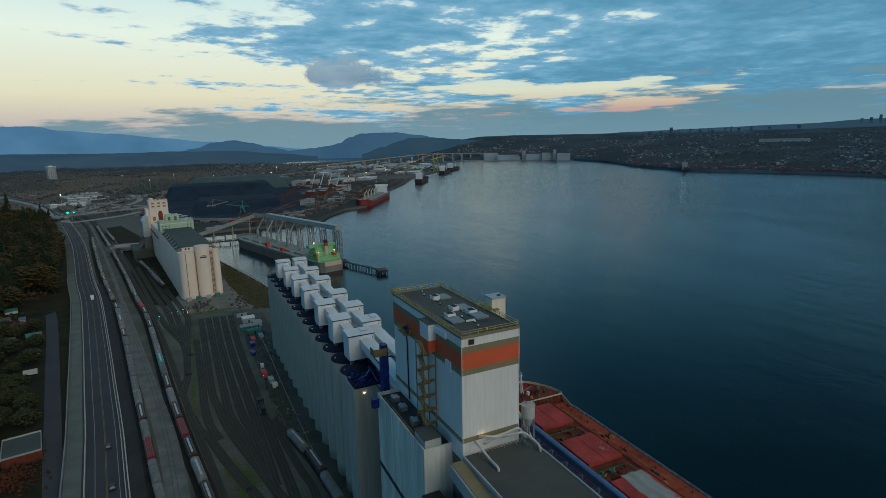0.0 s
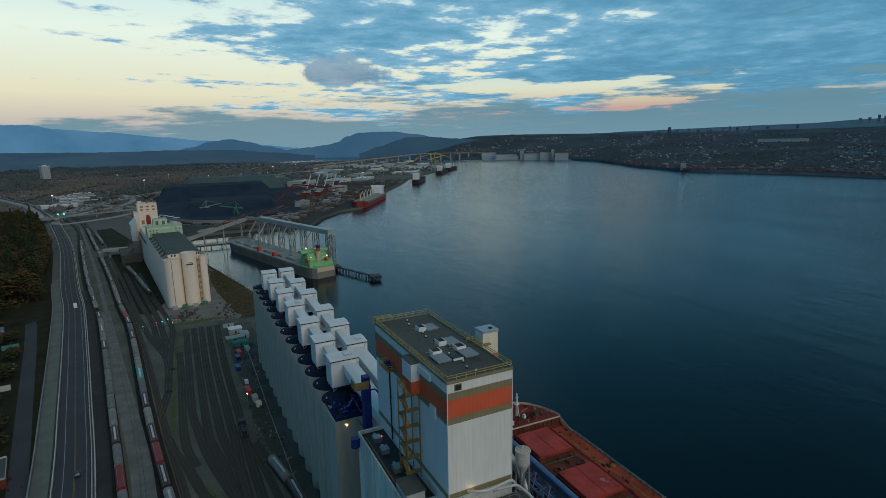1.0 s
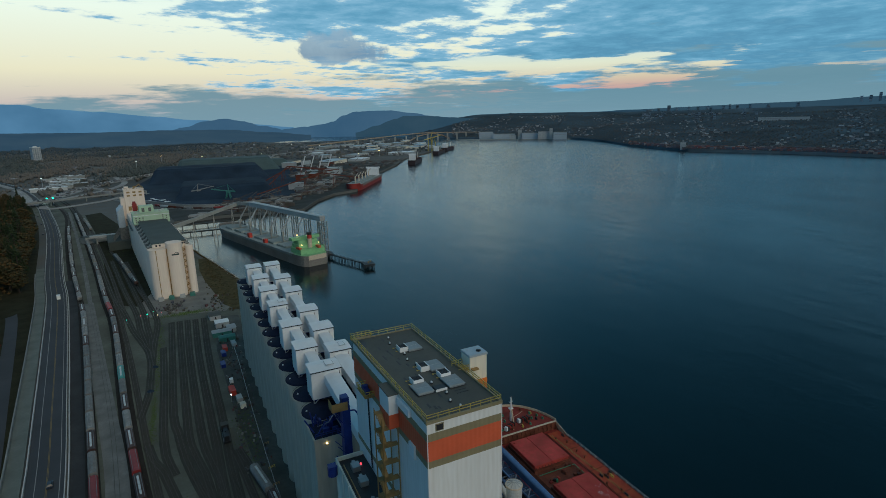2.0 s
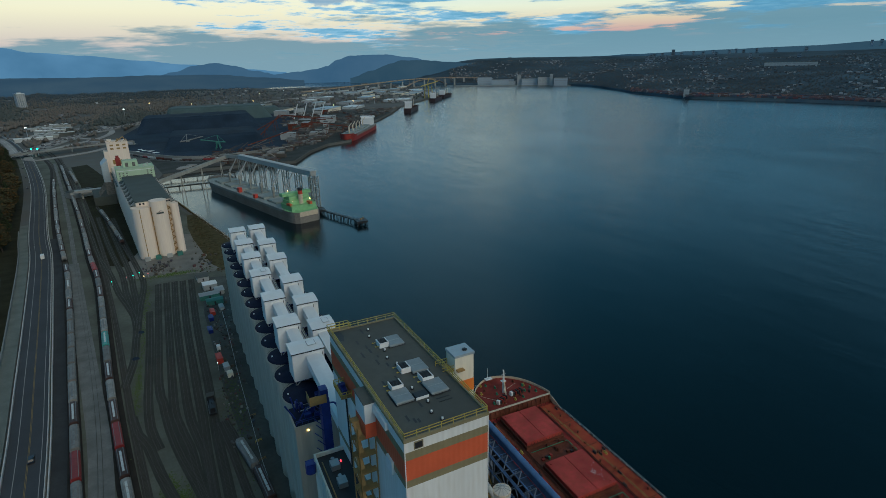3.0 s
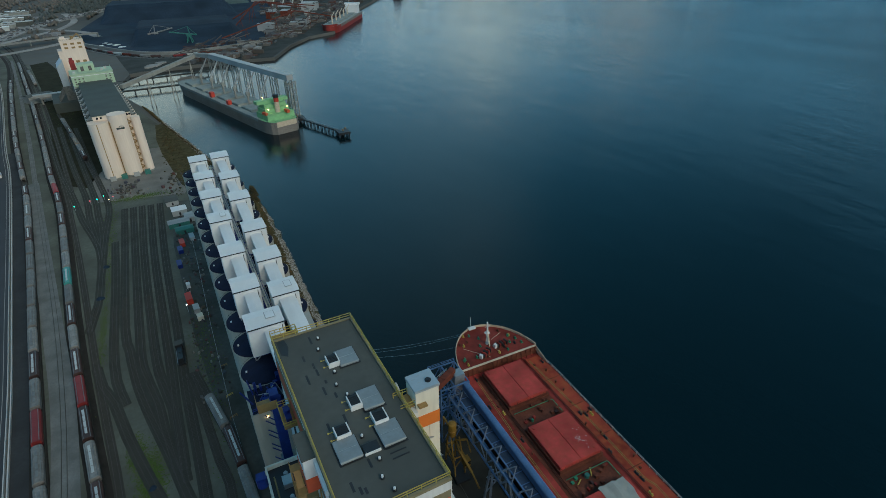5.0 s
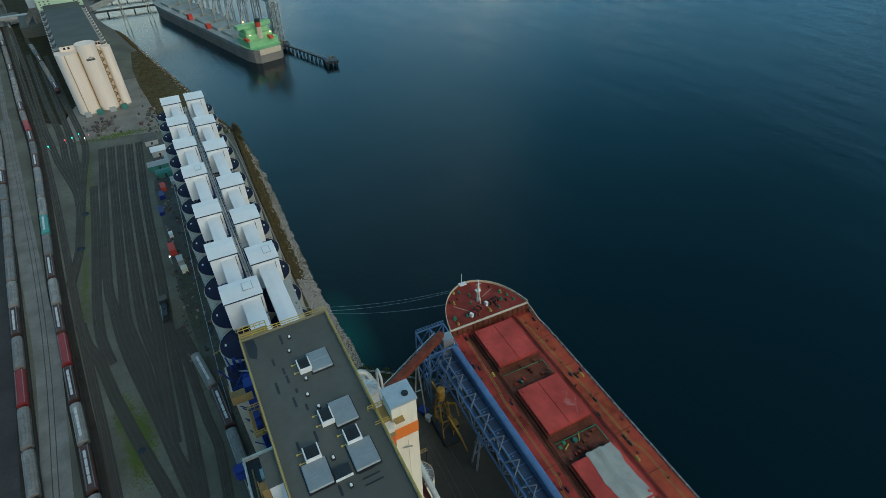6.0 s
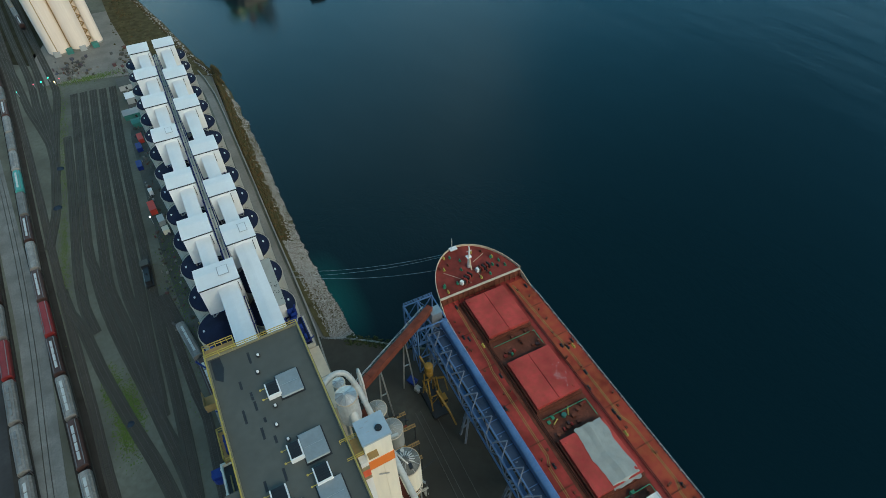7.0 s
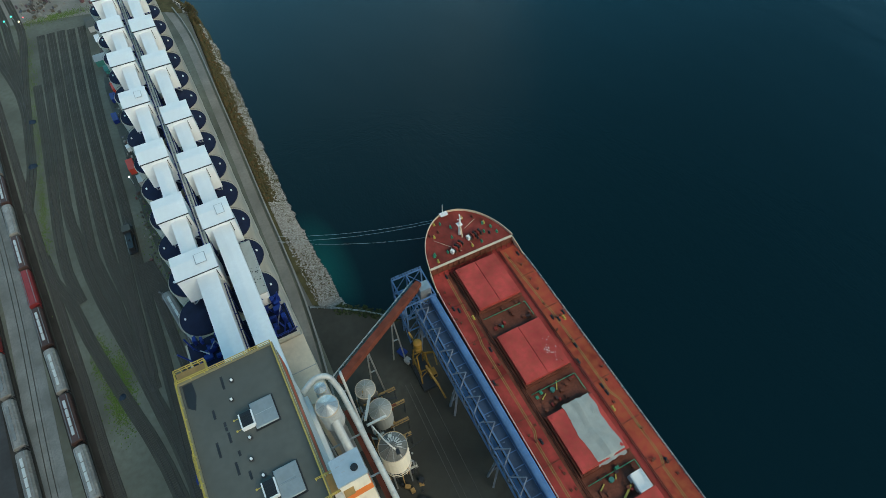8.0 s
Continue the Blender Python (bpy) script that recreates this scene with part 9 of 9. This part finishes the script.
ramp = smooth_line([(-224, 1120), (-204, 1260), (-156, 1450), (-62, 1640), (70, 1860), (260, 2150), (520, 2480), (860, 2860)], 30)
solo("road_ramp", ribbon(ramp, -15, 15, 1.2, 1.0), ROAD_PALE, "wide pale approach road with lanes of traffic", kind="structure")
road_points = [(q.x, q.y) for q in smooth_line([(q.x, q.y) for q in ramp], 18)]
for d in (-16, 0, 16):
    solo("road_ramp_edge", ribbon(ramp, d - 1, d + 1, 2.0, 1.6), KERB, "pale concrete edge of the approach road", kind="structure")
for pts_ in ([(-224, 1110), (-262, 1260), (-330, 1460), (-470, 1750), (-640, 2050)], [(-215, 1150), (-170, 1240), (-130, 1330), (-118, 1450), (-150, 1600)], [(-60, 1180), (-90, 1260), (-150, 1330), (-220, 1400), (-330, 1440)], [(-100, 1165), (-120, 1120), (-190, 1060), (-206, 1110)]):
    road_points += [(q.x, q.y) for q in smooth_line(pts_, 20)]
    solo("road_branch", ribbon(smooth_line(pts_, 20), -6, 6, 1.0, 0.9), ROAD_PALE, "pale slip road of the junction", kind="structure")
rng = random.Random(3)
s = Shape()
for k in range(240):
    t = rng.choice(ramp[:22])
    x, y = t.x + rng.uniform(-14, 14), t.y + rng.uniform(-20, 20)
    s.box(-1, 1, -2.4, 2.4, 0, 1.7, pose(x, y, 1.2, 0, 0, -35))
tagged(part("far_traffic", s, HOUSES), "many small distant vehicles on the approach road", "cars", kind="stuff")

# ---- bridge over the narrows ----
br = thing("narrows_bridge", "long tan steel bridge over the narrows", "bridge", 0, 0, 0, 0)
pts = [(560, 2740, 10), (800, 2870, 20), (1020, 2980, 30), (1180, 3060, 38), (1350, 3130, 42), (1520, 3180, 40), (1660, 3190, 36), (1800, 3160, 34)]
for p, q in zip(pts, pts[1:]):
    part("deck", Shape().beam(p, q, 22, 3.6), BRIDGE, br)
for k in range(15):
    t = k / 14
    x, y = 600 + 1130 * t, 2760 + 430 * min(1, t * 1.05)
    z = 11 + 28 * min(1, t * 1.6)
    part("pier", Shape().box(x - 4, x + 4, y - 4, y + 4, -8, z - 2), CONCRETE, br)
arch = Shape()
prev = None
for k in range(17):
    t = k / 16
    p = Vector((1230 + 300 * t, 3085 + 97 * t, 36 - 34 * (abs(t - 0.5) * 2) ** 2))
    if prev:
        arch.beam(prev, p, 16, 3.2)
    if k % 2:
        arch.beam(p, (p.x, p.y, 40), 1.6)
    prev = p
parts_of("arch_member", arch, BRIDGE, br)

# ---- buildings on the far shore ----


def far_building(name, label, az, r, w, d, z0, hgt, mat, group=""):
    b = thing(name, label, "building", r * math.sin(radians(az)), r * math.cos(radians(az)), z0, -az, group)
    part("wall", Shape().box(-w / 2, w / 2, -d / 2, d / 2, -12, hgt), mat, b)
    part("roof", Shape().box(-w / 2 - .4, w / 2 + .4, -d / 2 - .4, d / 2 + .4, hgt, hgt + 1.2), ROOFING, b)
    rows_ = max(1, int(hgt / 9))
    for k in range(min(rows_, 8)):
        z = hgt * (k + 0.5) / rows_
        part("window_band", Shape().box(-w * 0.44, w * 0.44, -d / 2 - 0.5, -d / 2, z, z + 2.2), GLASS_DARK if mat is FAR_TOWER else SHED, b)
    return b


for az, w, hgt, m in ((29.5, 84, 50, SKYLIGHT), (31.3, 130, 36, SKYLIGHT), (32.9, 22, 64, SHED), (33.9, 90, 42, SKYLIGHT), (35.3, 66, 50, SHED), (36.0, 18, 70, SHED), (36.9, 74, 46, SKYLIGHT), (32.2, 40, 26, SHED)):
    far_building("terminal_building", "pale grain terminal building on the opposite shore", az, between(az, 1) - 25, w, 40, -2, hgt * 0.85, m, "far shore terminal buildings")
solo("far_pier", Shape().prism([(1500, 2960), (1850, 2700), (2030, 2520), (2080, 2560), (1860, 2790), (1520, 3040)], -9, -1.5), CONCRETE, "dark pier of the opposite terminal", kind="structure")
rng = random.Random(12)
skyline = [(46.9, 4150, 74, 34), (47.6, 4200, 40, 30), (46.0, 4200, 46, 26), (45.3, 4200, 34, 40), (48.6, 4250, 48, 22), (49.4, 4180, 36, 26), (50.2, 4260, 44, 24), (51.5, 4200, 40, 26), (52.0, 4240, 52, 22), (52.6, 4200, 36, 24), (53.6, 4260, 44, 24), (62.1, 4330, 42, 26), (62.7, 4340, 64, 24), (63.1, 4340, 48, 22), (63.6, 4350, 76, 24), (63.9, 4350, 60, 26), (61.5, 4350, 40, 22), (55.0, 4350, 30, 30), (57.2, 4350, 36, 30), (31.9, 4050, 50, 40), (31.3, 4060, 26, 50), (38.0, 4200, 30, 40), (41.0, 4250, 34, 50), (42.5, 4200, 30, 44)]
for az, r, hgt, w in skyline:
    far_building("apartment_tower", "distant grey apartment tower on the skyline", az, 4765, w * 0.7, w * 0.7, crest(az) - (14 if az > 60 or az < 33 else 30), hgt * 0.66, FAR_TOWER, "skyline towers")
for k in range(26):
    az, r = rng.uniform(44.5, 57), rng.uniform(3600, 4300)
    far_building("apartment_tower", "distant grey apartment tower on the skyline", az, r, rng.uniform(10, 19), 16, south_height(az, r) - 4, rng.uniform(20, 44), FAR_TOWER, "skyline towers")
slab = thing("apartment_slab", "pale apartment slab with rows of windows above the plain", "building", -497, 2548, 0, 34)
part("wall", Shape().box(-14, 14, -10, 10, 0, 52), SHED, slab)
part("roof", Shape().box(-14.4, 14.4, -10.4, 10.4, 52, 53.2).box(-5, 5, -4, 4, 53.2, 56.5), PANEL, slab)
for k in range(13):
    z = 3 + k * 3.75
    for x in (-10.5, -3.5, 3.5, 10.5):
        part("window", Shape().box(x - 2.1, x + 2.1, -10.25, -10, z, z + 1.9), FAR_TOWER, slab)
    for y in (-5, 5):
        part("window", Shape().box(-14.25, -14, y - 2.4, y + 2.4, z, z + 1.9), FAR_TOWER, slab)
        part("window", Shape().box(14, 14.25, y - 2.4, y + 2.4, z, z + 1.9), FAR_TOWER, slab)
far_building("silo_pair", "pair of pale silos on the far shore", 48.3, 2170, 18, 18, 0, 27, SHED)
far_building("warehouse", "long pale warehouse on the far slope", 56.2, 3450, 230, 60, south_height(56.2, 3450), 16, SHED)
# far-shore houses, woods, containers
hs, ws, cn = Shape(), Shape(), Shape()
ws.smooth = True
for k in range(7600):
    az = rng.uniform(26, 68)
    r0 = between(az, 1)
    r = r0 + 60 + (4350 - r0) * rng.random() ** 1.2
    z = south_height(az, r)
    x, y = r * math.sin(radians(az)), r * math.cos(radians(az))
    town = noise.noise(Vector((az * 0.35, r * 0.003, 4.0))) + 0.35 * noise.noise(Vector((az * 1.4, r * 0.012, 9.0)))
    if rng.random() < 0.22 + 1.9 * town:
        w, d, hgt = rng.uniform(5, 10), rng.uniform(5, 9), rng.uniform(3, 5)
        if rng.random() < 0.07:
            w, d, hgt = w * 2.6, d * 2, hgt * 1.2
        hs.box(-w / 2, w / 2, -d / 2, d / 2, -6, hgt, pose(x, y, z, 0, 0, -az + rng.choice((0, 90)) + rng.uniform(-8, 8)))
    else:
        ws.clump(x, y, z + 1.5, rng.uniform(2, 4.5), rng, 0.7)
for k in range(15000):
    az = rng.uniform(26, 68)
    r0 = between(az, 1)
    r = r0 + 30 + (4450 - r0) * rng.random() ** 1.6
    if noise.noise(Vector((az * 0.35, r * 0.003, 4.0))) > 0.08 and k % 3:
        continue
    ws.clump(r * math.sin(radians(az)), r * math.cos(radians(az)), south_height(az, r) + 1, rng.uniform(1.8, 4.6), rng, 0.7)
for k in range(900):
    az = rng.uniform(43.5, 68)
    r = between(az, 1) + rng.uniform(30, 90)
    cn.box(-2.5, 2.5, -rng.uniform(4, 9), 6, -3, rng.choice((2.6, 2.6, 5.2, 5.2, 7.8)), pose(r * math.sin(radians(az)), r * math.cos(radians(az)), south_height(az, r), 0, 0, -az + 90 + rng.uniform(-6, 6)))
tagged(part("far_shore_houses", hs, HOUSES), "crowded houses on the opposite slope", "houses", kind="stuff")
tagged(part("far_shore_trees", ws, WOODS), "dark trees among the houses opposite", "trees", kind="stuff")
tagged(part("container_stacks", cn, CONTAINER), "stacks of shipping containers along the far shore", "containers", kind="stuff")

# north-shore town and woods on the plain
hs, ws, gw, fw = Shape(), Shape(), Shape(), Shape()
ws.smooth = gw.smooth = fw.smooth = True


def shore_x(y):
    for p, q in zip(SHORE[18:], SHORE[19:]):
        if p[1] <= y <= q[1]:
            return p[0] + (q[0] - p[0]) * (y - p[1]) / (q[1] - p[1])
    return 1200


road_array = np.array(road_points)


def on_road(x, y, gap=22.0):
    """True near a road, so that nothing grows or stands on it."""
    d = road_array - (x, y)
    return bool(((d * d).sum(axis=1) < gap * gap).any())


def wood_of(x, y):
    """Which wood stands at a place: evergreen stands, bare brown woods or the haze-blued far forest."""
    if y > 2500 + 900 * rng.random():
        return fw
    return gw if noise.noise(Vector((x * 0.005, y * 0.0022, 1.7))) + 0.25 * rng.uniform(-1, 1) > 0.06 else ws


for k in range(7000):
    y = 1180 + 3200 * rng.random() ** 1.25
    sx = shore_x(y)
    x = rng.uniform(-0.62 * y - 200, sx - 25)
    if y > 3300 and x > 430:
        continue
    if y < 1850 and x > -130 + (y - 1050) * 0.05 or on_road(x, y):
        continue
    if rng.random() < (0.34 if x > 0.08 * (y - 1200) else 0.035):
        w, d, hgt = rng.uniform(7, 16), rng.uniform(7, 13), rng.uniform(4, 7)
        hs.box(-w / 2, w / 2, -d / 2, d / 2, 0, hgt, pose(x, y, 0, 0, 0, rng.choice((-30, 60)) + rng.uniform(-6, 6)))
    else:
        for _ in range(2):
            wood_of(x, y).clump(x + rng.uniform(-12, 12), y + rng.uniform(-12, 12), rng.uniform(1, 6), rng.uniform(2.0, 4.6), rng, 1.2)
for k in range(80000):
    y = 1250 + 3250 * rng.random() ** 1.45
    x = rng.uniform(-0.95 * y - 300, -120 + (y - 1200) * 0.12)
    stand = noise.noise(Vector((x * 0.006, y * 0.003, 6.0)))
    if stand < -0.26 or -345 < x < -170 and 1330 < y < 1720 or on_road(x, y, 24.0 if y < 2400 else 16.0):
        continue
    wood_of(x, y).clump(x, y, rng.uniform(1.0, 4.5) + 5.0 * max(0.0, stand), rng.uniform(1.8, 4.2), rng, 1.25)
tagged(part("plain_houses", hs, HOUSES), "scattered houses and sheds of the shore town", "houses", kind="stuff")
tagged(part("plain_trees", ws, PLAIN_WOODS), "bare brown trees over the plain, paled for haze", "trees", kind="stuff")
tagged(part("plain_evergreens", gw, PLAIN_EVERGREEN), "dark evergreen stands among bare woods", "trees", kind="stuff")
tagged(part("far_plain_trees", fw, DISTANT_WOODS), "dark evergreen woods far across the plain, blued for haze", "trees", kind="stuff")
for k in range(46):
    y = rng.uniform(1620, 3000)
    x = shore_x(y) - rng.uniform(40, 620)
    if x < -60 + (y - 1500) * 0.2:
        continue
    b = thing("port_shed", "pale flat port warehouse near the far berths", "building", x, y, 0, rng.choice((-36, -33, -40)))
    w, l, hgt = rng.uniform(18, 50), rng.uniform(40, 120), rng.uniform(6, 12)
    part("wall", Shape().box(-w / 2, w / 2, -l / 2, l / 2, 0, hgt), rng.choice((SHED, SHED, CREAM, CONCRETE)), b)
    part("roof", Shape().box(-w / 2 - .5, w / 2 + .5, -l / 2 - .5, l / 2 + .5, hgt, hgt + .8), rng.choice((SHED, PANEL, ROOFING, SKYLIGHT)), b)
for k in range(9):
    y = 1360 + k * 38
    x = -238 - k * 5.0 + (k % 3) * 14 + rng.uniform(-8, 8)
    half = (31, 24, 34, 18, 28)[k % 5]
    b = thing("roadside_store", "long pale roadside store roof", "building", x, y, 0, 9 + rng.uniform(-3, 3), "roadside stores")
    part("wall", Shape().box(-half, half, -8, 8, 0, 6.5), (SHED, CONCRETE, ROOFING)[k % 3], b)
    part("roof", Shape().box(-half - 1, half + 1, -8.6, 8.6, 6.5, 7.1), (PANEL, SHED, SHED, CONCRETE)[k % 4], b)
    for d in (-0.5, 0.1, 0.6):
        part("roof_unit", Shape().box(half * d - 2, half * d + 2, -2, 3, 7.1, 8.6), SHED if k % 2 else ROOFING, b)
for x, y, m, hgt in ((60, 1950, LAMP_WARM, 24), (250, 2000, LAMP_WARM, 22), (-60, 2050, LAMP_WARM, 26), (430, 1640, LAMP_WARM, 20), (-270, 1440, LAMP_WHITE, 20), (520, 1750, LAMP_WARM, 22), (-120, 1860, LAMP_WHITE, 22), (330, 2450, LAMP_WARM, 24), (-205, 1130, LAMP_GREEN, 10), (-196, 1128, LAMP_GREEN, 10), (640, 1900, LAMP_WARM, 20), (560, 2500, LAMP_WHITE, 20), (470, 2700, LAMP_WHITE, 20), (150, 1700, LAMP_WHITE, 22)):
    f = thing("flood_lamp", "tall lit floodlight mast in the port", "lamp", x, y, 0)
    part("mast", Shape().tube([((0, 0, 0), 0.7), ((0, 0, hgt), 0.4)], 8), STEEL, f)
    part("bulb", Shape().box(-1.0, 1.0, -0.8, 0.8, hgt - 0.4, hgt + 1.1), m, f, "glowing lamp cluster")

# ---- woods and houses on the landward side ----


def tree(label, crown_mat, hgt, spread, clumps, seed, conifer=False):
    rng = random.Random(seed)
    t = thing("tree", label, "tree", 0, 0, 0)
    tr = Shape().tube([((0, 0, -0.5), 0.035 * hgt), ((0.1, 0, hgt * 0.5), 0.022 * hgt), ((0.2, 0.1, hgt * 0.9), 0.006 * hgt)], 8)
    for k in range(7):
        a, z = rng.uniform(0, 6.28), hgt * rng.uniform(0.35, 0.75)
        tr.beam((0.1, 0, z), (spread * 0.7 * math.cos(a), spread * 0.7 * math.sin(a), z + hgt * 0.14), 0.012 * hgt)
    part("trunk", tr, BARK, t)
    c = Shape()
    for k in range(clumps):
        v = rng.random()
        a = rng.uniform(0, 6.28)
        if conifer:
            rad = spread * (1 - v) * rng.uniform(0.45, 1.05)
            z = hgt * (0.14 + 0.86 * v)
        else:
            rad = spread * math.sin(math.pi * (0.12 + 0.8 * v)) * rng.uniform(0.35, 1.1)
            z = hgt * (0.3 + 0.7 * v) + rng.uniform(-.4, .4)
        c.clump(rad * math.cos(a), rad * math.sin(a), z, rng.uniform(0.35, 0.85) * (0.6 if conifer else 1), rng, 0.7)
    part("crown", c, crown_mat, t)
    return t


kinds = [tree("dark green conifer on the roadside slope", LEAF_GREEN, 19, 3.6, 420, 1, True), tree("dark evergreen tree on the roadside slope", LEAF_GREEN, 15, 4.6, 380, 2, True),
         tree("brown autumn tree on the roadside slope", LEAF_BROWN, 13, 5.0, 420, 3), tree("thin russet autumn tree on the roadside slope", LEAF_BROWN, 10, 4.0, 300, 4)]
spots = []
rng = random.Random(8)
hl = [p for p in HIGHWAY if 160 < p.y < 1130]
while len(spots) < 292:
    i = rng.randrange(len(hl) - 1)
    p = hl[i] if rng.random() < 0.5 else rng.choice([q for q in hl if 500 < q.y < 800])
    lo = 27 if p.y > 540 else 40
    d = lo + rng.random() ** 1.3 * 130
    x, y = p.x - d, p.y + rng.uniform(-8, 8) - d * 0.12
    if p.y < 500 and (d < 58 or rng.random() < 0.25):
        continue
    if any((x - a) ** 2 + (y - b) ** 2 < 22 for a, b, _ in spots):
        continue
    spots.append((x, y, slope_rise(p.y, d)))
for k, (x, y, rise) in enumerate(spots):
    src = kinds[(0, 1, 2, 3, 2, 1, 3, 2)[k % 8]]
    m = pose(x, y, rise - 0.2, 0, 0, rng.uniform(0, 360)) @ Matrix.Scale(rng.uniform(1.0, 1.6), 4)
    if k < 4:
        kinds[k].matrix_basis = m
    else:
        copy_thing(src, m)
gold = tree("golden autumn tree by the side road", LEAF_GOLD, 9, 4.0, 380, 6)
gold.matrix_basis = pose(-147, 532, 3.0, 0, 0, 0) @ Matrix.Scale(1.5, 4)
us = Shape()
for k in range(9000):
    p = rng.choice(hl)
    d = (26 if p.y > 545 else 36) + rng.random() * 170
    if p.y < 520 and d < 50:
        continue
    x, y = p.x - d, p.y + rng.uniform(-10, 10) - d * 0.1
    us.clump(x, y, slope_rise(p.y, d) + rng.uniform(0.3, 2.4), rng.uniform(0.7, 2.2), rng, 0.7)
tagged(part("undergrowth", us, LEAF_BROWN), "brown and green undergrowth below the trees", "bushes", kind="stuff")
ct = thing("flat_roof_house", "green flat-roofed building with a white parapet frame", "building", -72.5, 252, 0.1, 12)
part("wall", Shape().box(-6.5, 6.5, -9, 9, 0, 3.6), RUST, ct)
part("roof", Shape().box(-6.2, 6.2, -8.7, 8.7, 3.6, 3.75), CARGILL_ROOF, ct, "dark green flat roof")
for a, b_ in (((-6.4, -8.9, 4.0), (6.4, -8.9, 4.0)), ((6.4, -8.9, 4.0), (6.4, 8.9, 4.0)), ((6.4, 8.9, 4.0), (-6.4, 8.9, 4.0)), ((-6.4, 8.9, 4.0), (-6.4, -8.9, 4.0))):
    part("parapet", Shape().beam(a, b_, 0.28, 0.7), SHED, ct, "white parapet")
gb = Shape()
for k in range(420):
    t = rng.random()
    gb.clump(22 + 28 * (1 - t) * rng.random() + rng.uniform(-3, 3), 410 + 160 * t + rng.uniform(-6, 6), rng.uniform(0.2, 0.7), rng.uniform(0.3, 1.0), rng, 0.6)
tagged(part("bank_weeds", gb, LEAF_BANK), "low brown weeds on the grassy bank", "weeds", kind="stuff")
rb = Shape()
for k in range(420):
    rb.clump(-72 + rng.gauss(0, 4.5), 233 + rng.gauss(0, 6), rng.uniform(0.2, 1.8), rng.uniform(0.3, 0.8), rng)
tagged(part("red_shrubs", rb, island("red_autumn_leaf", [(0.07, 0.024, 0.016), (0.10, 0.034, 0.02), (0.05, 0.034, 0.018)], 0.9)), "red-brown autumn shrubs behind the side road", "bushes", kind="stuff")
for x, y, w, l, r, wall, roof, lab in ((-131, 462, 11, 11, 20, SHED, ROOFING, "white house with a dark roof"), (-119, 458, 5, 8, 12, CONCRETE, BLUE_GALLERY, "small shed under a bright blue roof"), (-117, 444, 15, 7, 12, RUST, RUST, "low house with a rusty roof"), (-103, 414, 11, 8, 14, SHED, TEAL, "house with a green roof and pale walls"), (-116, 409, 12, 10, 8, CONCRETE, ROOFING, "house with a dark grey roof"), (-94.5, 377, 5, 9, 10, CONCRETE, TEAL, "small teal-roofed garden shed"), (-130, 432, 11, 10, 14, CONCRETE, SHED, "house with a pale grey roof"), (-138, 405, 11, 12, 9, CONCRETE, RUST, "house with an orange-brown roof"), (-133, 488, 10, 12, 20, SHED, TEAL, "house with a teal roof")):
    h = shed(x, y, w * 0.75, l * 0.75, 2.9, r, wall, roof, lab, 1.4)
    part("chimney", Shape().box(-0.35, 0.35, 0.5, 1.1, 2.9, 5.2), RUST, h)
tr = thing("parked_trailer", "white camping trailer parked beside the side road", "trailer", -90, 345, 0.1, 98)
part("body", Shape().box(-1.1, 1.1, -3.2, 3.2, 0.7, 2.9).box(-1.0, 1.0, -3.0, 3.0, 2.9, 3.05), HATCH_STRIP, tr)
part("window_strip", Shape().box(1.1, 1.13, -2.4, 2.4, 1.7, 2.4), GLASS_DARK, tr)
for x in (-0.95, 0.95):
    part("wheel", Shape().tube([((x - 0.12, 0, 0.35), 0.35, (1, 0, 0)), ((x + 0.12, 0, 0.35), 0.35, (1, 0, 0))], 12), TYRE, tr)
part("drawbar", Shape().beam((0, 3.2, 0.6), (0, 4.6, 0.5), 0.12), DARK, tr)
# garden trees between the houses
garden = tree("dark green broad garden tree beside the side road", LEAF_GARDEN, 7.5, 4.2, 420, 12)
placed = []
rng = random.Random(19)
while len(placed) < 64:
    y = rng.uniform(256, 452)
    road_x = -60.5 - (y - 229) * 0.193
    x = road_x - 5 - 52 * rng.random() ** 1.2
    if 236 < y < 268 and x > -84:
        continue
    if any((x - a) ** 2 + (y - b) ** 2 < 18 for a, b in placed) or any((x - a) ** 2 + (y - b) ** 2 < 75 for a, b in ((-119, 458), (-117, 444), (-103, 414), (-116, 409), (-94.5, 377), (-130, 432), (-90, 345))):
        continue
    m = pose(x, y, 0.0, 0, 0, rng.uniform(0, 360)) @ Matrix.Scale(rng.uniform(0.75, 1.35), 4)
    if placed:
        copy_thing(garden, m)
    else:
        garden.matrix_basis = m
    placed.append((x, y))
red = tree("dark red autumn tree beside the side road", LEAF_RED, 5.0, 2.6, 300, 14)
red.matrix_basis = pose(-97.5, 404, 0, 0, 0, 0)
